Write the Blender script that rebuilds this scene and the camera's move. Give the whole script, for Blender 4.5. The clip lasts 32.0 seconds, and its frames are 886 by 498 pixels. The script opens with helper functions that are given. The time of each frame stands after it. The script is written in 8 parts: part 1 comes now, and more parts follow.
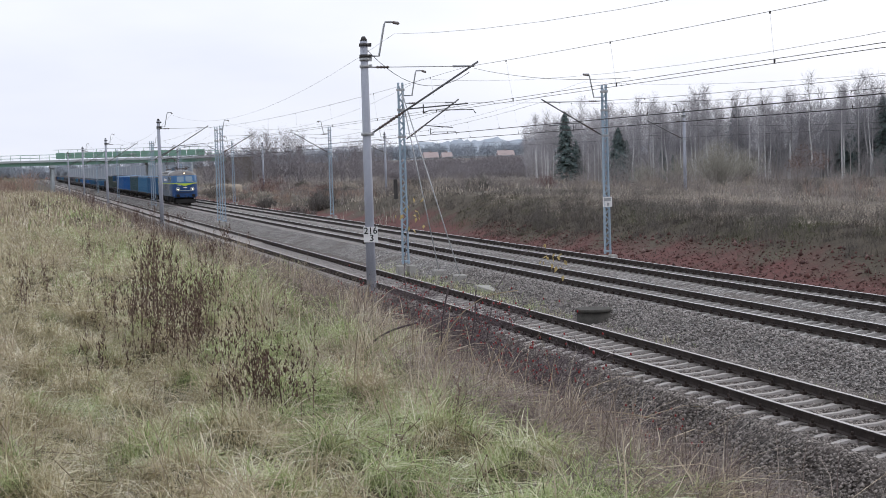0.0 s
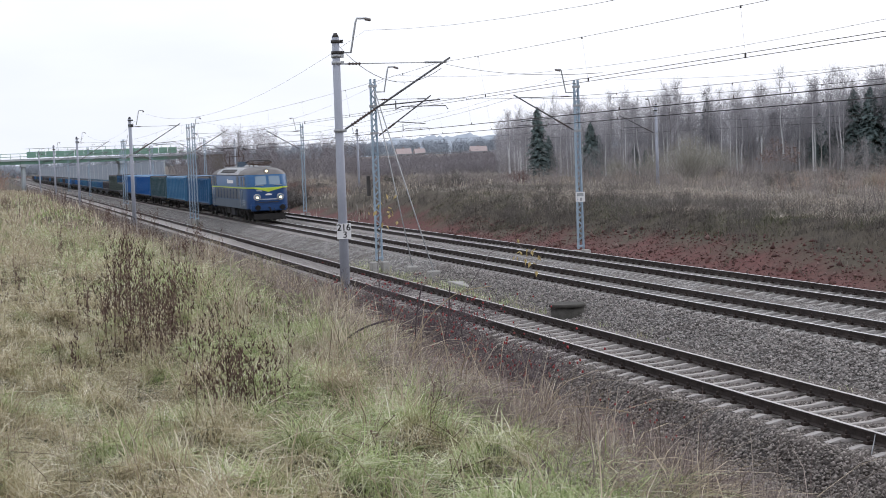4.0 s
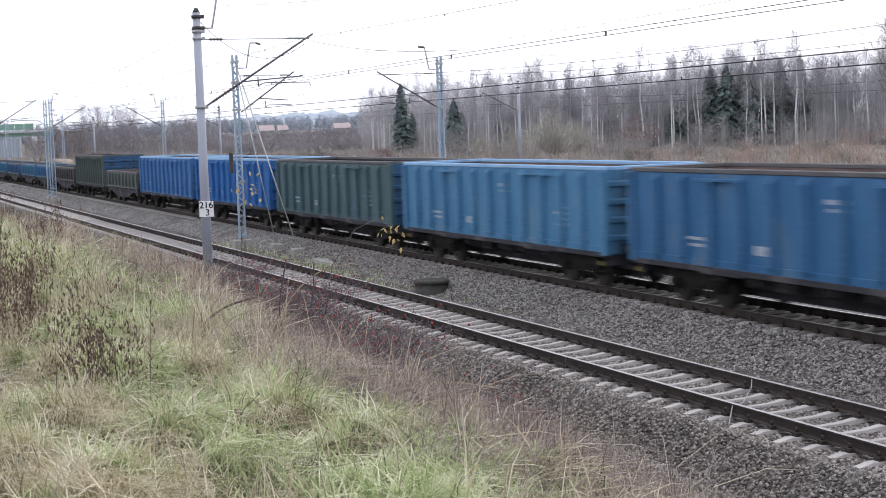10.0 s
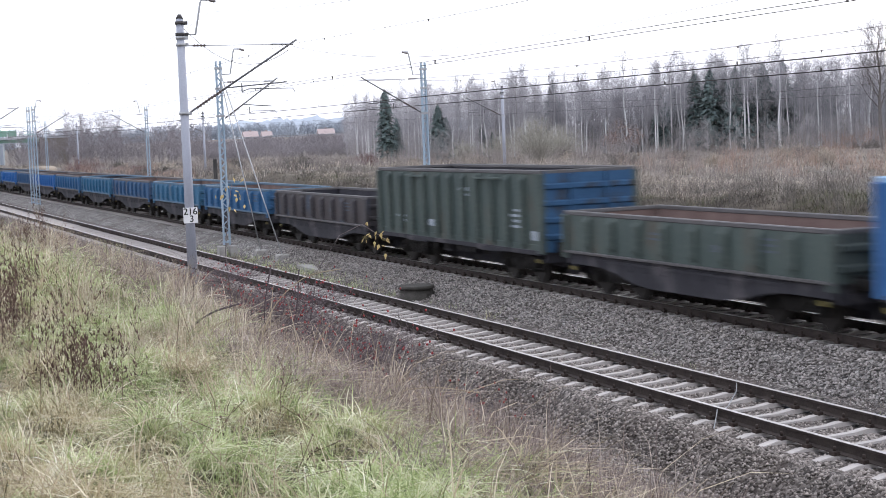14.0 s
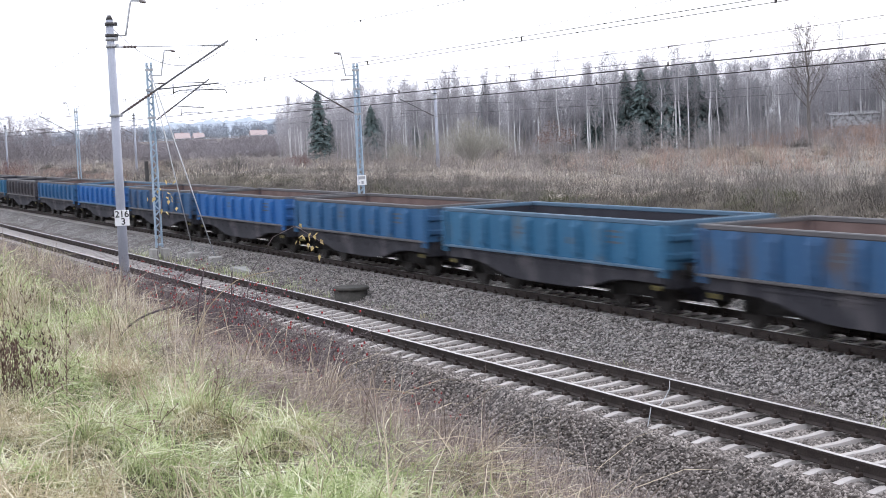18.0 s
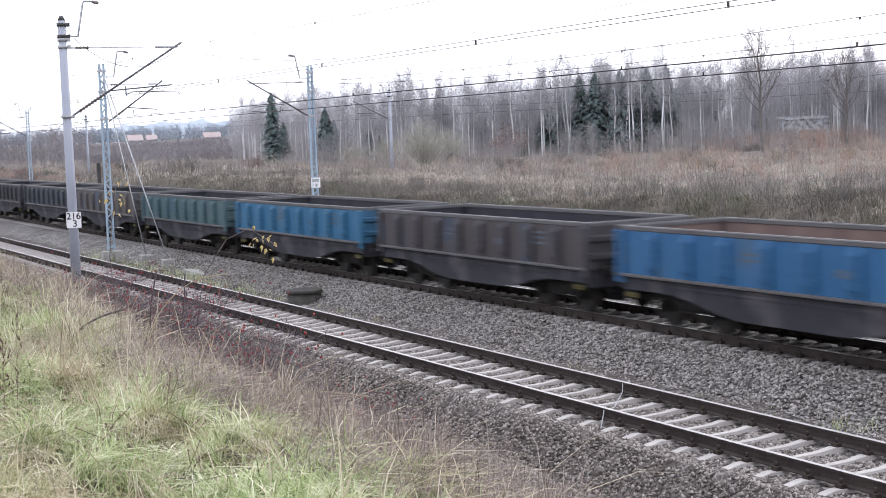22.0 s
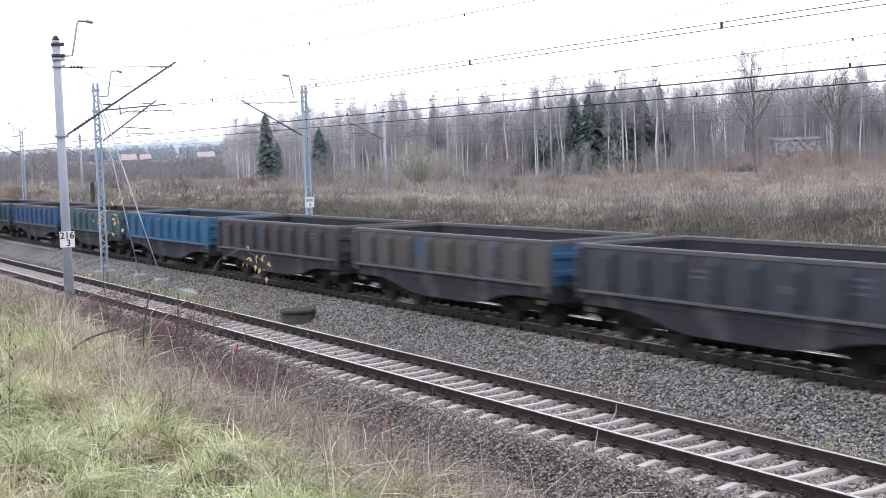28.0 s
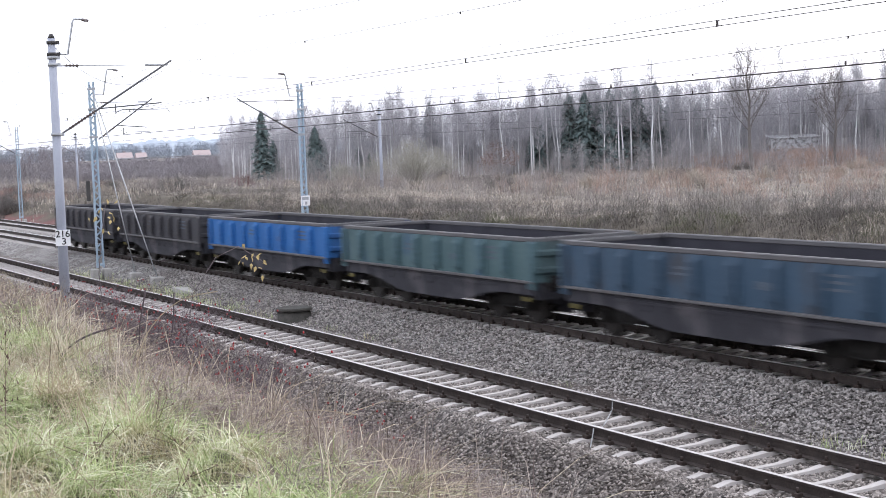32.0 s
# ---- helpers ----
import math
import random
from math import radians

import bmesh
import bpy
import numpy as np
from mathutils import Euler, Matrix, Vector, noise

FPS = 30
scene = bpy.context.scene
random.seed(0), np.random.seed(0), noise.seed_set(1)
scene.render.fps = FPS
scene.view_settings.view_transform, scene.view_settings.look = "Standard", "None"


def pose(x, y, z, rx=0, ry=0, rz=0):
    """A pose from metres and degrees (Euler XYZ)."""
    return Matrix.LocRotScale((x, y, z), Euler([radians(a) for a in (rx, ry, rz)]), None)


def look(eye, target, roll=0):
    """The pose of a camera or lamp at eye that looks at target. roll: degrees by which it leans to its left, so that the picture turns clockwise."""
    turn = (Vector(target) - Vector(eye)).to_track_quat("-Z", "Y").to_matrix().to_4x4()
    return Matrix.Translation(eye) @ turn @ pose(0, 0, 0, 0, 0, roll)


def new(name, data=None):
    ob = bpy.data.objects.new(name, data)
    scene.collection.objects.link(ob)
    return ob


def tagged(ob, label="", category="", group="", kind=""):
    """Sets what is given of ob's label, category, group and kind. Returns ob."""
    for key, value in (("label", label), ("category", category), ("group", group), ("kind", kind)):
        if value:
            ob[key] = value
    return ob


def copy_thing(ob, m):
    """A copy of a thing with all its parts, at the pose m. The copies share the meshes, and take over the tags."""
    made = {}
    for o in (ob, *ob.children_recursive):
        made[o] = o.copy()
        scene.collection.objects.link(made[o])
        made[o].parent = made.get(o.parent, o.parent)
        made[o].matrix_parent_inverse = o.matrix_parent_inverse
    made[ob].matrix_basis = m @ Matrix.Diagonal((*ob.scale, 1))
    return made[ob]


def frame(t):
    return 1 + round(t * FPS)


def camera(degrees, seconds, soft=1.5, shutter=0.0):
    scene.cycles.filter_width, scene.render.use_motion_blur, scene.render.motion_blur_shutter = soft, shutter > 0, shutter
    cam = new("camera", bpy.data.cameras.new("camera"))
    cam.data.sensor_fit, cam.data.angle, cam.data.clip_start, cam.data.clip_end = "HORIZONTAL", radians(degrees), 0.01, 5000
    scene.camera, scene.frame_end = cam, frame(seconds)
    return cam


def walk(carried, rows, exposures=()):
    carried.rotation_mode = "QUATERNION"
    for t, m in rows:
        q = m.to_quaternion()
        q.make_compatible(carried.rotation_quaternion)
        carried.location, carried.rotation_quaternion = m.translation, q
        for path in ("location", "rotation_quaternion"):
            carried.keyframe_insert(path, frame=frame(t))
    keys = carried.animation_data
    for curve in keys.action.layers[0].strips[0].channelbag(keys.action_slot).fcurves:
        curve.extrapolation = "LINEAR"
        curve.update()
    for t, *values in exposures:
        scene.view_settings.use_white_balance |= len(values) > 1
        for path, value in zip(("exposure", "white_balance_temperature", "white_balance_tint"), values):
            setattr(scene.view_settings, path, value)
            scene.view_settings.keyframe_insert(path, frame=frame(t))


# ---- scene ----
# World: rail head of the tracks at z = 0, y runs along the tracks, x across them. The eye stands on the cutting's edge.
EYE = (0.0, 0.0, 4.271)
cam = camera(32.33, 32.0, soft=0.9, shutter=0.8)
VIEW = [  # seconds, yaw, pitch, roll
    (0, -15.760, -3.342, 1.712),
    (0.5, -15.836, -3.378, 1.765),
    (1, -15.976, -3.425, 1.893),
    (1.5, -16.174, -3.422, 1.853),
    (2, -16.354, -3.437, 1.905),
    (2.5, -16.411, -3.444, 1.920),
    (3, -16.487, -3.466, 2.049),
    (3.5, -16.645, -3.493, 2.104),
    (5.5, -17.088, -3.624, 2.152),
    (6, -17.276, -3.652, 2.169),
    (6.5, -17.665, -3.613, 2.036),
    (7, -18.199, -3.790, 2.214),
    (7.5, -18.909, -3.935, 2.150),
    (8, -19.726, -4.122, 2.341),
    (8.5, -20.318, -4.276, 2.320),
    (9, -21.012, -4.371, 2.235),
    (9.5, -21.562, -4.455, 2.139),
    (10, -21.880, -4.573, 2.083),
    (10.5, -22.074, -4.670, 2.176),
    (11, -22.089, -4.702, 2.167),
    (11.5, -21.984, -4.646, 2.081),
    (12, -22.113, -4.541, 2.125),
    (12.5, -22.242, -4.475, 2.149),
    (13, -22.265, -4.388, 2.173),
    (13.5, -22.327, -4.362, 2.251),
    (15.5, -23.621, -4.638, 2.337),
    (16, -24.196, -4.610, 2.428),
    (16.5, -24.579, -4.519, 2.379),
    (17, -24.887, -4.466, 2.514),
    (17.5, -24.872, -4.478, 2.568),
    (18, -24.971, -4.469, 2.523),
    (18.5, -25.065, -4.453, 2.431),
    (19, -25.228, -4.492, 2.474),
    (19.5, -25.405, -4.554, 2.438),
    (20, -25.615, -4.629, 2.281),
    (20.5, -25.843, -4.657, 2.280),
    (21, -26.155, -4.567, 2.245),
    (21.5, -26.491, -4.487, 2.259),
    (22, -26.683, -4.431, 2.279),
    (22.5, -26.746, -4.394, 2.234),
    (23, -26.839, -4.402, 2.231),
    (23.5, -26.816, -4.343, 2.266),
    (24, -26.686, -4.175, 2.274),
    (24.5, -26.590, -4.041, 2.297),
    (25, -26.532, -3.942, 2.328),
    (25.5, -26.464, -3.896, 2.364),
    (27.5, -26.792, -3.811, 2.171),
    (28, -26.911, -3.693, 2.177),
    (28.5, -26.911, -3.636, 2.188),
    (29, -26.771, -3.692, 2.255),
    (29.5, -26.741, -3.784, 2.212),
    (30, -26.736, -3.824, 2.070),
    (30.5, -26.740, -3.836, 2.137),
    (31, -26.768, -3.847, 2.166),
    (31.5, -26.927, -3.820, 2.190),
    (32, -27.066, -3.768, 2.216),
]
walk(cam, [(t, pose(*EYE, 90 + p, r, y)) for t, y, p, r in VIEW], exposures=[(0, 0.0, 6450, 11), (3, 0.08, 6450, 11), (6, 0.22, 6430, 11.5), (8, 0.38, 6400, 12), (10, 0.50, 6380, 12.5), (13, 0.58, 6350, 13), (16, 0.80, 6350, 13), (19, 0.84, 6350, 13), (32, 0.83, 6350, 13)])

# ---- world and light: an overcast late-autumn day ----
world = bpy.data.worlds.new("overcast")
scene.world = world
world.use_nodes = True
wt = world.node_tree
wt.nodes.clear()
w_out = wt.nodes.new("ShaderNodeOutputWorld")
w_bg = wt.nodes.new("ShaderNodeBackground")
w_sky = wt.nodes.new("ShaderNodeTexSky")
w_sky.sky_type, w_sky.sun_disc = "NISHITA", False
w_sky.sun_elevation, w_sky.sun_rotation = radians(16), radians(70)
w_sky.dust_density, w_sky.air_density = 4.0, 1.0
w_mul = wt.nodes.new("ShaderNodeMix")
w_mul.data_type = "RGBA"
w_co = wt.nodes.new("ShaderNodeTexCoord")
w_map = wt.nodes.new("ShaderNodeMapping")
w_map.inputs["Scale"].default_value = (1.0, 1.0, 3.5)
w_noise = wt.nodes.new("ShaderNodeTexNoise")
w_noise.inputs["Scale"].default_value, w_noise.inputs["Detail"].default_value = 2.2, 5
w_ramp = wt.nodes.new("ShaderNodeValToRGB")  # the cloud cover, thin to thick
w_ramp.color_ramp.elements[0].position, w_ramp.color_ramp.elements[1].position = 0.3, 0.75
w_ramp.color_ramp.elements[0].color = (7.5, 7.95, 9.1, 1)
w_ramp.color_ramp.elements[1].color = (10.3, 10.5, 11.0, 1)
w_mul.inputs[0].default_value = 0.9
wt.links.new(w_co.outputs["Generated"], w_map.inputs[0])
wt.links.new(w_map.outputs[0], w_noise.inputs["Vector"])
wt.links.new(w_noise.outputs[0], w_ramp.inputs[0])
wt.links.new(w_sky.outputs[0], w_mul.inputs[6])
wt.links.new(w_ramp.outputs[0], w_mul.inputs[7])
wt.links.new(w_mul.outputs[2], w_bg.inputs[0])
w_bg.inputs[1].default_value = 0.115
wt.links.new(w_bg.outputs[0], w_out.inputs[0])

sun = new("sun", bpy.data.lights.new("sun", "SUN"))
sun.data.energy, sun.data.angle, sun.data.color = 0.8, radians(25), (1.0, 0.97, 0.93)
sun.matrix_basis = look((0, 0, 0), (-0.85, -0.35, -0.45))


# ---- materials ----
def mat(name, a, b, scale=3.0, rough=0.8, bump=0.3, metal=0.0, fine=40.0, dist=0.02, stain=None, stain_scale=0.6, stain_at=0.6, streak=1.0, per="object", spread=0.0):
    """Two-scale noise between colours a and b, with fine grain, bump and an optional stain; spread varies it piece by piece."""
    m = bpy.data.materials.new(name)
    m.use_nodes = True
    t = m.node_tree
    n, l = t.nodes, t.links
    sh = n["Principled BSDF"]
    co = n.new("ShaderNodeTexCoord")
    mp = n.new("ShaderNodeMapping")
    mp.inputs["Scale"].default_value = (1, 1, streak)
    l.new(co.outputs["Object"], mp.inputs[0])
    big = n.new("ShaderNodeTexNoise")
    big.inputs["Scale"].default_value, big.inputs["Detail"].default_value = scale, 5
    small = n.new("ShaderNodeTexNoise")
    small.inputs["Scale"].default_value, small.inputs["Detail"].default_value = fine, 3
    l.new(mp.outputs[0], big.inputs["Vector"])
    l.new(co.outputs["Object"], small.inputs["Vector"])
    add = n.new("ShaderNodeMath")
    add.operation = "MULTIPLY_ADD"
    l.new(small.outputs[0], add.inputs[0])
    add.inputs[1].default_value = 0.7
    l.new(big.outputs[0], add.inputs[2])
    rng = n.new("ShaderNodeMapRange")
    rng.inputs[1].default_value, rng.inputs[2].default_value = 0.6, 1.1
    l.new(add.outputs[0], rng.inputs[0])
    fac = rng.outputs[0]
    if spread:
        if per == "island":
            g = n.new("ShaderNodeNewGeometry")
            r = g.outputs["Random Per Island"]
        else:
            g = n.new("ShaderNodeObjectInfo")
            r = g.outputs["Random"]
        mm = n.new("ShaderNodeMix")
        mm.inputs[0].default_value = spread
        l.new(fac, mm.inputs[2])
        l.new(r, mm.inputs[3])
        fac = mm.outputs[0]
    mix = n.new("ShaderNodeMix")
    mix.data_type = "RGBA"
    mix.inputs[6].default_value, mix.inputs[7].default_value = (*a, 1), (*b, 1)
    l.new(fac, mix.inputs[0])
    col = mix.outputs[2]
    if stain:
        sn = n.new("ShaderNodeTexNoise")
        sn.inputs["Scale"].default_value, sn.inputs["Detail"].default_value = stain_scale, 8
        sn.inputs["Roughness"].default_value = 0.65
        l.new(mp.outputs[0], sn.inputs["Vector"])
        sr = n.new("ShaderNodeMapRange")
        sr.inputs[1].default_value, sr.inputs[2].default_value = stain_at, stain_at + 0.12
        l.new(sn.outputs[0], sr.inputs[0])
        m2 = n.new("ShaderNodeMix")
        m2.data_type = "RGBA"
        l.new(sr.outputs[0], m2.inputs[0])
        l.new(col, m2.inputs[6])
        m2.inputs[7].default_value = (*stain, 1)
        col = m2.outputs[2]
    l.new(col, sh.inputs["Base Color"])
    sh.inputs["Roughness"].default_value, sh.inputs["Metallic"].default_value = rough, metal
    sh.inputs["Specular IOR Level"].default_value = 0.3
    if bump:
        bp = n.new("ShaderNodeBump")
        bp.inputs["Strength"].default_value, bp.inputs["Distance"].default_value = bump, dist
        l.new(add.outputs[0], bp.inputs["Height"])
        l.new(bp.outputs[0], sh.inputs["Normal"])
    return m


def ground_mat():
    """Turf above the cutting, red soil on the far bank's foot, brown litter elsewhere, all by the plan."""
    m = mat("ground_earth", (0.065, 0.055, 0.042), (0.125, 0.105, 0.078), 0.7, 0.95, 0.6, fine=9.0, dist=0.06)
    t = m.node_tree
    n, l = t.nodes, t.links
    sh = n["Principled BSDF"]
    old = sh.inputs["Base Color"].links[0].from_socket
    co = n.new("ShaderNodeTexCoord")
    sep = n.new("ShaderNodeSeparateXYZ")
    l.new(co.outputs["Object"], sep.inputs[0])
    wob = n.new("ShaderNodeTexNoise")
    wob.inputs["Scale"].default_value, wob.inputs["Detail"].default_value = 0.35, 6
    l.new(co.outputs["Object"], wob.inputs["Vector"])
    ax = n.new("ShaderNodeMath")
    ax.operation = "MULTIPLY_ADD"
    ax.inputs[1].default_value = 5.0
    l.new(wob.outputs[0], ax.inputs[0])
    l.new(sep.outputs[0], ax.inputs[2])

    def band(lo, hi, soft):
        r1, r2, mu = n.new("ShaderNodeMapRange"), n.new("ShaderNodeMapRange"), n.new("ShaderNodeMath")
        r1.inputs[1].default_value, r1.inputs[2].default_value = lo, lo + soft
        r2.inputs[1].default_value, r2.inputs[2].default_value = hi, hi - soft
        l.new(ax.outputs[0], r1.inputs[0])
        l.new(ax.outputs[0], r2.inputs[0])
        mu.operation = "MULTIPLY"
        l.new(r1.outputs[0], mu.inputs[0])
        l.new(r2.outputs[0], mu.inputs[1])
        return mu.outputs[0]

    # the turf band's soil colour is darkened as shade between the blades
    for lo, hi, soft, c in ((34.5, 4000.0, 3.0, (0.165, 0.145, 0.122)), (26.0, 32.2, 1.6, (0.17, 0.062, 0.042)), (-400.0, 7.0, 2.5, (0.085, 0.08, 0.042))):
        mx = n.new("ShaderNodeMix")
        mx.data_type = "RGBA"
        l.new(band(lo, hi, soft), mx.inputs[0])
        l.new(old, mx.inputs[6])
        mx.inputs[7].default_value = (*c, 1)
        if lo == 26.0:  # the soil's own grain
            gr = n.new("ShaderNodeTexNoise")
            gr.inputs["Scale"].default_value, gr.inputs["Detail"].default_value = 3.5, 9
            l.new(co.outputs["Object"], gr.inputs["Vector"])
            m3 = n.new("ShaderNodeMix")
            m3.data_type = "RGBA"
            m3.inputs[6].default_value, m3.inputs[7].default_value = (0.070, 0.036, 0.033, 1), (0.21, 0.090, 0.080, 1)
            l.new(gr.outputs[0], m3.inputs[0])
            l.new(m3.outputs[2], mx.inputs[7])
        old = mx.outputs[2]
    l.new(old, sh.inputs["Base Color"])
    return m


def gravel_mat(name, a, b, c):
    """Crushed stone: cells of about five centimetres, each of its own grey."""
    m = bpy.data.materials.new(name)
    m.use_nodes = True
    t = m.node_tree
    n, l = t.nodes, t.links
    sh = n["Principled BSDF"]
    co = n.new("ShaderNodeTexCoord")
    v = n.new("ShaderNodeTexVoronoi")
    v.inputs["Scale"].default_value = 17
    l.new(co.outputs["Object"], v.inputs["Vector"])
    rp = n.new("ShaderNodeValToRGB")
    rp.color_ramp.elements[0].color, rp.color_ramp.elements[1].color = (*a, 1), (*b, 1)
    e = rp.color_ramp.elements.new(0.55)
    e.color = (*c, 1)
    sepc = n.new("ShaderNodeSeparateColor")
    l.new(v.outputs["Color"], sepc.inputs[0])
    l.new(sepc.outputs[0], rp.inputs[0])
    big = n.new("ShaderNodeTexNoise")
    big.inputs["Scale"].default_value, big.inputs["Detail"].default_value = 0.8, 6
    l.new(co.outputs["Object"], big.inputs["Vector"])
    mr = n.new("ShaderNodeMapRange")
    mr.inputs[1].default_value, mr.inputs[2].default_value, mr.inputs[4].default_value = 0.45, 0.7, 0.65
    l.new(big.outputs[0], mr.inputs[0])
    mx = n.new("ShaderNodeMix")
    mx.data_type = "RGBA"
    mx.inputs[7].default_value = (0.085, 0.062, 0.05, 1)
    l.new(mr.outputs[0], mx.inputs[0])
    l.new(rp.outputs[0], mx.inputs[6])
    l.new(mx.outputs[2], sh.inputs["Base Color"])
    sh.inputs["Roughness"].default_value = 0.9
    bp = n.new("ShaderNodeBump")
    bp.inputs["Strength"].default_value, bp.inputs["Distance"].default_value = 1.0, 0.05
    bp.invert = True
    l.new(v.outputs["Distance"], bp.inputs["Height"])
    l.new(bp.outputs[0], sh.inputs["Normal"])
    return m


def leaf_mat(name, stops, patch=None, patch_scale=0.5, patch_lo=0.45, patch_hi=0.62, rough=0.75, thin=0.0, lean_x=None, clump=0.0, clump_scale=5.0):
    """Blades and twigs: every island takes its colour from a ramp; patch is a second ramp that takes over in patches of the plan, more often below lean_x[0] and less above lean_x[1]. clump: how far neighbouring blades share a tone."""
    m = bpy.data.materials.new(name)
    m.use_nodes = True
    t = m.node_tree
    n, l = t.nodes, t.links
    sh = n["Principled BSDF"]
    g = n.new("ShaderNodeNewGeometry")
    tone = g.outputs["Random Per Island"]
    if clump:
        tc, tn, tr, tm = n.new("ShaderNodeTexCoord"), n.new("ShaderNodeTexNoise"), n.new("ShaderNodeMapRange"), n.new("ShaderNodeMix")
        tn.inputs["Scale"].default_value, tn.inputs["Detail"].default_value = clump_scale, 3
        tr.inputs[1].default_value, tr.inputs[2].default_value = 0.34, 0.68
        l.new(tc.outputs["Object"], tn.inputs["Vector"])
        l.new(tn.outputs[0], tr.inputs[0])
        tm.inputs[0].default_value = clump
        l.new(tone, tm.inputs[2])
        l.new(tr.outputs[0], tm.inputs[3])
        tone = tm.outputs[0]

    def ramp(st):
        r = n.new("ShaderNodeValToRGB")
        r.color_ramp.elements[0].color, r.color_ramp.elements[1].color = (*st[0], 1), (*st[-1], 1)
        for i, c in enumerate(st[1:-1]):
            r.color_ramp.elements.new((i + 1) / (len(st) - 1)).color = (*c, 1)
        l.new(tone, r.inputs[0])
        return r.outputs[0]

    col = ramp(stops)
    if patch:
        co = n.new("ShaderNodeTexCoord")
        no = n.new("ShaderNodeTexNoise")
        no.inputs["Scale"].default_value, no.inputs["Detail"].default_value = patch_scale, 4
        l.new(co.outputs["Object"], no.inputs["Vector"])
        mr = n.new("ShaderNodeMapRange")
        mr.inputs[1].default_value, mr.inputs[2].default_value = patch_lo, patch_hi
        where = no.outputs[0]
        if lean_x:
            sx, rx, ad = n.new("ShaderNodeSeparateXYZ"), n.new("ShaderNodeMapRange"), n.new("ShaderNodeMath")
            rx.inputs[1].default_value, rx.inputs[2].default_value, rx.inputs[3].default_value, rx.inputs[4].default_value = lean_x[0], lean_x[1], lean_x[2], lean_x[3]
            l.new(co.outputs["Object"], sx.inputs[0])
            l.new(sx.outputs[0], rx.inputs[0])
            l.new(where, ad.inputs[0])
            l.new(rx.outputs[0], ad.inputs[1])
            where = ad.outputs[0]
        l.new(where, mr.inputs[0])
        mx = n.new("ShaderNodeMix")
        mx.data_type = "RGBA"
        l.new(mr.outputs[0], mx.inputs[0])
        l.new(col, mx.inputs[6])
        l.new(ramp(patch), mx.inputs[7])
        col = mx.outputs[2]
    l.new(col, sh.inputs["Base Color"])
    sh.inputs["Roughness"].default_value = rough
    sh.inputs["Specular IOR Level"].default_value = 0.2
    if thin:  # light comes through thin blades
        tr = n.new("ShaderNodeBsdfTranslucent")
        l.new(col, tr.inputs[0])
        ms = n.new("ShaderNodeMixShader")
        ms.inputs[0].default_value = thin
        l.new(sh.outputs[0], ms.inputs[1])
        l.new(tr.outputs[0], ms.inputs[2])
        l.new(ms.outputs[0], n["Material Output"].inputs[0])
    return m


def glow_mat(name, color, power):
    m = bpy.data.materials.new(name)
    m.use_nodes = True
    sh = m.node_tree.nodes["Principled BSDF"]
    sh.inputs["Base Color"].default_value = (*color, 1)
    sh.inputs["Emission Color"].default_value = (*color, 1)
    sh.inputs["Emission Strength"].default_value = power
    return m


def glass_mat(name, tint, rough=0.05):
    """Dark cab glass that mirrors the sky."""
    m = bpy.data.materials.new(name)
    m.use_nodes = True
    sh = m.node_tree.nodes["Principled BSDF"]
    sh.inputs["Base Color"].default_value = (*tint, 1)
    sh.inputs["Roughness"].default_value = rough
    sh.inputs["Specular IOR Level"].default_value = 0.9
    sh.inputs["Coat Weight"].default_value = 0.6
    return m


EARTH = ground_mat()
GRAVEL = gravel_mat("ballast_stone", (0.035, 0.032, 0.030), (0.50, 0.475, 0.45), (0.19, 0.178, 0.168))
# old brown bed, also darkened to paint the shade between loose stones
GRAVEL_OLD = gravel_mat("old_brown_ballast", (0.022, 0.018, 0.016), (0.32, 0.285, 0.26), (0.10, 0.087, 0.078))
STONE_OLD = mat("old_brown_stone", (0.040, 0.032, 0.028), (0.49, 0.44, 0.40), 9, 0.9, 0.4, spread=0.8, per="island")
STONE = mat("loose_stone", (0.045, 0.038, 0.035), (0.52, 0.48, 0.45), 9, 0.9, 0.4, spread=0.8, per="island")
RAIL_SIDE = mat("rusty_rail", (0.030, 0.023, 0.021), (0.062, 0.049, 0.043), 4, 0.8, 0.3)
RAIL_TOP = mat("worn_rail_head", (0.55, 0.54, 0.535), (0.72, 0.71, 0.70), 6, 0.3, 0.05, metal=0.9)
RAIL_TOP_DULL = mat("dull_rail_head", (0.42, 0.39, 0.37), (0.62, 0.59, 0.56), 6, 0.36, 0.05, metal=0.8)
SLEEPER = mat("sleeper_concrete", (0.37, 0.342, 0.322), (0.53, 0.495, 0.47), 5, 0.9, 0.3, spread=0.35, stain=(0.24, 0.19, 0.15), stain_scale=2.5, stain_at=0.6)
# slightly darker concrete with dark blotches, for the main and branch lines
SLEEPER_DARKER = mat("darker_sleeper_concrete", (0.34, 0.32, 0.305), (0.50, 0.475, 0.45), 5, 0.9, 0.3, spread=0.35, stain=(0.13, 0.11, 0.095), stain_scale=2.5, stain_at=0.55)
CLIP = mat("rusty_clip", (0.028, 0.020, 0.017), (0.05, 0.036, 0.03), 20, 0.8, 0.2)
CONCRETE = mat("mast_concrete", (0.30, 0.315, 0.365), (0.41, 0.43, 0.49), 2, 0.85, 0.25, stain=(0.24, 0.24, 0.25), stain_scale=1.4, streak=0.25)
CONC_LIGHT = mat("block_concrete", (0.30, 0.29, 0.27), (0.46, 0.445, 0.42), 4, 0.9, 0.4, stain=(0.22, 0.21, 0.17), stain_scale=2.0)
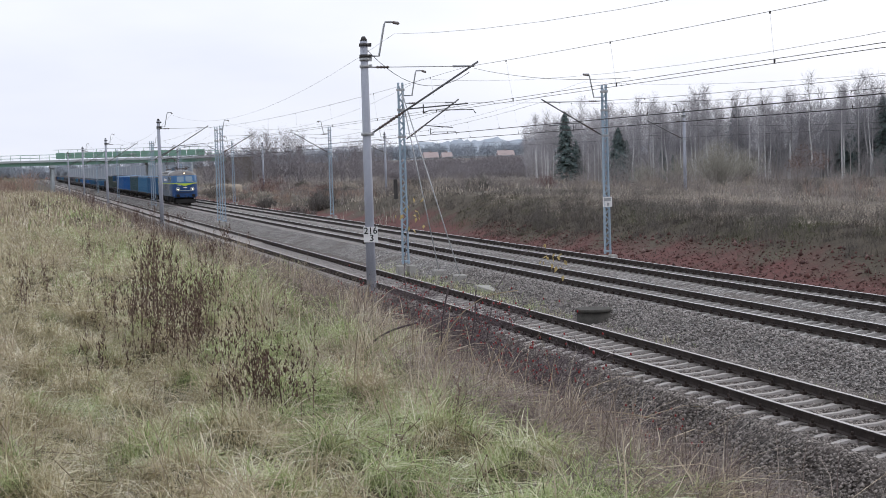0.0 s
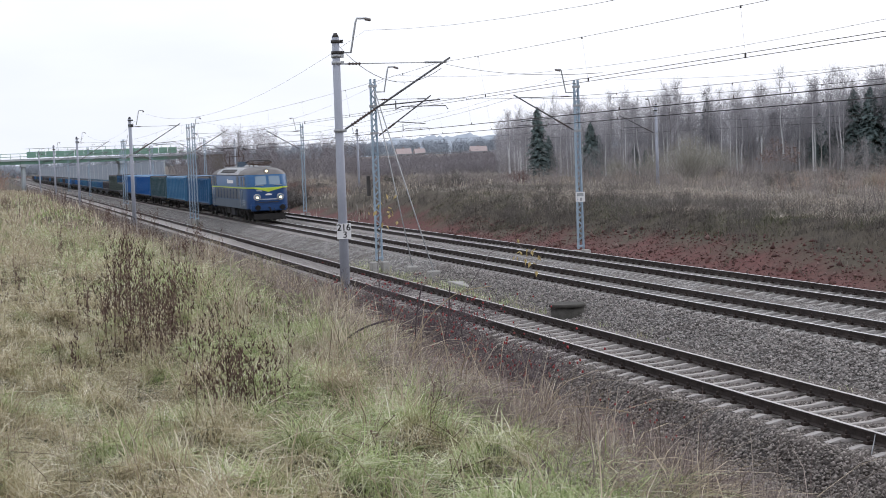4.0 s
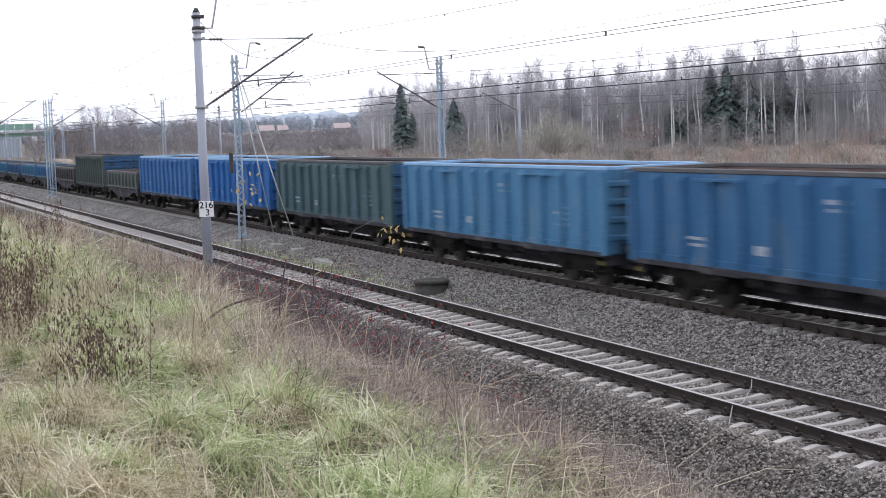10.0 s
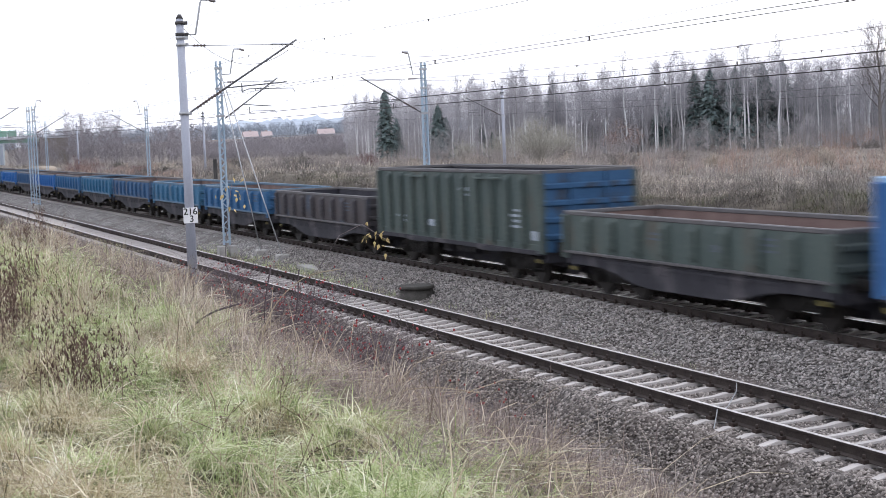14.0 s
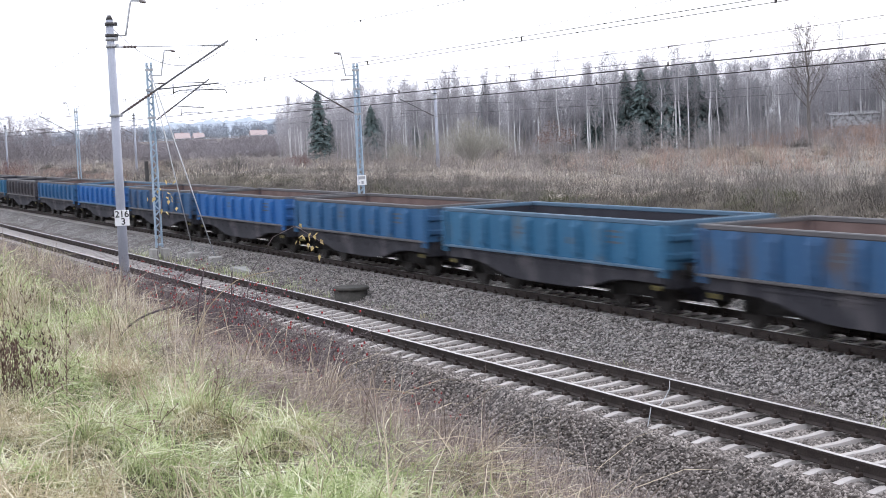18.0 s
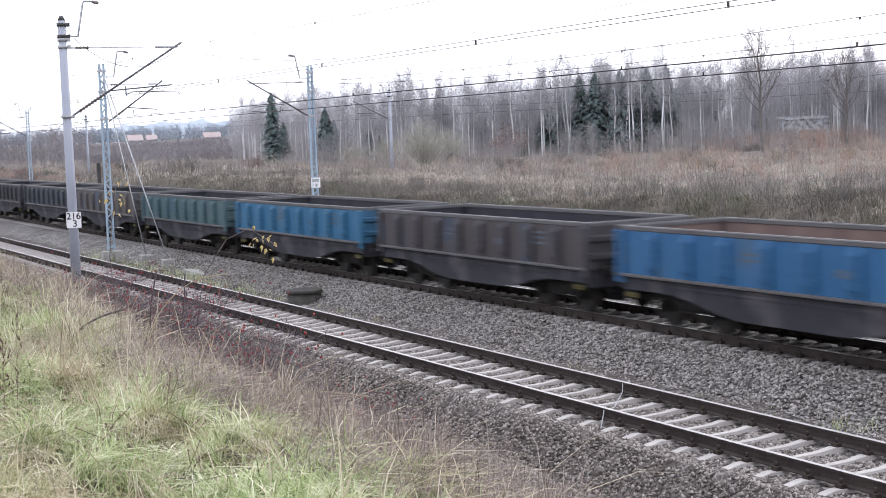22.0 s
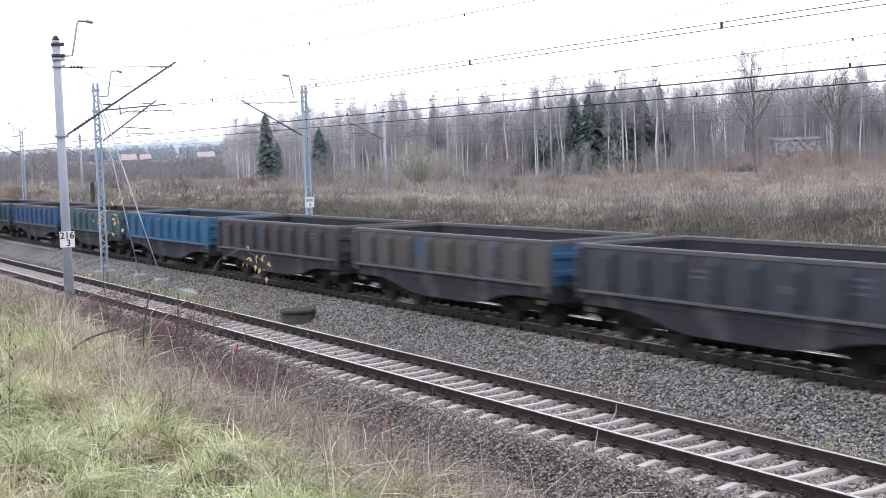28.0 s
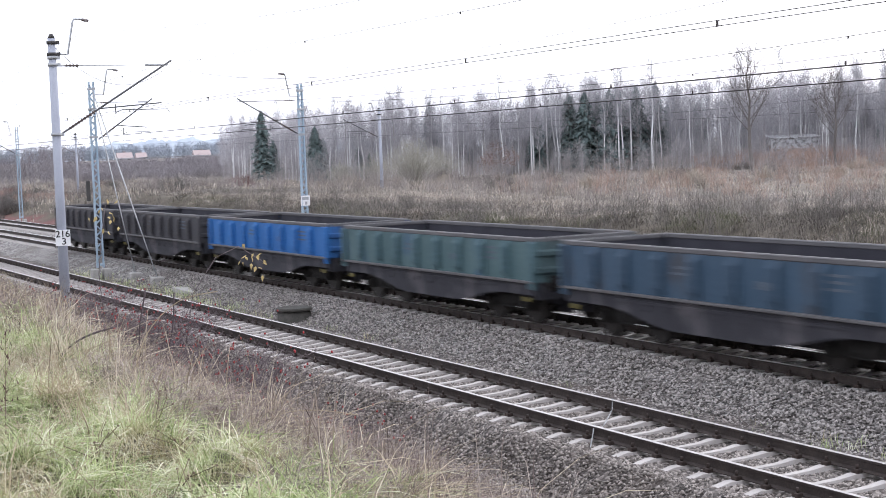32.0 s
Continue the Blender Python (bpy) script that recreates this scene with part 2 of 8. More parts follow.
STEEL_BLUE = mat("blue_grey_painted_steel", (0.27, 0.36, 0.45), (0.38, 0.47, 0.55), 3, 0.55, 0.1, stain=(0.16, 0.15, 0.14), stain_scale=3.0, stain_at=0.66)
STEEL_DARK = mat("dark_steel", (0.035, 0.033, 0.033), (0.075, 0.07, 0.068), 5, 0.6, 0.2)
STEEL_GALV = mat("galvanised_steel", (0.30, 0.31, 0.32), (0.44, 0.45, 0.46), 5, 0.5, 0.1, metal=0.4)
ARM = mat("weathered_arm_steel", (0.075, 0.075, 0.08), (0.14, 0.14, 0.145), 5, 0.6, 0.1, metal=0.2)
WIRE = mat("copper_wire", (0.035, 0.03, 0.028), (0.06, 0.05, 0.045), 5, 0.6, 0.0)
INSUL = mat("brown_insulator", (0.075, 0.056, 0.052), (0.11, 0.085, 0.078), 8, 0.3, 0.0)
WHITE = mat("white_enamel", (0.70, 0.70, 0.70), (0.82, 0.82, 0.82), 3, 0.5, 0.05)
BLACK = mat("black_paint", (0.015, 0.015, 0.016), (0.03, 0.03, 0.03), 6, 0.6, 0.1)


# ---- helpers for meshes ----
def mesh_ob(name, bm, material, parent=None, label="", smooth=False):
    me = bpy.data.meshes.new(name)
    bm.to_mesh(me)
    bm.free()
    for m in material if isinstance(material, (list, tuple)) else [material]:
        me.materials.append(m)
    if smooth:
        for p in me.polygons:
            p.use_smooth = True
    ob = new(name, me)
    if parent is not None:
        ob.parent = parent
    if label:
        ob["label"] = label
    return ob


def part(name, bm, material, parent, label="", smooth=False):
    return mesh_ob(name, bm, material, parent, label, smooth)


def again(name, ob, parent, m):
    """Another piece on the same mesh."""
    o = new(name, ob.data)
    o.parent = parent
    o.matrix_basis = m
    return o


def thing(name, m, label, category, group="", kind=""):
    ob = new(name)
    ob.matrix_basis = m
    return tagged(ob, label, category, group, kind)


def box(bm, x0, x1, y0, y1, z0, z1, bevel=0.0, mi=0):
    vs = [bm.verts.new(c) for c in ((x0, y0, z0), (x1, y0, z0), (x1, y1, z0), (x0, y1, z0), (x0, y0, z1), (x1, y0, z1), (x1, y1, z1), (x0, y1, z1))]
    fs = [bm.faces.new([vs[i] for i in f]) for f in ((3, 2, 1, 0), (4, 5, 6, 7), (0, 1, 5, 4), (1, 2, 6, 5), (2, 3, 7, 6), (3, 0, 4, 7))]
    for f in fs:
        f.material_index = mi
    if bevel:
        es = {e for f in fs for e in f.edges}
        out = bmesh.ops.bevel(bm, geom=list(es), offset=bevel, segments=1, affect="EDGES")
        for f in out["faces"]:
            f.material_index = mi
    return bm


def rod(bm, a, b, r0, r1=None, n=8, mi=0, caps=True):
    """A round bar from a to b."""
    r1 = r0 if r1 is None else r1
    a, b = Vector(a), Vector(b)
    d = (b - a).normalized()
    u = d.orthogonal().normalized()
    v = d.cross(u)
    ra = [bm.verts.new(a + r0 * (u * math.cos(2 * math.pi * i / n) + v * math.sin(2 * math.pi * i / n))) for i in range(n)]
    rb = [bm.verts.new(b + r1 * (u * math.cos(2 * math.pi * i / n) + v * math.sin(2 * math.pi * i / n))) for i in range(n)]
    for i in range(n):
        f = bm.faces.new((ra[i], ra[(i + 1) % n], rb[(i + 1) % n], rb[i]))
        f.material_index, f.smooth = mi, True
    if caps:
        bm.faces.new(ra[::-1]).material_index = mi
        bm.faces.new(rb).material_index = mi
    return bm


def lathe(bm, a, b, prof, n=12, mi=0):
    """One turned piece round the line from a to b; prof gives (share of the length, radius)."""
    a, b = Vector(a), Vector(b)
    d = (b - a).normalized()
    u = d.orthogonal().normalized()
    v = d.cross(u)
    rings = [[bm.verts.new(a.lerp(b, t) + r * (u * math.cos(2 * math.pi * i / n) + v * math.sin(2 * math.pi * i / n))) for i in range(n)] for t, r in prof]
    for p, q in zip(rings[:-1], rings[1:]):
        for i in range(n):
            f = bm.faces.new((p[i], p[(i + 1) % n], q[(i + 1) % n], q[i]))
            f.material_index = mi
    bm.faces.new(rings[0][::-1]).material_index = mi
    bm.faces.new(rings[-1]).material_index = mi
    return bm


def polyrod(bm, pts, r, n=6, mi=0):
    """A bent bar through the points, in one piece."""
    pts = [Vector(p) for p in pts]
    rings = []
    ref = None
    for i, p in enumerate(pts):
        d = (pts[min(i + 1, len(pts) - 1)] - pts[max(i - 1, 0)])
        d = d.normalized() if d.length > 1e-6 else Vector((0, 0, 1))
        if ref is None:
            ref = d.orthogonal().normalized()
        u = (ref - d * ref.dot(d))
        u = u.normalized() if u.length > 1e-4 else d.orthogonal().normalized()
        ref = u
        v = d.cross(u)
        rings.append([bm.verts.new(p + r * (u * math.cos(2 * math.pi * k / n) + v * math.sin(2 * math.pi * k / n))) for k in range(n)])
    for a, b in zip(rings[:-1], rings[1:]):
        for k in range(n):
            f = bm.faces.new((a[k], a[(k + 1) % n], b[(k + 1) % n], b[k]))
            f.material_index, f.smooth = mi, True
    bm.faces.new(rings[0][::-1]).material_index = mi
    bm.faces.new(rings[-1]).material_index = mi
    return bm


def extrude_y(bm, prof, y0, y1, mi=0, closed=True):
    """A profile of (x, z) points drawn from y0 to y1."""
    a = [bm.verts.new((x, y0, z)) for x, z in prof]
    b = [bm.verts.new((x, y1, z)) for x, z in prof]
    n = len(prof)
    for i in range(n if closed else n - 1):
        bm.faces.new((a[i], a[(i + 1) % n], b[(i + 1) % n], b[i])).material_index = mi
    if closed:
        bm.faces.new(a[::-1]).material_index = mi
        bm.faces.new(b).material_index = mi
    return bm


def extrude_x(bm, prof, x0, x1, mi=0):
    """A profile of (y, z) points drawn from x0 to x1."""
    a = [bm.verts.new((x0, y, z)) for y, z in prof]
    b = [bm.verts.new((x1, y, z)) for y, z in prof]
    n = len(prof)
    for i in range(n):
        bm.faces.new((a[i], a[(i + 1) % n], b[(i + 1) % n], b[i])).material_index = mi
    bm.faces.new(a[::-1]).material_index = mi
    bm.faces.new(b).material_index = mi
    return bm


def fast_mesh(name, co, faces, material, smooth=False):
    """A mesh from arrays: co (n, 3), faces (m, 3)."""
    me = bpy.data.meshes.new(name)
    me.vertices.add(len(co))
    me.vertices.foreach_set("co", np.asarray(co, dtype=np.float32).ravel())
    k = faces.shape[1]
    me.loops.add(faces.size)
    me.loops.foreach_set("vertex_index", np.asarray(faces, dtype=np.int32).ravel())
    me.polygons.add(len(faces))
    me.polygons.foreach_set("loop_start", np.arange(0, faces.size, k, dtype=np.int32))
    me.polygons.foreach_set("loop_total", np.full(len(faces), k, dtype=np.int32))
    if smooth:
        me.polygons.foreach_set("use_smooth", np.ones(len(faces), dtype=bool))
    me.materials.append(material)
    me.update(calc_edges=True)
    return me


def stuff(name, co, faces, material, label, category, smooth=False):
    return tagged(new(name, fast_mesh(name, co, faces, material, smooth)), label, category, kind="stuff")


# ---- plan ----
TRACK_X = (13.06, 19.24, 23.18)
BRIDGE_Y = 345.0


def step(a, b, x):
    t = np.clip((x - a) / (b - a), 0, 1)
    return t * t * (3 - 2 * t)


def branch_x(y):
    """The side line that leaves the main line to the far side."""
    return 45.0 + (171.0 - y) * 0.137


def ground_z(x, y):
    """Height of the ground at arrays x, y."""
    x, y = np.asarray(x, float), np.asarray(y, float)
    field = 2.65 - 2.2 * step(95, 260, y) - 0.25 * step(20, 90, y) * step(-2, -30, x)
    lump = 0.10 * np.sin(x * 0.9 + 1.3 * np.sin(y * 0.21)) * np.sin(y * 0.35 + 0.7) + 0.05 * np.sin(x * 2.3 + y * 1.7) * np.sin(y * 1.1 - x * 0.6)
    xe = x + 0.35 * np.sin(y * 0.17)
    cut = np.interp(xe, [-1.0, 2.0, 3.8, 5.0, 6.0, 7.0, 8.0, 9.0, 10.2], [0.0, 0.03, 0.115, 0.30, 0.50, 0.68, 0.83, 0.94, 1.0])
    tuss = 0.16 * np.sin(x * 5.1 + 2.0 * np.sin(y * 1.9)) * np.sin(y * 4.3 + x * 1.2) * step(60, 40, y)
    left = field * (1 - cut) + -0.75 * cut + (lump + tuss) * (1 - step(8.5, 10.5, x))
    bank_h = 2.05 - 1.0 * step(110, 190, y) + 0.3 * np.sin(y * 0.07)
    bank = -0.75 + bank_h * step(26.8, 33.0, x + 0.6 * np.sin(y * 0.13)) - (bank_h - 0.55) * step(38, 70, x)
    bank = bank + (lump * 1.6 + 0.12 * np.sin(x * 0.31 + 2) * np.sin(y * 0.23)) * step(28, 33, x)
    beside = step(7.0, 3.0, np.abs(x - branch_x(y))) * step(105, 130, y)
    bank = bank * (1 - beside) - 0.55 * beside
    far = step(260, 800, np.hypot(x, y))
    bank = bank + far * 5.0 * step(20, 200, x)
    mid = -0.75
    z = np.where(x < 11.2, left, np.where(x < 26.3, mid, bank))
    return z


def ground():
    xs = np.concatenate([[-2500, -1200, -600, -300, -150, -80, -50], np.arange(-36, -8, 2.0), np.arange(-8, 12, 0.25), np.arange(12, 26.1, 2.0), np.arange(26.3, 44, 0.4), np.arange(44, 100, 3.0), [105, 115, 130, 150, 180, 220, 280, 360, 480, 700, 1100, 1800, 3000]])
    ys = np.concatenate([[-400, -150, -80, -40, -20, -8], np.arange(0, 40, 0.35), np.arange(40, 110, 0.9), np.arange(110, 260, 3.0), [265, 280, 300, 320, 345, 370, 400, 450, 520, 620, 800, 1000, 1300, 1700, 2300, 3000, 3800]])
    gx, gy = np.meshgrid(xs, ys)
    co = np.stack([gx, gy, ground_z(gx, gy)], -1).reshape(-1, 3)
    w = len(xs)
    i = (np.arange(len(ys) - 1)[:, None] * w + np.arange(w - 1)[None]).ravel()
    tagged(new("ground", fast_mesh("ground", co, np.stack([i, i + 1, i + 1 + w, i + w], 1), EARTH, True)), "rough grassy ground with a red-soil cutting bank", "ground", kind="structure")


ground()


def ballast():
    for name, prof in (("ballast_bed", [(10.9, -0.80), (11.6, -0.228), (12.1, -0.225), (12.45, -0.25), (13.67, -0.25), (14.02, -0.225), (14.5, -0.228), (15.3, -0.70), (15.3, -0.9), (10.9, -0.9)]),
                       ("ballast_bed", [(16.3, -0.72), (17.75, -0.24), (24.7, -0.24), (25.9, -0.78), (25.9, -0.9), (16.3, -0.9)]),
                       ("gravel_path", [(15.1, -0.66), (16.5, -0.66), (16.5, -0.9), (15.1, -0.9)])):
        ys = np.concatenate([np.arange(-60, 60, 0.5), np.arange(60, 160, 2.0), np.arange(160, 900, 20.0)])
        rng = np.random.default_rng(5)
        xs = []
        for (xa, za), (xb, zb) in zip(prof[:-3], prof[1:-2]):
            k = max(2, int(abs(xb - xa) / 0.22))
            for j in range(k):
                xs.append((xa + (xb - xa) * j / k, za + (zb - za) * j / k))
        xs.append(prof[-3])
        xs = np.array(xs)
        gx, gy = np.meshgrid(xs[:, 0], ys)
        calm = np.minimum(np.abs(gx - TRACK_X[0]), np.minimum(np.abs(gx - TRACK_X[1]), np.abs(gx - TRACK_X[2]))) < 1.35
        gz = np.repeat(xs[None, :, 1], len(ys), 0) + rng.normal(0, 0.016, gx.shape) * (gy < 160) * np.where(calm, 0.2, 1.0)
        co = np.stack([gx, gy, gz], -1).reshape(-1, 3)
        w = len(xs)
        i = (np.arange(len(ys) - 1)[:, None] * w + np.arange(w - 1)[None]).ravel()
        tagged(new(name, fast_mesh(name, co, np.stack([i, i + 1, i + 1 + w, i + w], 1), GRAVEL if prof[0][0] > 16 else GRAVEL_OLD, True)), "grey crushed-stone ballast under the tracks", "ballast", kind="structure")


ballast()

RAIL_PROF = [(-0.075, -0.172), (0.075, -0.172), (0.075, -0.160), (0.012, -0.140), (0.012, -0.045), (0.036, -0.035), (0.036, -0.004), (0.026, 0.0), (-0.026, 0.0), (-0.036, -0.004), (-0.036, -0.035), (-0.012, -0.045), (-0.012, -0.140), (-0.075, -0.160)]


def sleeper_bm(L=1.25):
    """Half-waisted prestressed sleeper: high at the rail seats, lower in the middle."""
    bm = bmesh.new()
    top = [(-L, -0.238), (-1.0, -0.185), (-0.55, -0.18), (-0.32, -0.212), (0.0, -0.222), (0.32, -0.212), (0.55, -0.18), (1.0, -0.185), (L, -0.238)]
    rows = []
    for x, z in top:
        w = 0.07 if abs(x) > 0.4 else 0.058
        rows.append([bm.verts.new(c) for c in ((x, -w - 0.025, -0.36), (x, -w, z), (x, w, z), (x, w + 0.025, -0.36))])
    for a, b in zip(rows[:-1], rows[1:]):
        for i in range(3):
            bm.faces.new((a[i], b[i], b[i + 1], a[i + 1]))
    bm.faces.new(rows[0])
    bm.faces.new(rows[-1][::-1])
    bmesh.ops.recalc_face_normals(bm, faces=bm.faces)
    return bm


def clip_bm():
    """Fastening: base plate shoulders and a bolt on both sides of one rail."""
    bm = bmesh.new()
    for s in (-1, 1):
        box(bm, s * 0.11 - 0.045, s * 0.11 + 0.045, -0.065, 0.065, -0.19, -0.125, 0.01)
        rod(bm, (s * 0.105, 0, -0.13), (s * 0.105, 0, -0.065), 0.026, 0.022, 6)
    return bm


def track(x0, phase, y_near, n_parts, head, label):
    tr = thing("railway_track", pose(x0, 0, 0), label, "railway track", "railway tracks", "structure")
    for s in (-0.7535, 0.7535):
        bm = bmesh.new()
        extrude_y(bm, RAIL_PROF, -60, 900)
        for f in bm.faces:
            c = f.calc_center_median()
            if c.z > -0.006:
                f.material_index = 1
        ob = part("rail", bm, [RAIL_SIDE, head], tr, "rusty steel rail with a worn head")
        ob.location.x = s
    first = None
    cl = None
    for i in range(n_parts):
        y = phase + 0.6 * (math.ceil((y_near - phase) / 0.6) + i)
        m = pose(0, y, random.uniform(-0.008, 0.004), 0, 0, random.uniform(-0.5, 0.5))
        if first is None:
            first = part("sleeper", sleeper_bm(), SLEEPER if head is RAIL_TOP_DULL else SLEEPER_DARKER, tr)
            first.matrix_basis = m
            cl = part("fastening", clip_bm(), CLIP, first)
            cl.location.x = -0.7535
        else:
            o = again("sleeper", first, tr, m)
            again("fastening", cl, o, pose(-0.7535, 0, 0))
            again("fastening", cl, o, pose(0.7535, 0, 0))
    again("fastening", cl, first, pose(0.7535, 0, 0))
    y_far = phase + 0.6 * (math.ceil((y_near - phase) / 0.6) + n_parts)
    rest = sleeper_bm()
    me = bpy.data.meshes.new("t")
    rest.to_mesh(me)
    rest.free()
    base = np.array([v.co[:] for v in me.vertices])
    quads = [list(p.vertices) for p in me.polygons]
    tris = np.array([(q[0], q[i], q[i + 1]) for q in quads for i in range(1, len(q) - 1)])
    bpy.data.meshes.remove(me)
    ys = np.concatenate([np.arange(y_far, 520, 0.6), np.arange(y_near - 30, y_near - 0.7, 0.6)])
    co = (base[None] + np.stack([ys * 0, ys, ys * 0], 1)[:, None]).reshape(-1, 3)
    fs = (tris[None] + (np.arange(len(ys)) * len(base))[:, None, None]).reshape(-1, 3)
    ob = tagged(new("far_sleepers", fast_mesh("far_sleepers", co, fs, SLEEPER)), kind="stuff")
    ob.parent = tr
    return tr

NEAR_LABEL = "single side track with rusty rails on pale concrete sleepers"
MAIN_LABEL = "main-line track with dark rails on concrete sleepers"


# ---- masts and wires ----
def plate(parent, loc, lines, readable):
    """A white kilometre plate that faces the field, with its figures."""
    bm = bmesh.new()
    box(bm, -0.21, 0.21, -0.012, 0.0, -0.23, 0.23, 0.004)
    pl = part("number_plate", bm, WHITE, parent, "white enamel plate with black figures")
    pl.matrix_basis = loc
    for i, s in enumerate(lines):
        if readable:
            cu = bpy.data.curves.new("figure", "FONT")
            cu.body, cu.size, cu.align_x, cu.align_y, cu.extrude = s, 0.27, "CENTER", "CENTER", 0.002
            cu.offset = 0.004
            tmp = bpy.data.objects.new("figure", cu)
            scene.collection.objects.link(tmp)
            me = bpy.data.meshes.new_from_object(tmp.evaluated_get(bpy.context.evaluated_depsgraph_get()))
            bpy.data.objects.remove(tmp)
            me.materials.append(BLACK)
            o = new("figure", me)
        else:
            b2 = bmesh.new()
            w = 0.15 if i == 0 else 0.05
            box(b2, -w, w, -0.07, 0.07, -0.002, 0.002)
            me = bpy.data.meshes.new("figure")
            b2.to_mesh(me)
            b2.free()
            me.materials.append(STEEL_GALV)
            o = new("figure", me)
        o.parent = pl
        o.matrix_basis = pose(0.0 if i == 0 else 0.03, -0.0155, 0.105 - 0.215 * i, 90, 0, 0)
    return pl


def insulator(bm, a, b, n=5, r=0.07, mi=0):
    prof = [(0.0, 0.025)]
    for i in range(n):
        for u, k in ((0.2, 0.5), (0.6, 1.0), (0.8, 0.5)):
            prof.append(((i + u) / n, r * k))
    return lathe(bm, a, b, prof + [(1.0, 0.025)], 10, mi)


def cantilever(mast, side, z_low, z_top, reach, root=0.13, z_contact=5.75):
    """The hinged arm: a sloping tube with its insulator, a stay above, a registration arm below. side is +1 to reach towards +x."""
    s = side
    bm = bmesh.new()
    q = 0.30
    p0, p1 = Vector((s * root, 0, z_low)), Vector((s * (reach + 0.12), 0, z_top + 0.10))
    rod(bm, p0 + (p1 - p0) * q, p1, 0.03, 0.03, 8)
    rod(bm, p0, p0 + (p1 - p0) * 0.08, 0.03, 0.03, 8)
    part("cantilever_tube", bm, ARM, mast, "dark steel cantilever tube")
    bm = bmesh.new()
    insulator(bm, p0 + (p1 - p0) * 0.07, p0 + (p1 - p0) * q, 9, 0.058)
    part("insulator", bm, INSUL, mast, "ribbed brown porcelain insulator")
    bm = bmesh.new()
    zt = z_top - 0.03
    rod(bm, (s * root, 0, zt), (s * 0.35, 0, zt), 0.022)
    rod(bm, (s * 0.75, 0, zt), (s * reach * 0.8, 0, zt), 0.012)
    rod(bm, (s * reach * 0.8, 0, zt), (s * reach, 0, zt), 0.03)
    part("stay_rod", bm, STEEL_GALV, mast)
    bm = bmesh.new()
    insulator(bm, (s * 0.35, 0, zt), (s * 0.75, 0, zt), 4, 0.05)
    part("insulator", bm, INSUL, mast, "ribbed brown porcelain insulator")
    bm = bmesh.new()
    rod(bm, p0 + (p1 - p0) * 0.34, (s * reach * 0.93, 0, z_contact + 0.2), 0.02, 0.02, 6)
    rod(bm, (s * reach * 0.52, 0, z_contact + 0.2), (s * reach * 0.52, 0, z_contact - 0.08), 0.018, 0.018, 6)
    polyrod(bm, [(s * reach * 0.52, 0, z_contact - 0.06), (s * reach * 0.58, 0, z_contact + 0.02), (s * reach * 0.98, 0, z_contact + 0.01), (s * reach * 1.0, 0, z_contact - 0.1)], 0.014)
    part("registration_arm", bm, ARM, mast, "thin dark registration arm")


def top_bracket(mast, side, z, out=0.45, rise=0.55):
    """The bent pipe that carries the return wire above the mast's head."""
    bm = bmesh.new()
    s = side
    polyrod(bm, [(s * 0.05, 0, z - 0.45), (s * out, 0, z - 0.45), (s * (out + 0.18), 0, z + rise - 0.1), (s * (out + 0.22), 0, z + rise), (s * (out + 0.5), 0, z + rise)], 0.03, 8)
    part("top_bracket", bm, STEEL_GALV, mast, "bent grey pipe bracket")
    bm = bmesh.new()
    insulator(bm, (s * (out + 0.48), -0.62, z + rise - 0.10), (s * (out + 0.48), 0.02, z + rise - 0.01), 3, 0.05)
    part("insulator", bm, INSUL, mast)


def concrete_mast(x, y, z0, z1, side, plate_lines=None, lean=0.0, reach=3.4, z_low=5.1, z_top=7.1):
    m = thing("catenary_mast", pose(x, y, 0, 0, lean, 0), "grey round spun-concrete catenary mast with a dark cantilever", "catenary mast", "catenary masts")
    bm = bmesh.new()
    rod(bm, (0, 0, z0 - 0.6), (0, 0, z1), 0.155, 0.108, 20)
    part("cap", rod(bmesh.new(), (0, 0, z1 + 0.002), (0, 0, z1 + 0.13), 0.11, 0.05, 20), STEEL_DARK, m, "dark weathered pole cap")
    part("pole", bm, CONCRETE, m, "weathered grey concrete pole")
    for z in (z1 - 0.12, z1 - 0.45, z1 - 0.55, z_top, z_low):
        bm = bmesh.new()
        rod(bm, (0, 0, z - 0.045), (0, 0, z + 0.045), 0.145 if z > 6 else 0.165, 0.145 if z > 6 else 0.165, 16)
        box(bm, side * 0.17 - 0.05, side * 0.17 + 0.05, -0.05, 0.05, z - 0.05, z + 0.05)
        part("clamp_band", bm, STEEL_DARK if z > z1 - 0.5 else STEEL_GALV, m)
    cantilever(m, side, z_low, z_top, reach)
    top_bracket(m, side, z1 - 0.0)
    if plate_lines:
        plate(m, pose(-0.02, -0.185, 2.12, 0, 0, -12), plate_lines[0], plate_lines[1])
    return m


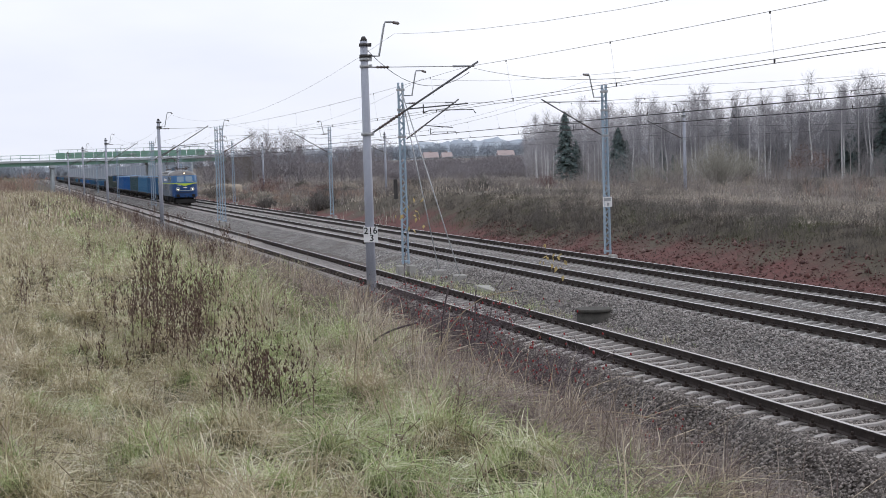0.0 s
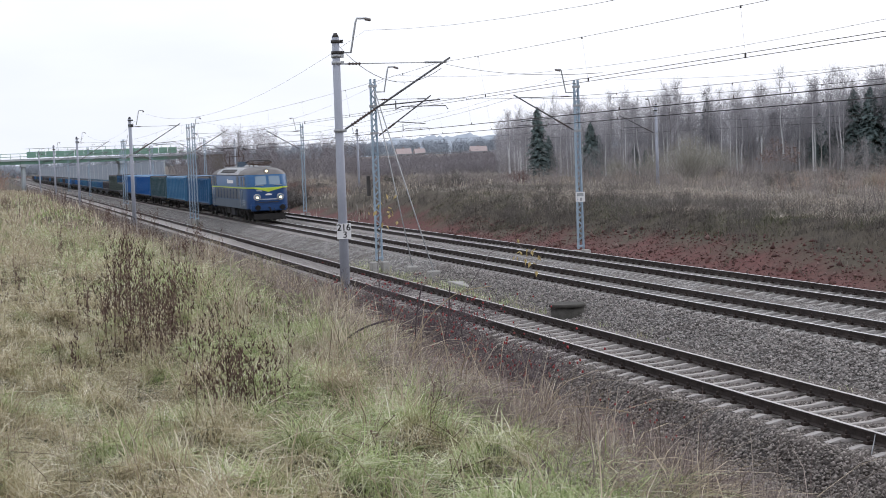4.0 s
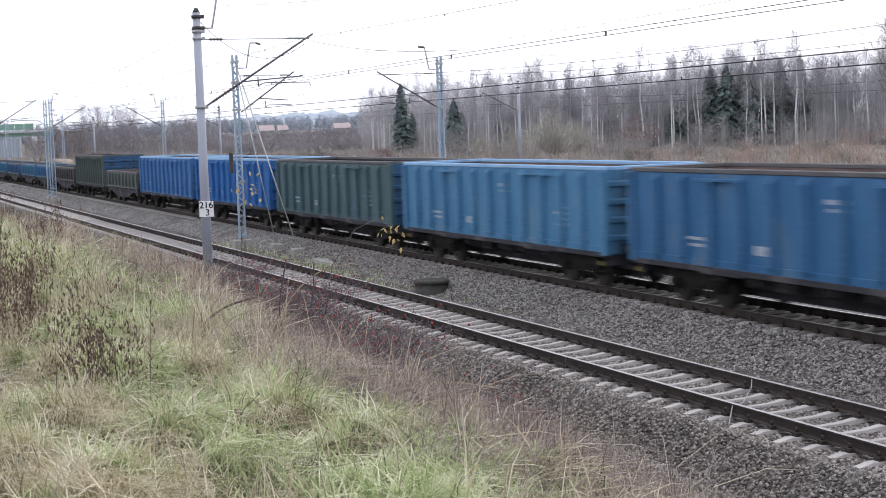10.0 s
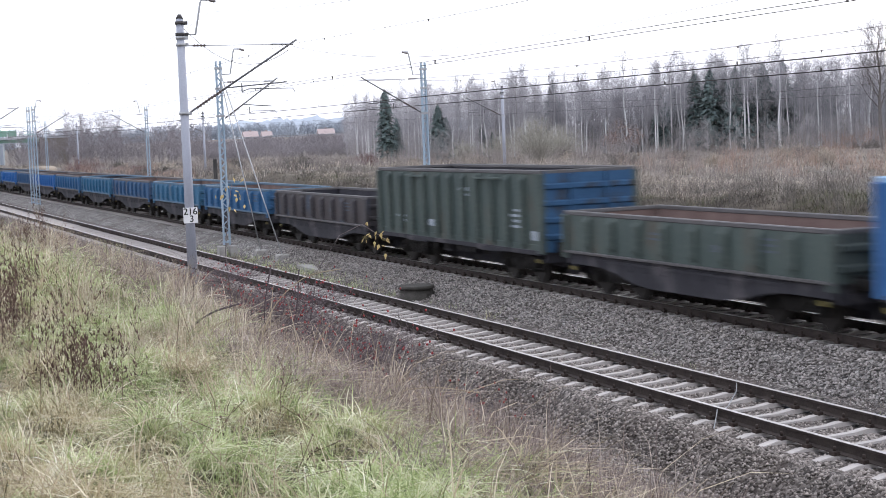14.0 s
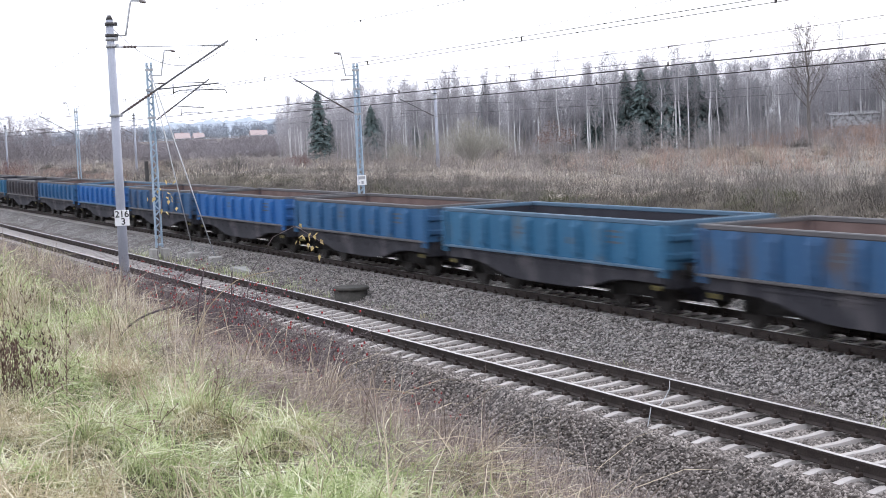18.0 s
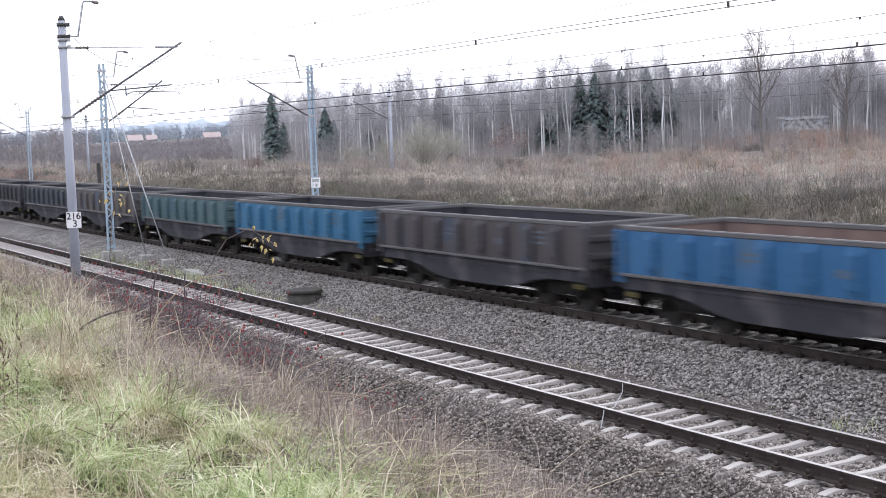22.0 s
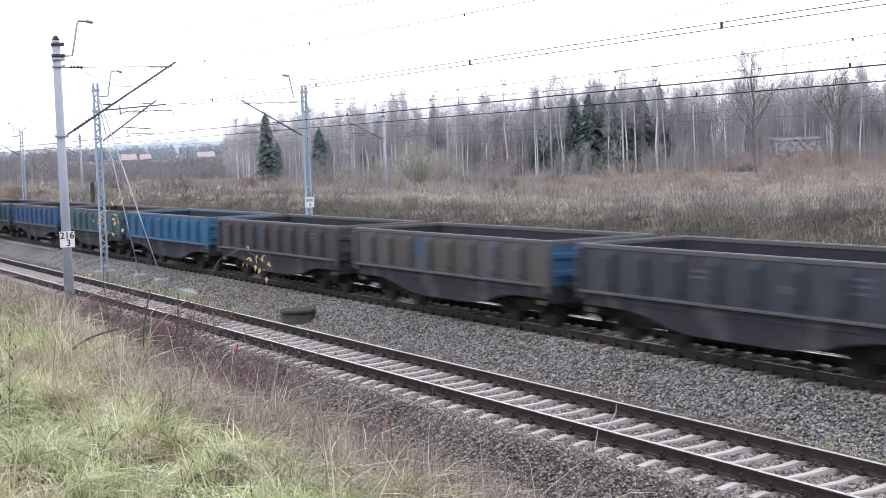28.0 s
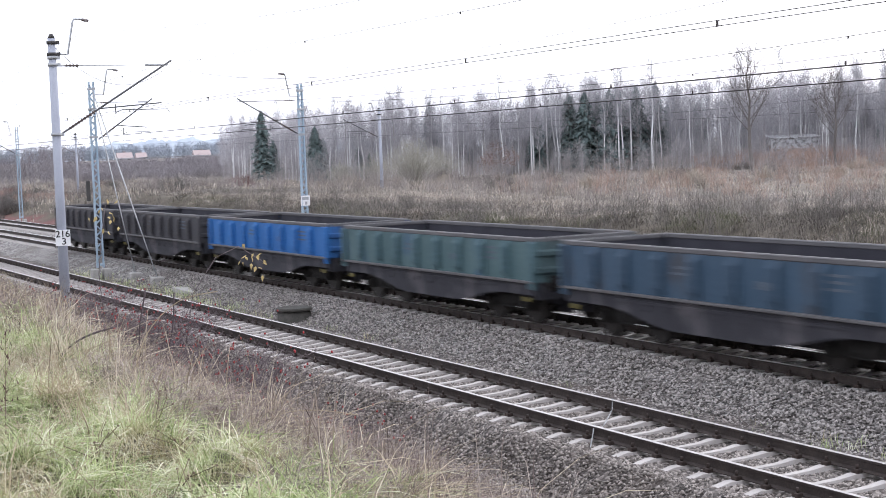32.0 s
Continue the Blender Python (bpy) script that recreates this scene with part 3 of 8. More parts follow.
def lattice_mast(x, y, z0, z1, side, reach, plate_lines=None, arm=True, box_on=False):
    m = thing("lattice_mast", pose(x, y, 0), "blue-grey painted steel lattice catenary mast on a concrete footing", "catenary mast", "catenary masts")
    w0, w1 = 0.125, 0.092
    for s in (-1, 1):
        bm = bmesh.new()
        prof = lambda w: [(s * w - 0.03 * s, -0.075), (s * w + 0.03 * s, -0.075), (s * w + 0.03 * s, 0.075), (s * w - 0.03 * s, 0.075)]
        a = [bm.verts.new((px, py, z0)) for px, py in prof(w0)]
        b = [bm.verts.new((px, py, z1)) for px, py in prof(w1)]
        for i in range(4):
            bm.faces.new((a[i], a[(i + 1) % 4], b[(i + 1) % 4], b[i]))
        bm.faces.new(a)
        bm.faces.new(b)
        bmesh.ops.recalc_face_normals(bm, faces=bm.faces)
        part("chord", bm, STEEL_BLUE, m)
    n = 30
    for side_y in (-0.07, 0.07):
        bm = bmesh.new()
        zig = []
        for i in range(n + 1):
            z = z0 + 0.35 + (z1 - z0 - 0.5) * i / n
            zig.append(((1 if i % 2 else -1) * (w0 + (w1 - w0) * (z - z0) / (z1 - z0)), side_y, z))
        polyrod(bm, zig, 0.024, 4)
        part("lacing", bm, STEEL_BLUE, m, "zigzag steel lacing bars")
    for z in (z0 + 0.12, z1 - 0.3, z1 - 1.15, z1 - 2.3):
        bm = bmesh.new()
        box(bm, -0.165, 0.165, -0.09, 0.09, z - 0.05, z + 0.05, 0.008)
        part("batten_plate", bm, STEEL_BLUE if z < 2 else STEEL_GALV, m)
    for s in (-1, 1):
        bm = bmesh.new()
        box(bm, s * 0.24 - 0.15, s * 0.24 + 0.15, -0.25, 0.25, z0 - 0.75, z0 - 0.05, 0.03)
        part("footing", bm, CONC_LIGHT, m, "pale concrete footing block")
    if arm:
        cantilever(m, side, 5.2, 6.75, reach, 0.2, 5.45)
        top_bracket(m, side, z1 - 0.1, 0.5, 0.6)
    if box_on:
        bm = bmesh.new()
        box(bm, -0.42, -0.27, -0.07, 0.07, 2.65, 3.5, 0.02)
        part("counterweight", bm, STEEL_DARK, m, "dark stacked counterweight")
    if plate_lines:
        plate(m, pose(0.0, -0.11, 2.13, 0, 0, -20), plate_lines[0], plate_lines[1])
    return m


concrete_mast(10.2, 44.4, -0.5, 7.85, 1, (["216", "3"], True), lean=0.0)
for y in (110.3, 173.7, 231.0, 292.0):
    concrete_mast(10.2, y, -0.5, 7.65, 1)
concrete_mast(10.2, -17.0, -0.5, 7.8, 1)
lattice_mast(16.1, 63.4, -0.15, 7.6, 1, 2.45, None, True, True)
lattice_mast(16.1, 121.4, -0.15, 7.5, 1, 2.9, None, False)
lattice_mast(16.1, 124.5, -0.15, 7.5, 1, 2.9)
for y in (182.3, 185.2):
    lattice_mast(16.1, y, -0.15, 7.5, 1, 2.9, None, y > 184)
for y in (246.0, 306.0):
    lattice_mast(16.1, y, -0.15, 7.5, 1, 2.9)
lattice_mast(26.1, 65.2, -0.25, 7.45, -1, 2.9, (["216", "4"], False))
for y in (127.7, 187.0, 247.0, 306.0):
    lattice_mast(26.1, y, -0.15, 7.35, -1, 2.9)


for y in (117.0, 184.5, 236.0, 290.0):
    bx = branch_x(y) + 1.5
    concrete_mast(bx, y, float(ground_z(bx, y)) - 0.3, 7.75, -1, None, 0.0, 3.2, 5.4, 6.9)


def guy(a, b):
    g = thing("guy_rod", pose(0, 0, 0), "thin steel guy rod anchored in a concrete block", "guy rod", "guy rods")
    bm = bmesh.new()
    rod(bm, a, b, 0.024, 0.024, 6)
    part("rod", bm, STEEL_GALV, g)
    bm = bmesh.new()
    box(bm, b[0] - 0.23, b[0] + 0.23, b[1] - 0.26, b[1] + 0.26, b[2] - 0.6, b[2], 0.04)
    part("anchor_block", bm, CONC_LIGHT, g, "rough pale concrete anchor block")


guy((16.1, 63.2, 7.0), (16.95, 61.2, -0.30))
guy((16.1, 63.2, 7.2), (16.95, 58.1, -0.30))


def catenary(x, supports, z_mess, z_con, sag, label, drops=8, zig=0.2, twin=False, thin=0.006, thick=0.009):
    """Messenger, contact wire and droppers over one track."""
    c = thing("overhead_line", pose(0, 0, 0), label, "overhead line", "overhead lines")
    all_m, all_c = [], []
    for k, (ya, yb) in enumerate(zip(supports[:-1], supports[1:])):
        sx = zig if k % 2 else -zig
        n = 16
        pts = []
        cp = []
        for i in range(n + 1):
            u = i / n
            y = ya + (yb - ya) * u
            xx = x + sx * (1 - 2 * u)
            pts.append((xx * 0 + x, y, z_mess - sag * 4 * u * (1 - u)))
            cp.append((xx, y, z_con))
        all_m += pts
        all_c += [cp[0], cp[8]]
        for i in range(drops):
            u = (i + 0.5) / drops
            bm = bmesh.new()
            y = ya + (yb - ya) * u
            zm = z_mess - sag * 4 * u * (1 - u)
            xx = x + sx * (1 - 2 * u)
            rod(bm, (x, y, zm), (xx, y, z_con), 0.0016, 0.0016, 4)
            box(bm, xx - 0.01, xx + 0.01, y - 0.018, y + 0.018, z_con - 0.01, z_con + 0.085)
            box(bm, x - 0.012, x + 0.012, y - 0.015, y + 0.015, zm - 0.04, zm + 0.01)
            if yb < 300:
                part("dropper", bm, WIRE, c)
            else:
                bm.free()
    all_c.append((x, supports[-1], z_con))
    part("messenger_wire", polyrod(bmesh.new(), all_m, thin, 5), WIRE, c)
    part("contact_wire", polyrod(bmesh.new(), all_c, thick, 5), WIRE, c)
    if twin is not False:
        part("contact_wire", polyrod(bmesh.new(), [(p[0] + 0.05, p[1], p[2] + twin) for p in all_c], thick, 5), WIRE, c)


catenary(13.35, (-17.0, 44.4, 110.3, 173.7, 231.0, 292.0, 352.0), 7.05, 5.84, 0.32, "thin overhead wires above the side track", twin=0.085, thin=0.005, thick=0.0062)
catenary(19.05, (2.0, 63.4, 124.5, 185.2, 246.0, 306.0, 366.0), 6.72, 5.47, 0.85, "dark overhead wires above the main track", twin=0.0, thick=0.012)
catenary(23.1, (5.0, 65.2, 127.7, 187.0, 247.0, 306.0, 366.0), 6.72, 5.38, 0.85, "dark overhead wires above the main track", twin=0.0, thick=0.012)


def loose_wire(name, pts, r, label):
    bm = bmesh.new()
    polyrod(bm, pts, r, 5)
    return tagged(mesh_ob(name, bm, WIRE), label, "wire")


def sagging(a, b, sag, n=14):
    return [tuple(Vector(a).lerp(Vector(b), i / n) - Vector((0, 0, sag * 4 * (i / n) * (1 - i / n)))) for i in range(n + 1)]


for x, ys, z, s in ((10.2 + 0.93, (-17.0, 44.4, 110.3, 173.7, 231.0, 292.0), 8.3, 1.3), (16.1 + 0.98, (2.0, 63.4, 124.5, 185.2, 246.0, 306.0), 8.0, 1.2), (26.1 - 0.98, (5.0, 65.2, 127.7, 187.0, 247.0, 306.0), 7.85, 1.2)):
    pts = []
    for a, b in zip(ys[:-1], ys[1:]):
        pts += sagging((x, a, z - 0.25), (x, b, z - 0.25), s)
    loose_wire("return_wire", pts, 0.004, "thin return wire strung along the mast heads")
loose_wire("feeder_cable", sagging((13.6, 44.4, 7.0), (13.2, 31.4, 5.95), 0.15), 0.006, "thin cable that joins the two overhead wires")
loose_wire("jumper_cable", sagging((10.2, 44.4, 7.7), (13.5, 44.6, 6.9), 0.75), 0.008, "slack jumper cable hanging from the mast head")
bl = [(branch_x(y), y, 6.6) for y in (60.0, 117.0, 184.5, 236.0, 290.0)]
pts = []
for a, b in zip(bl[:-1], bl[1:]):
    pts += sagging(a, b, 0.7)
loose_wire("messenger_wire", pts, 0.006, "thin messenger wire over the branch line")
loose_wire("contact_wire", [(x, y, 5.5) for x, y, z in bl], 0.007, "thin contact wire over the branch line")


# ---- the train ----
SPEED, GAIN = 18.125, 0.0095


def run(c, t):
    """Where a point of the train that is c metres along it stands at t seconds."""
    return c - SPEED * t - GAIN * (t - 16.0) ** 2


TRAIN = []  # things and their place along the train

PAINT, RIBS, ENDS = {}, {}, {}


def paint(key, a, b, stain, at=0.6, sc=1.2):
    PAINT[key] = mat("wagon_paint_" + key, a, b, 1.3, 0.62, 0.12, fine=12, stain=stain, stain_scale=sc, stain_at=at, streak=0.35)
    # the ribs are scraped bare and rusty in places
    # end walls: darker blotched copies of the paint, shade put into the colour
    ENDS[key] = mat("shaded_paint_" + key, tuple(0.62 * p + 0.012 for p in a), tuple(0.72 * p + 0.010 for p in b), 1.3, 0.75, 0.15, fine=12, stain=(0.034, 0.032, 0.034), stain_scale=1.1, stain_at=0.50, streak=0.5)
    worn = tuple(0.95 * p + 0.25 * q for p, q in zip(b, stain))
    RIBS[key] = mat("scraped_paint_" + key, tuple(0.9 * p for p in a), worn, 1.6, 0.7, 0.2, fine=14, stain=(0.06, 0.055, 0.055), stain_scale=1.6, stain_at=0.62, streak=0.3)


RUST = (0.10, 0.055, 0.038)
paint("blue", (0.018, 0.088, 0.205), (0.036, 0.128, 0.265), (0.07, 0.11, 0.165), 0.57)
paint("royal", (0.028, 0.115, 0.30), (0.05, 0.16, 0.37), (0.12, 0.18, 0.27), 0.57)
paint("steel", (0.024, 0.105, 0.235), (0.045, 0.15, 0.295), (0.12, 0.17, 0.21), 0.57)
paint("bright", (0.014, 0.098, 0.31), (0.028, 0.14, 0.38), (0.05, 0.13, 0.25), 0.60)
paint("azure", (0.045, 0.165, 0.305), (0.075, 0.215, 0.37), (0.16, 0.22, 0.26), 0.58)
paint("teal", (0.026, 0.115, 0.215), (0.045, 0.155, 0.27), (0.12, 0.12, 0.12), 0.56)
paint("sky", (0.020, 0.105, 0.205), (0.036, 0.145, 0.26), (0.10, 0.13, 0.15), 0.57)
paint("green", (0.05, 0.072, 0.07), (0.085, 0.11, 0.10), (0.085, 0.075, 0.06), 0.55)
paint("moss", (0.045, 0.090, 0.100), (0.085, 0.140, 0.148), (0.03, 0.075, 0.15), 0.58)
paint("brownblue", (0.024, 0.08, 0.185), (0.042, 0.115, 0.225), (0.09, 0.072, 0.066), 0.52)
paint("brown", (0.046, 0.040, 0.043), (0.076, 0.066, 0.067), (0.035, 0.06, 0.10), 0.56)
paint("ochre", (0.075, 0.066, 0.060), (0.115, 0.10, 0.090), (0.03, 0.08, 0.175), 0.55)
paint("grey", (0.034, 0.041, 0.053), (0.060, 0.068, 0.084), (0.045, 0.038, 0.038), 0.55)
paint("dark", (0.030, 0.030, 0.036), (0.052, 0.051, 0.058), (0.06, 0.046, 0.042), 0.57)
paint("navy", (0.026, 0.056, 0.092), (0.05, 0.086, 0.13), (0.045, 0.04, 0.042), 0.56)
RIM_LIGHT = mat("pale_blue_rim", (0.20, 0.37, 0.60), (0.30, 0.48, 0.68), 2, 0.6, 0.1, stain=(0.16, 0.15, 0.14))
RIM_BLUE = mat("dull_blue_rim", (0.055, 0.115, 0.175), (0.10, 0.165, 0.235), 3, 0.6, 0.15, stain=RUST, stain_scale=2)
RIM_GREY = mat("worn_rim", (0.075, 0.073, 0.078), (0.125, 0.12, 0.122), 3, 0.6, 0.15, stain=RUST, stain_scale=2)
INSIDE_RUST = mat("rusty_inside", (0.12, 0.083, 0.076), (0.20, 0.145, 0.132), 1.5, 0.9, 0.3, stain=(0.07, 0.05, 0.045))
INSIDE_DARK = mat("sooty_inside", (0.026, 0.026, 0.034), (0.05, 0.049, 0.060), 1.5, 0.95, 0.3)
FRAME = mat("dusty_underframe", (0.024, 0.024, 0.030), (0.050, 0.049, 0.058), 2, 0.85, 0.2, stain=(0.10, 0.092, 0.098), stain_at=0.54, stain_scale=1.5, streak=0.5)
BOGIE = mat("oily_bogie", (0.010, 0.009, 0.009), (0.022, 0.020, 0.018), 4, 0.8, 0.3)
TYRE = mat("wheel_steel", (0.016, 0.014, 0.013), (0.04, 0.035, 0.032), 6, 0.55, 0.1, metal=0.3)
YELLOW = mat("faded_yellow_plate", (0.12, 0.10, 0.035), (0.18, 0.15, 0.05), 6, 0.7, 0.1)
MARK = mat("faded_white_marking", (0.24, 0.29, 0.35), (0.46, 0.50, 0.55), 8, 0.8, 0.0)
MARK_DIM = mat("worn_off_marking", (0.055, 0.07, 0.09), (0.13, 0.15, 0.18), 8, 0.8, 0.0)
CHALK = mat("pale_rubble", (0.22, 0.205, 0.195), (0.36, 0.34, 0.325), 6, 0.95, 0.5)

PROTO = {}


def dress(ob, m):
    ob.material_slots[0].link = "OBJECT"
    ob.material_slots[0].material = m


def proto(key, build):
    """A mesh that many parts share."""
    if key not in PROTO:
        bm = build()
        bmesh.ops.recalc_face_normals(bm, faces=bm.faces)
        me = bpy.data.meshes.new(key)
        bm.to_mesh(me)
        bm.free()
        me.materials.append(FRAME)
        PROTO[key] = me
    return PROTO[key]


def put(name, key, build, parent, m, material, label=""):
    ob = new(name, proto(key, build))
    ob.parent = parent
    ob.matrix_basis = m
    dress(ob, material)
    if label:
        ob["label"] = label
    return ob


def wheelset_bm(r=0.46):
    """Axle and both wheels, turned as one piece."""
    half = [(0.92, 0.08), (0.90, 0.14), (0.845, 0.16), (0.845, r * 0.80), (0.83, r * 0.82), (0.83, r * 0.985), (0.70, r), (0.70, r + 0.028), (0.675, r + 0.028), (0.675, 0.14), (0.62, 0.08)]
    prof = [((x + 0.92) / 1.84, q) for x, q in [(-x, q) for x, q in half] + half[::-1]]
    return lathe(bmesh.new(), (-0.92, 0, 0), (0.92, 0, 0), prof, 26)


def bogie_frame_bm():
    """Cast side frames with axle boxes, springs and a bolster."""
    bm = bmesh.new()
    for s in (-1, 1):
        x = s * 1.0
        extrude_x(bm, [(-1.25, 0.60), (-0.62, 0.62), (-0.35, 0.36), (0.35, 0.36), (0.62, 0.62), (1.25, 0.60), (1.25, 0.72), (0.55, 0.80), (-0.55, 0.80), (-1.25, 0.72)], x - 0.05, x + 0.05)
        for y in (-0.9, 0.9):
            box(bm, x - 0.11, x + 0.13, y - 0.15, y + 0.15, 0.33, 0.62, 0.03)
            rod(bm, (x + s * 0.12, y, 0.46), (x + s * 0.17, y, 0.46), 0.10, 0.09, 12)
        for y in (-0.22, 0.0, 0.22):
            rod(bm, (x, y, 0.40), (x, y, 0.70), 0.085, 0.085, 10)
    box(bm, -1.0, 1.0, -0.18, 0.18, 0.55, 0.85, 0.02)
    for y in (-0.42, 0.42):
        rod(bm, (-0.95, y, 0.42), (0.95, y, 0.42), 0.05, 0.05, 6)
    return bm


def buffer_bm():
    bm = bmesh.new()
    rod(bm, (0, 0, 0), (0, -0.38, 0), 0.11, 0.10, 12)
    rod(bm, (0, -0.30, 0), (0, -0.56, 0), 0.075, 0.075, 10)
    rod(bm, (0, -0.56, 0), (0, -0.60, 0), 0.235, 0.225, 20)
    box(bm, -0.17, 0.17, -0.02, 0.03, -0.17, 0.17)
    return bm


def coupler_bm():
    bm = bmesh.new()
    rod(bm, (0, 0, 0), (0, -0.35, -0.02), 0.04, 0.04, 8)
    polyrod(bm, [(0, -0.35, -0.02), (0.05, -0.5, -0.2), (0, -0.55, -0.3), (-0.05, -0.5, -0.2), (0, -0.35, -0.02)], 0.03, 6)
    polyrod(bm, [(0.35, 0, -0.05), (0.36, -0.2, -0.3), (0.34, -0.4, -0.25)], 0.025, 6)
    return bm


def running_gear(w, half, pivot):
    for s in (-1, 1):
        b = put("bogie", "bogie", bogie_frame_bm, w, pose(0, s * pivot, 0), BOGIE, "dark oily two-axle bogie")
        for k in (-0.9, 0.9):
            put("wheelset", "wheelset", wheelset_bm, b, pose(0, k, 0.46), TYRE)
        for x in (-0.875, 0.875):
            put("buffer", "buffer", buffer_bm, w, pose(x, s * half, 1.04, 0, 0, 180 if s > 0 else 0), BOGIE)
        put("coupler", "coupler", coupler_bm, w, pose(0, s * half, 1.03, 0, 0, 180 if s > 0 else 0), BOGIE)


def end_wall(w, k, width, z0, z1, ribs, y, turn, material):
    """The end plate with its pressed ribs and two posts; it faces away from the wagon's middle."""
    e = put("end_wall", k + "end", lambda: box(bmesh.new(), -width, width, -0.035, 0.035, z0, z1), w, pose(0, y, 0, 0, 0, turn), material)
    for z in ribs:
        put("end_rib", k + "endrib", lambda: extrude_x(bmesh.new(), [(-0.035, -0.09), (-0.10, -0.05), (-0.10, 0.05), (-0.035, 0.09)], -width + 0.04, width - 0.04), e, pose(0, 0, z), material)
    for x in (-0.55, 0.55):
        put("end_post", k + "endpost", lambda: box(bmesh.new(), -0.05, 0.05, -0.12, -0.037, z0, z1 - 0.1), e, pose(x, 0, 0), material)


def markings(w, rows, x, dy, material):
    """Stencilled bars, each on its own."""
    for y0, y1, z0, z1 in rows:
        k = "mark%.2f %.2f" % (y1 - y0, z1 - z0)
        put("marking", k, lambda: box(bmesh.new(), -0.003, 0.003, 0, y1 - y0, 0, z1 - z0), w, pose(x, y0 + dy, z0), material, "faded white stencilled bar")


def high_wagon(length, color, rim, inside, label, end_color=None, doors=True):
    """Tall four-axle open wagon with pressed vertical ribs, doors and a rim."""
    w = thing("open_wagon", pose(TRACK_X[1], 0, 0), label, "freight wagon", "wagons of the train")
    h = length / 2
    body, rm = PAINT[color], {"light": RIM_LIGHT, "grey": RIM_GREY}[rim]
    k = "h%.1f" % length
    Z0, Z1 = 0.95, 3.12
    for s in (-1, 1):
        put("side_panel", k + "side", lambda: box(bmesh.new(), -0.03, 0.03, -h, h, Z0, Z1 - 0.05), w, pose(s * 1.36, 0, 0), body)
        put("inner_lining", k + "lin", lambda: box(bmesh.new(), -0.004, 0.004, -h + 0.05, h - 0.05, Z0 + 0.2, Z1 - 0.06), w, pose(s * 1.32, 0, 0), inside)
        put("side_sill", k + "sill", lambda: extrude_y(bmesh.new(), [(-0.05, 0.90), (0.05, 0.90), (0.05, 1.13), (0.0, 1.17), (-0.05, 1.13)], -h + 0.1, h - 0.1), w, pose(s * 1.36, 0, 0), body)
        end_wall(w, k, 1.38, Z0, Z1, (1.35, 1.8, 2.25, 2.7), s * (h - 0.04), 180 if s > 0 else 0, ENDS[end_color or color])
        put("end_lining", k + "endl", lambda: box(bmesh.new(), -1.3, 1.3, -0.004, 0.004, 1.2, 3.06), w, pose(0, s * (h - 0.085), 0), inside)
        n = 12
        for i in range(n + 1):
            y = -h + 0.12 + (2 * h - 0.24) * i / n
            thick = i in (0, n)
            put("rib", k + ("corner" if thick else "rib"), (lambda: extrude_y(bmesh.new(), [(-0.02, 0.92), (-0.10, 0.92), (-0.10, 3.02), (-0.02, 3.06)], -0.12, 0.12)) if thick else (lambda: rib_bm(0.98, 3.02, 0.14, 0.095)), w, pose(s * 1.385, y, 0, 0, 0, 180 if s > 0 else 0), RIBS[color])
        put("lower_edge", k + "edge", lambda: box(bmesh.new(), -0.02, 0.02, -h + 0.1, h - 0.1, 0.86, 0.985, 0.008), w, pose(s * 1.425, 0, 0), FRAME, "dark grimy bottom edge")
        for i in range(6):
            put("sill_bracket", k + "brk", lambda: box(bmesh.new(), -0.03, 0.03, -0.12, 0.12, 0.70, 0.90, 0.01), w, pose(s * 1.36, -h + 3.9 + (2 * h - 7.8) * i / 5, 0), BOGIE)
        if doors:
            for y in (-h * 0.44, h * 0.44):
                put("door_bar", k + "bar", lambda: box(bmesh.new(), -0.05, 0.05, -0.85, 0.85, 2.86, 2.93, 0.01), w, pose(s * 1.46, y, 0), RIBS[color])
                put("door_step", k + "step", lambda: box(bmesh.new(), -0.06, 0.06, -0.8, 0.8, 0.82, 0.95, 0.01), w, pose(s * 1.40, y, 0), FRAME)
    put("rim", k + "rim", lambda: rim_bm(1.36, h, Z1), w, pose(0, 0, 0), rm, "pressed steel top rim")
    put("floor", k + "floor", lambda: box(bmesh.new(), -1.3, 1.3, -h + 0.1, h - 0.1, 1.15, 1.25), w, pose(0, 0, 0), inside)
    put("underframe", k + "under", lambda: under_bm(h), w, pose(0, 0, 0), FRAME, "dusty dark underframe")
    markings(w, [(-5.2, -4.6, 1.55, 1.62), (-5.2, -4.7, 1.70, 1.77), (-5.2, -4.5, 1.85, 1.92), (-5.2, -4.75, 2.0, 2.06), (0.9, 1.6, 1.35, 1.55), (-1.6, -1.0, 2.35, 2.42), (-1.6, -0.9, 2.5, 2.6), (3.6, 4.2, 1.4, 1.47), (3.6, 4.4, 1.55, 1.62), (-6.3, -5.85, 1.25, 1.5)], -1.398, 0.3, MARK)
    for y in (-h + 0.35, h - 0.35):
        put("label_plate", "plate", lambda: box(bmesh.new(), -0.01, 0.01, -0.12, 0.12, 0.04, 0.14), w, pose(-1.42, y, 0.62), YELLOW, "faded yellow plate")
        put("step_iron", "stepiron", lambda: polyrod(bmesh.new(), [(0, -0.2, 0.95), (0, -0.2, 0.5), (0, 0.2, 0.5), (0, 0.2, 0.95)], 0.02, 6), w, pose(-1.38, y, 0), BOGIE)
    running_gear(w, h, h - 2.3)
    return w


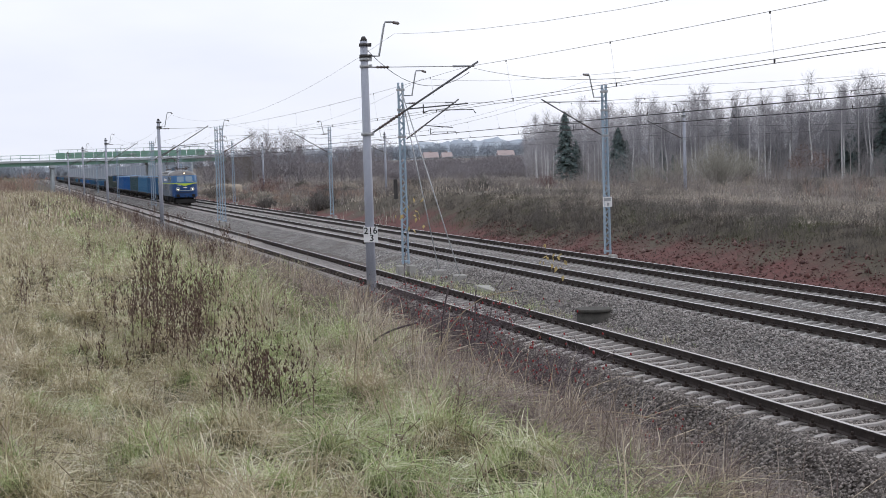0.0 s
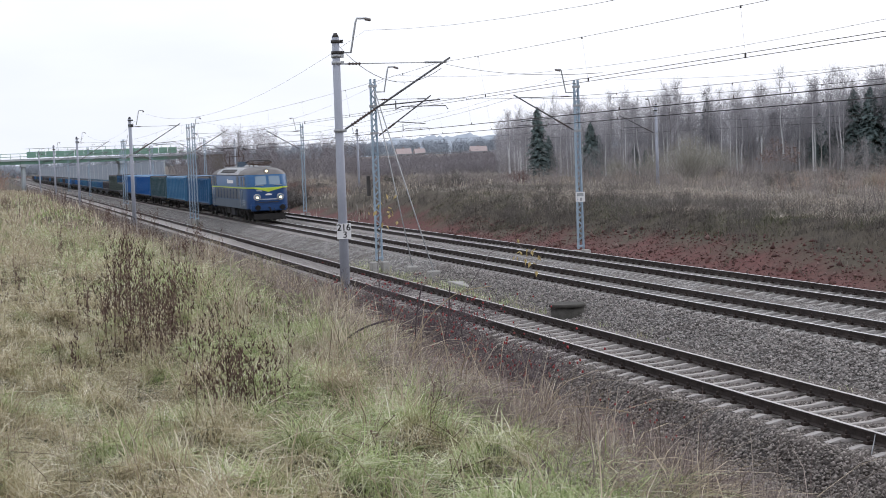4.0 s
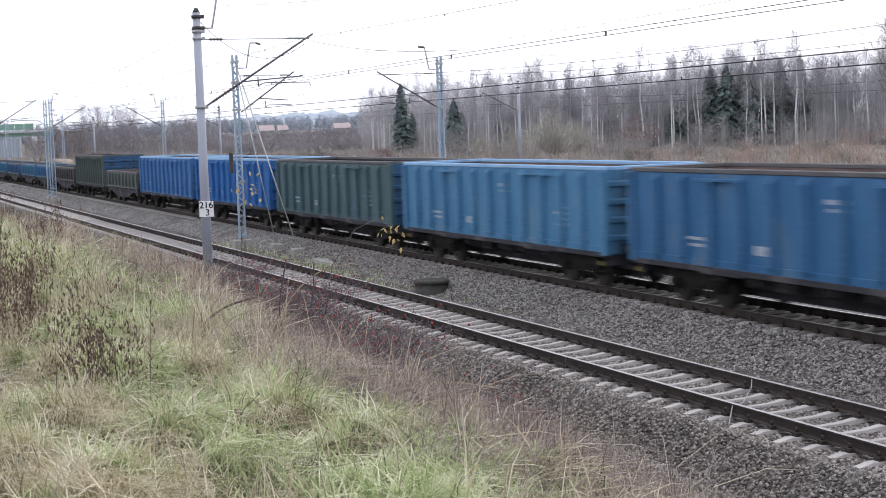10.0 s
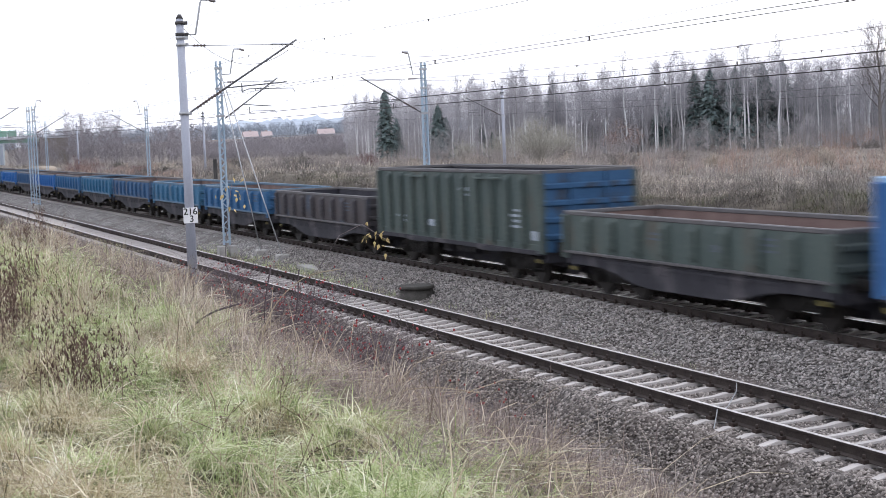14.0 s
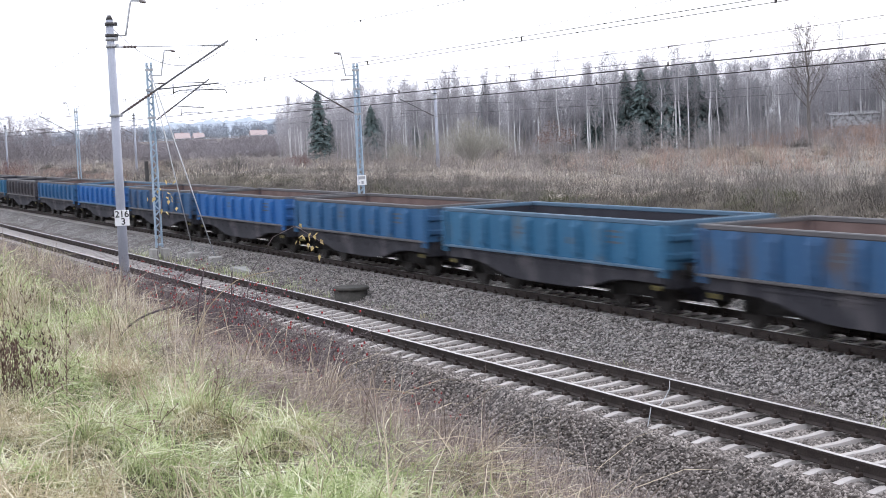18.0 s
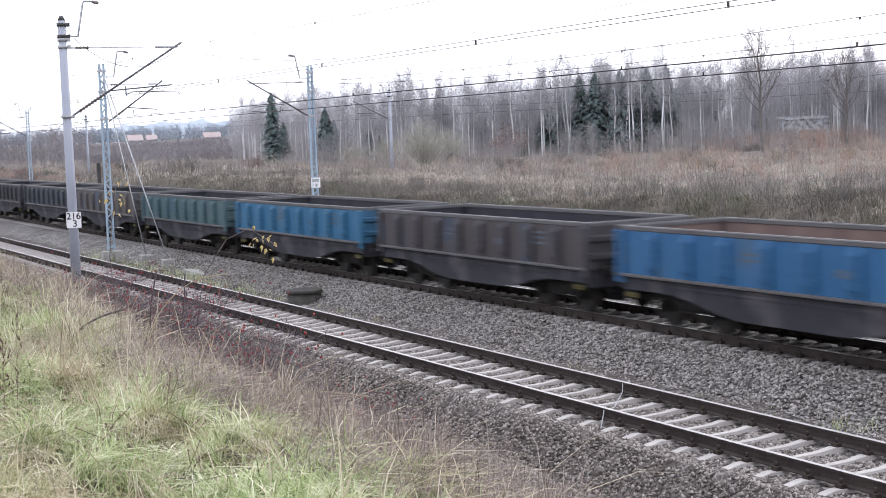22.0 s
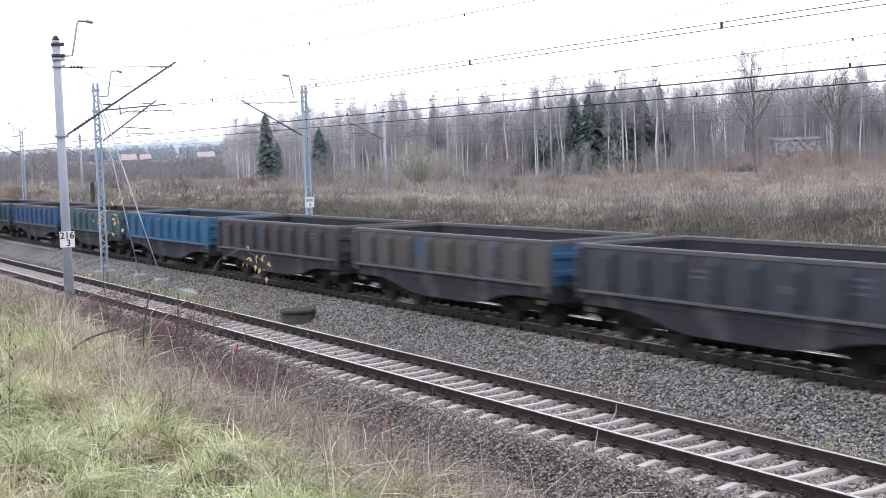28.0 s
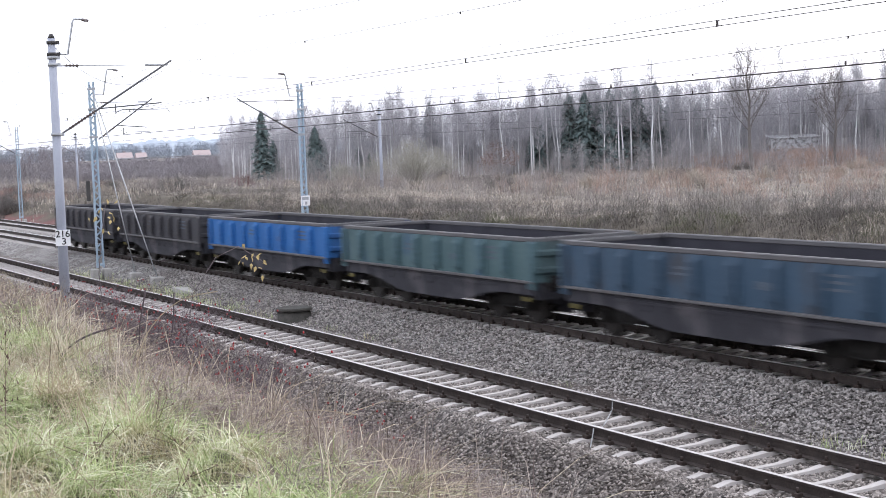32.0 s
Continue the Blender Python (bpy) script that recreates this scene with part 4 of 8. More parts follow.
def rib_bm(z0, z1, depth, half):
    """A pressed hat-shaped rib, tapering at its head and foot; it stands out towards -x."""
    bm = bmesh.new()
    lv = [(z0, 0.02), (z0 + 0.18, depth), (z1 - 0.15, depth), (z1, 0.02)]
    rows = []
    for z, d in lv:
        rows.append([bm.verts.new(c) for c in ((0, -half, z), (-d, -half * 0.95, z), (-d, half * 0.95, z), (0, half, z))])
    for a, b in zip(rows[:-1], rows[1:]):
        for i in range(3):
            bm.faces.new((a[i], a[i + 1], b[i + 1], b[i]))
    bm.faces.new(rows[0])
    bm.faces.new(rows[-1][::-1])
    return bm


def rim_bm(x, h, z):
    bm = bmesh.new()
    for s in (-1, 1):
        box(bm, s * x - 0.06, s * x + 0.06, -h, h, z - 0.085, z + 0.025, 0.02)
        box(bm, -x + 0.08, x - 0.08, s * (h - 0.06) - 0.06, s * (h - 0.06) + 0.06, z - 0.08, z + 0.02, 0.015)
    return bm


def under_bm(h):
    bm = bmesh.new()
    box(bm, -0.35, 0.35, -h + 0.1, h - 0.1, 0.88, 1.14)
    for s in (-1, 1):
        box(bm, -1.28, 1.28, s * (h - 0.22) - 0.12, s * (h - 0.22) + 0.12, 0.66, 1.14)
        box(bm, -1.2, 1.2, s * (h - 2.3) - 0.15, s * (h - 2.3) + 0.15, 0.84, 1.1)
    rod(bm, (-0.75, -0.6, 0.72), (-0.75, 0.6, 0.72), 0.17, 0.17, 12)
    box(bm, -0.95, -0.45, 1.1, 1.7, 0.55, 0.9)
    for y in (-1.6, 0.0, 1.6):
        box(bm, -1.25, 1.25, y - 0.05, y + 0.05, 0.92, 1.12)
    for s in (-1, 1):  # brake rigging and members as long boxes, added to block the bright gap
        box(bm, s * 0.55 - 0.08, s * 0.55 + 0.08, -h + 0.3, h - 0.3, 0.50, 0.90)
        box(bm, s * 0.2 - 0.05, s * 0.2 + 0.05, -h + 0.35, h - 0.35, 0.26, 0.60)
    return bm


def low_wagon(length, color, rim, inside, label, load=False, end_color=None, seed=0):
    """Low four-axle open wagon on a fish-bellied frame."""
    w = thing("low_open_wagon", pose(TRACK_X[1], 0, 0), label, "freight wagon", "wagons of the train")
    h = length / 2
    body, rm = PAINT[color], {"light": RIM_LIGHT, "grey": RIM_GREY, "blue": RIM_BLUE}[rim]
    k = "l%.1f" % length
    Z0, Z1 = 1.08, 2.10
    for s in (-1, 1):
        put("side_panel", k + "side", lambda: box(bmesh.new(), -0.03, 0.03, -h, h, Z0, Z1 - 0.05), w, pose(s * 1.37, 0, 0), body)
        put("inner_lining", k + "lin", lambda: box(bmesh.new(), -0.004, 0.004, -h + 0.05, h - 0.05, Z0 + 0.1, Z1 - 0.06), w, pose(s * 1.33, 0, 0), inside)
        put("ledge", k + "ledge", lambda: box(bmesh.new(), -0.05, 0.05, -h + 0.05, h - 0.05, 1.05, 1.11, 0.01), w, pose(s * 1.44, 0, 0), rm)
        put("fish_belly_sill", k + "belly", lambda: belly_bm(h), w, pose(s * 1.36, 0, 0), FRAME, "dusty grey fish-bellied side sill")
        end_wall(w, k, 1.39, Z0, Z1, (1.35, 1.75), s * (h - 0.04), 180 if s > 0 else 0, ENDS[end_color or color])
        put("end_lining", k + "endl", lambda: box(bmesh.new(), -1.3, 1.3, -0.004, 0.004, 1.2, 2.04), w, pose(0, s * (h - 0.085), 0), inside)
        n = 9
        for i in range(n + 1):
            y = -h + 0.10 + (2 * h - 0.20) * i / n
            thick = i in (0, n)
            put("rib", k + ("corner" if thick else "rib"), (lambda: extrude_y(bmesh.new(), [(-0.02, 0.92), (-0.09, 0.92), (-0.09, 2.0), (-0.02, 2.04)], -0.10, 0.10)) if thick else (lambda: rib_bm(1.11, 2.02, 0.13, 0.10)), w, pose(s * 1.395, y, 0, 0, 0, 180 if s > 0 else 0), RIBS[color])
    put("rim", k + "rim", lambda: rim_bm(1.36, h, Z1), w, pose(0, 0, 0), rm, "pressed steel top rim")
    put("floor", k + "floor", lambda: box(bmesh.new(), -1.3, 1.3, -h + 0.1, h - 0.1, 1.15, 1.25), w, pose(0, 0, 0), inside)
    put("underframe", k + "under", lambda: under_bm(h), w, pose(0, 0, 0), FRAME, "dusty dark underframe")
    if load:
        rng = random.Random(seed)
        for i in range(0 if load == "full" else rng.randint(2, 4)):
            bm = bmesh.new()
            bmesh.ops.create_icosphere(bm, subdivisions=2, radius=1)
            yy = rng.uniform(-h + 1.2, h - 1.2)
            for v in bm.verts:
                v.co = Vector((v.co.x * 0.5, v.co.y * rng.uniform(0.75, 0.8), max(0, v.co.z) * 0.42)) * (1 + 0.25 * noise.noise(v.co * 2.3 + Vector((yy, i, 0))))
            o = part("rubble_heap", bm, CHALK, w, "pale heap of rubble in the wagon")
            o.matrix_basis = pose(-0.35, yy, 1.53)
        bm = bmesh.new()
        heap_top(bm, h, 1.66 if load == "full" else 1.56, seed)
        part("load", bm, INSIDE_DARK, w, "dark dusty load")
    markings(w, [(-3.9, -3.3, 1.55, 1.60), (-3.9, -3.4, 1.68, 1.73), (-3.9, -3.2, 1.80, 1.85), (0.6, 1.1, 1.70, 1.76), (0.6, 1.2, 1.58, 1.63), (-1.9, -1.5, 1.45, 1.60)], -1.404, 0.2, MARK_DIM)
    for y in (-h + 0.45, h - 0.45):
        put("label_plate", "plate", lambda: box(bmesh.new(), -0.01, 0.01, -0.18, 0.18, 0.0, 0.16), w, pose(-1.40, y, 0.58), YELLOW, "faded yellow plate")
    running_gear(w, h, h - 1.95)
    return w


def heap_top(bm, h, z, seed):
    """A load with an uneven top between the walls."""
    nx, ny = 7, 36
    xs = [-1.29 + 2.58 * i / (nx - 1) for i in range(nx)]
    ys = [-h + 0.13 + (2 * h - 0.26) * j / (ny - 1) for j in range(ny)]
    top = [[bm.verts.new((x, y, z + 0.10 * noise.noise(Vector((x * 0.8, y * 0.7, seed * 3.1))) - 0.05 * abs(x) + 0.03 * noise.noise(Vector((x * 4, y * 4, seed))))) for x in xs] for y in ys]
    for j in range(ny - 1):
        for i in range(nx - 1):
            bm.faces.new((top[j][i], top[j][i + 1], top[j + 1][i + 1], top[j + 1][i]))
    edge = [top[0][i] for i in range(nx)] + [top[j][-1] for j in range(1, ny)] + [top[-1][i] for i in range(nx - 2, -1, -1)] + [top[j][0] for j in range(ny - 2, 0, -1)]
    low = [bm.verts.new((v.co.x, v.co.y, 1.26)) for v in edge]
    for i in range(len(edge)):
        k = (i + 1) % len(edge)
        bm.faces.new((edge[i], low[i], low[k], edge[k]))


def belly_bm(h):
    bm = bmesh.new()
    a = h - 0.12
    low = []
    for i in range(25):
        y = -a + 2 * a * i / 24
        u = max(0.0, min(1.0, (a - abs(y) - 1.5) / 2.6))
        low.append((y, 0.77 - 0.35 * u * u * (3 - 2 * u)))
    extrude_x(bm, [(-a, 1.05)] + low + [(a, 1.05)], -0.03, 0.03)
    box(bm, -0.055, -0.03, -a + 1.8, a - 1.8, 0.90, 0.96)
    for i in range(7):
        y = -2.4 + 0.8 * i
        rod(bm, (-0.06, y, 0.86), (0.0, y, 0.86), 0.10, 0.10, 12)
    return bm


# the wagons in order from the locomotive: kind, paint, rim, inside, label, extras
HIGH = "tall ribbed open wagon, "
LOW = "low fish-bellied open wagon, "
WAGONS = [
    ("h", "steel", "grey", "rust", HIGH + "worn blue paint, rust-brown inside", {}),
    ("h", "azure", "light", "rust", HIGH + "faded light-blue paint", {}),
    ("h", "moss", "grey", "dark", HIGH + "weathered green-grey paint with a blue end", {"end_color": "blue"}),
    ("h", "bright", "light", "rust", HIGH + "bright blue paint with a pale rim", {}),
    ("h", "royal", "light", "rust", HIGH + "faded royal-blue paint with a pale blue rim", {}),
    ("l", "green", "grey", "rust", LOW + "dark green-grey paint", {}),
    ("h", "green", "grey", "dark", HIGH + "dirty green-brown paint with a blue end", {"end_color": "blue"}),
    ("l", "brown", "grey", "dark", LOW + "brown rust with blue patches", {"load": True}),
    ("l", "blue", "blue", "rust", LOW + "deep blue paint", {}),
    ("l", "teal", "blue", "rust", LOW + "dull teal-blue paint", {}),
    ("l", "brownblue", "grey", "rust", LOW + "blue paint worn to brown", {}),
    ("l", "sky", "blue", "dark", LOW + "light blue paint", {}),
    ("l", "blue", "grey", "rust", LOW + "blue paint with rusty corners", {}),
    ("l", "bright", "grey", "rust", LOW + "bright blue paint with grey corners", {}),
    ("l", "brownblue", "grey", "rust", LOW + "blue paint worn to brown", {}),
    ("l", "bright", "blue", "rust", LOW + "bright blue paint", {}),
    ("l", "blue", "grey", "rust", LOW + "blue paint with a dull rim", {}),
    ("l", "brown", "grey", "dark", LOW + "brown rust all over", {"load": True}),
    ("l", "sky", "grey", "dark", LOW + "turquoise-blue paint", {"load": True}),
    ("l", "moss", "grey", "dark", LOW + "dull grey-green paint", {"load": True}),
    ("l", "ochre", "grey", "dark", LOW + "ochre paint with blue patches", {"load": True}),
    ("l", "grey", "grey", "dark", LOW + "dull grey paint", {"load": True}),
    ("l", "dark", "grey", "dark", LOW + "sooty dark paint", {"load": True}),
    ("l", "blue", "grey", "dark", LOW + "blue paint", {"load": True}),
    ("l", "dark", "grey", "dark", LOW + "sooty dark paint", {"load": True}),
    ("l", "grey", "grey", "dark", LOW + "dull grey paint with a blue end", {"end_color": "blue", "load": "full"}),
    ("l", "ochre", "grey", "dark", LOW + "ochre-brown paint with a blue end", {"end_color": "blue", "load": "full"}),
    ("l", "brown", "grey", "dark", LOW + "brown rust all over", {"load": "full"}),
    ("l", "sky", "blue", "dark", LOW + "turquoise-blue paint", {"load": "full"}),
    ("l", "moss", "grey", "dark", LOW + "dark green-grey paint", {"load": "full"}),
    ("l", "brownblue", "grey", "dark", LOW + "blue paint worn to dark grey", {"load": "full"}),
    ("l", "navy", "grey", "dark", LOW + "dark grey-blue worn paint", {"load": "full"}),
    ("l", "moss", "grey", "dark", LOW + "dark green-grey paint", {"load": "full"}),
    ("l", "bright", "grey", "dark", LOW + "bright blue paint", {"load": "full"}),
    ("l", "dark", "grey", "dark", LOW + "sooty dark brown paint", {"load": "full"}),
    ("l", "dark", "grey", "dark", LOW + "sooty dark brown paint", {"load": "full"}),
]
LOCO_REAR, GAP = 198.47, 1.22
at = LOCO_REAR
for i, (kind, col, rim, ins, lab, extra) in enumerate(WAGONS):
    pitch = 15.59 if kind == "h" and i < 5 else 13.84 if kind == "h" else 12.55 if i < 8 else 12.346
    inside = INSIDE_RUST if ins == "rust" else INSIDE_DARK
    L = pitch - GAP
    if kind == "h":
        ob = high_wagon(L, col, rim, inside, lab, **extra)
    else:
        ob = low_wagon(L, col, rim, inside, lab, seed=i, **extra)
    TRAIN.append((ob, at + GAP + L / 2))
    at += pitch


# ---- the locomotive ----
L_BLUE = mat("locomotive_blue", (0.028, 0.102, 0.235), (0.045, 0.138, 0.295), 1.2, 0.45, 0.04, fine=10, stain=(0.13, 0.20, 0.30), stain_scale=1.0, streak=0.3, stain_at=0.6)
L_NAVY = mat("locomotive_front_blue", (0.012, 0.05, 0.155), (0.022, 0.07, 0.20), 1.2, 0.4, 0.04, fine=10)
L_DULL = mat("dull_slate_blue", (0.036, 0.086, 0.168), (0.054, 0.112, 0.20), 1.2, 0.5, 0.04, fine=10, stain=(0.12, 0.15, 0.19), stain_scale=1.0, streak=0.3, stain_at=0.6)
L_GREY = mat("locomotive_grey", (0.056, 0.084, 0.118), (0.084, 0.114, 0.15), 1.2, 0.5, 0.05, fine=10, stain=(0.12, 0.12, 0.12), stain_scale=1.0, streak=0.3)
L_ROOF = mat("pale_roof", (0.36, 0.37, 0.39), (0.50, 0.51, 0.52), 1.0, 0.6, 0.1, stain=(0.26, 0.24, 0.22), stain_scale=0.9, stain_at=0.55)
L_CAP = mat("sooty_roof_cap", (0.15, 0.142, 0.138), (0.25, 0.238, 0.23), 1.5, 0.7, 0.1)
L_LIME = mat("lime_stripe", (0.42, 0.55, 0.05), (0.50, 0.64, 0.08), 3, 0.5, 0.0)
L_GLASS = glass_mat("cab_glass", (0.16, 0.25, 0.33), 0.08)
L_DARK = mat("dark_side_glass", (0.016, 0.028, 0.046), (0.026, 0.042, 0.064), 1.0, 0.3, 0.02)
L_RUSTY = mat("rusty_pantograph", (0.07, 0.045, 0.035), (0.12, 0.085, 0.07), 6, 0.7, 0.1)
L_LAMP = glow_mat("lit_headlamp", (1.0, 0.82, 0.52), 1.7)
L_CHROME = mat("lamp_ring", (0.40, 0.40, 0.40), (0.55, 0.55, 0.55), 6, 0.3, 0.0, metal=0.7)


def loco_body_bm():
    """Lofted shell: upright sides, curved roof shoulders, raked rounded ends."""
    bm = bmesh.new()

    def prof(w):
        return [(-w, 0.95), (-w, 1.55), (-w, 2.42), (-w * 0.99, 3.36), (-w * 0.90, 3.60), (-w * 0.66, 3.80), (-w * 0.3, 3.88)]

    secs = []
    for y, w, rake in ((-9.02, 0.90, 1.0), (-8.93, 1.12, 1.0), (-8.70, 1.34, 0.95), (-8.3, 1.47, 0.75), (-7.5, 1.50, 0.2), (-6.5, 1.50, 0.0), (-5.3, 1.50, 0.0)):
        secs.append((y, w, rake))
    secs = secs + [(-y, w, r) for y, w, r in secs[::-1]]
    rows = []
    for y, w, rake in secs:
        s = 1 if y < 0 else -1
        half = prof(w)
        full = half + [(-x, z) for x, z in half[::-1]]
        droop = 0.16 * rake
        rows.append([bm.verts.new((x, y + s * rake * max(0, min(z, 3.36) - 2.35) * 0.42 + s * rake * max(0, z - 3.36) * 0.9, z - droop * max(0, z - 3.36) / 0.5)) for x, z in full])
    n = len(rows[0])
    for a, b in zip(rows[:-1], rows[1:]):
        for i in range(n - 1):
            f = bm.faces.new((a[i], a[i + 1], b[i + 1], b[i]))
            f.smooth = True
    for row, flip in ((rows[0], False), (rows[-1], True)):
        for i in range(n // 2 - 1):
            q = (row[i], row[i + 1], row[n - 2 - i], row[n - 1 - i])
            bm.faces.new(q if flip else q[::-1])
        q = (row[n // 2 - 1], row[n // 2])
    bmesh.ops.recalc_face_normals(bm, faces=bm.faces)
    for f in bm.faces:
        c = f.calc_center_median()
        if c.z > 3.37:
            f.material_index = 2 if abs(c.y) > 5.4 else 1
        elif abs(c.y) > 8.35 and c.z < 2.4:
            f.material_index = 3
        elif c.z < 1.5 and abs(c.y) < 8.4:
            f.material_index = 4
        elif c.z < 2.4 and abs(c.y) < 8.4:
            f.material_index = 5
    return bm


def end_y(z):
    return -9.02 + max(0, min(z, 3.36) - 2.35) * 0.42


def front_panel(bm, pts, out=0.012, mi=0):
    """A thin panel on the cab's face, given by (x, z) corners."""
    f = [bm.verts.new((x, end_y(z) - out, z)) for x, z in pts]
    b = [bm.verts.new((x, end_y(z) + 0.03, z)) for x, z in pts]
    n = len(pts)
    bm.faces.new(f)
    for i in range(n):
        bm.faces.new((f[i], b[i], b[(i + 1) % n], f[(i + 1) % n]))
    bmesh.ops.recalc_face_normals(bm, faces=bm.faces)
    return bm


def raised_pantograph(parent, y):
    """The rear one, pressed against the contact wire."""
    bm = bmesh.new()
    for x in (-0.55, 0.55):
        for yy in (-0.9, 0.9):
            insulator(bm, (x, yy, 3.86), (x, yy, 4.06), 2, 0.07)
    pn = part("pantograph", bm, INSUL, parent, "raised rusty pantograph on insulators")
    pn.matrix_basis = pose(0, y, 0)
    bm = bmesh.new()
    for x in (-0.6, 0.6):
        rod(bm, (x, -1.15, 4.08), (x, 1.15, 4.08), 0.035, 0.035, 6)
    for yy in (-1.1, 1.1):
        rod(bm, (-0.6, yy, 4.08), (0.6, yy, 4.08), 0.035, 0.035, 6)
    part("base_frame", bm, L_RUSTY, pn)
    for x in (-0.5, 0.5):
        for d in (-1, 1):
            part("lower_arm", rod(bmesh.new(), (x, 0.55 * d, 4.12), (x * 1.15, 1.35 * d, 4.74), 0.034, 0.028, 6), L_RUSTY, pn)
            part("upper_arm", rod(bmesh.new(), (x * 1.15, 1.35 * d, 4.74), (x * 0.8, 0.18 * d, 5.36), 0.024, 0.02, 6), L_RUSTY, pn)
    for d in (-1, 1):
        part("cross_tube", rod(bmesh.new(), (-0.58, 1.35 * d, 4.74), (0.58, 1.35 * d, 4.74), 0.022, 0.022, 6), L_RUSTY, pn)
        bm = polyrod(bmesh.new(), [(-0.98, 0.2 * d, 5.24), (-0.72, 0.2 * d, 5.42), (0.72, 0.2 * d, 5.42), (0.98, 0.2 * d, 5.24)], 0.028, 6)
        part("collector_strip", bm, STEEL_DARK, pn)


def pantograph(parent, y, s):
    bm = bmesh.new()
    for x in (-0.55, 0.55):
        for yy in (-0.9, 0.9):
            insulator(bm, (x, yy, 3.86), (x, yy, 4.06), 2, 0.07)
    pn = part("pantograph", bm, INSUL, parent, "folded rusty pantograph on insulators")
    pn.matrix_basis = pose(0, y, 0)
    bm = bmesh.new()
    for x in (-0.6, 0.6):
        rod(bm, (x, -1.15, 4.08), (x, 1.15, 4.08), 0.035, 0.035, 6)
    for yy in (-1.1, 1.1):
        rod(bm, (-0.6, yy, 4.08), (0.6, yy, 4.08), 0.035, 0.035, 6)
    part("base_frame", bm, L_RUSTY, pn)
    bars = [((-0.66, yy, 4.20), (0.66, yy, 4.20), 0.02, 0.02) for yy in (-1.6, 1.6)]
    for x in (-0.55, 0.55):
        for d in (1, -1):
            bars.append(((x, 0.9 * d, 4.12), (x * 1.2, -1.6 * d, 4.20), 0.028, 0.022))
            bars.append(((x * 1.2, -1.6 * d, 4.20), (x * 0.8, 0.6 * d, 4.32), 0.022, 0.018))
    for a, b, r0, r1 in bars:
        part("folded_arm", rod(bmesh.new(), a, b, r0, r1, 6), L_RUSTY, pn)
    bm = bmesh.new()
    for yy in (-0.2, 0.2):
        polyrod(bm, [(-0.95, yy, 4.22), (-0.7, yy, 4.36), (0.7, yy, 4.36), (0.95, yy, 4.22)], 0.025, 6)
    part("collector_head", bm, STEEL_DARK, pn)


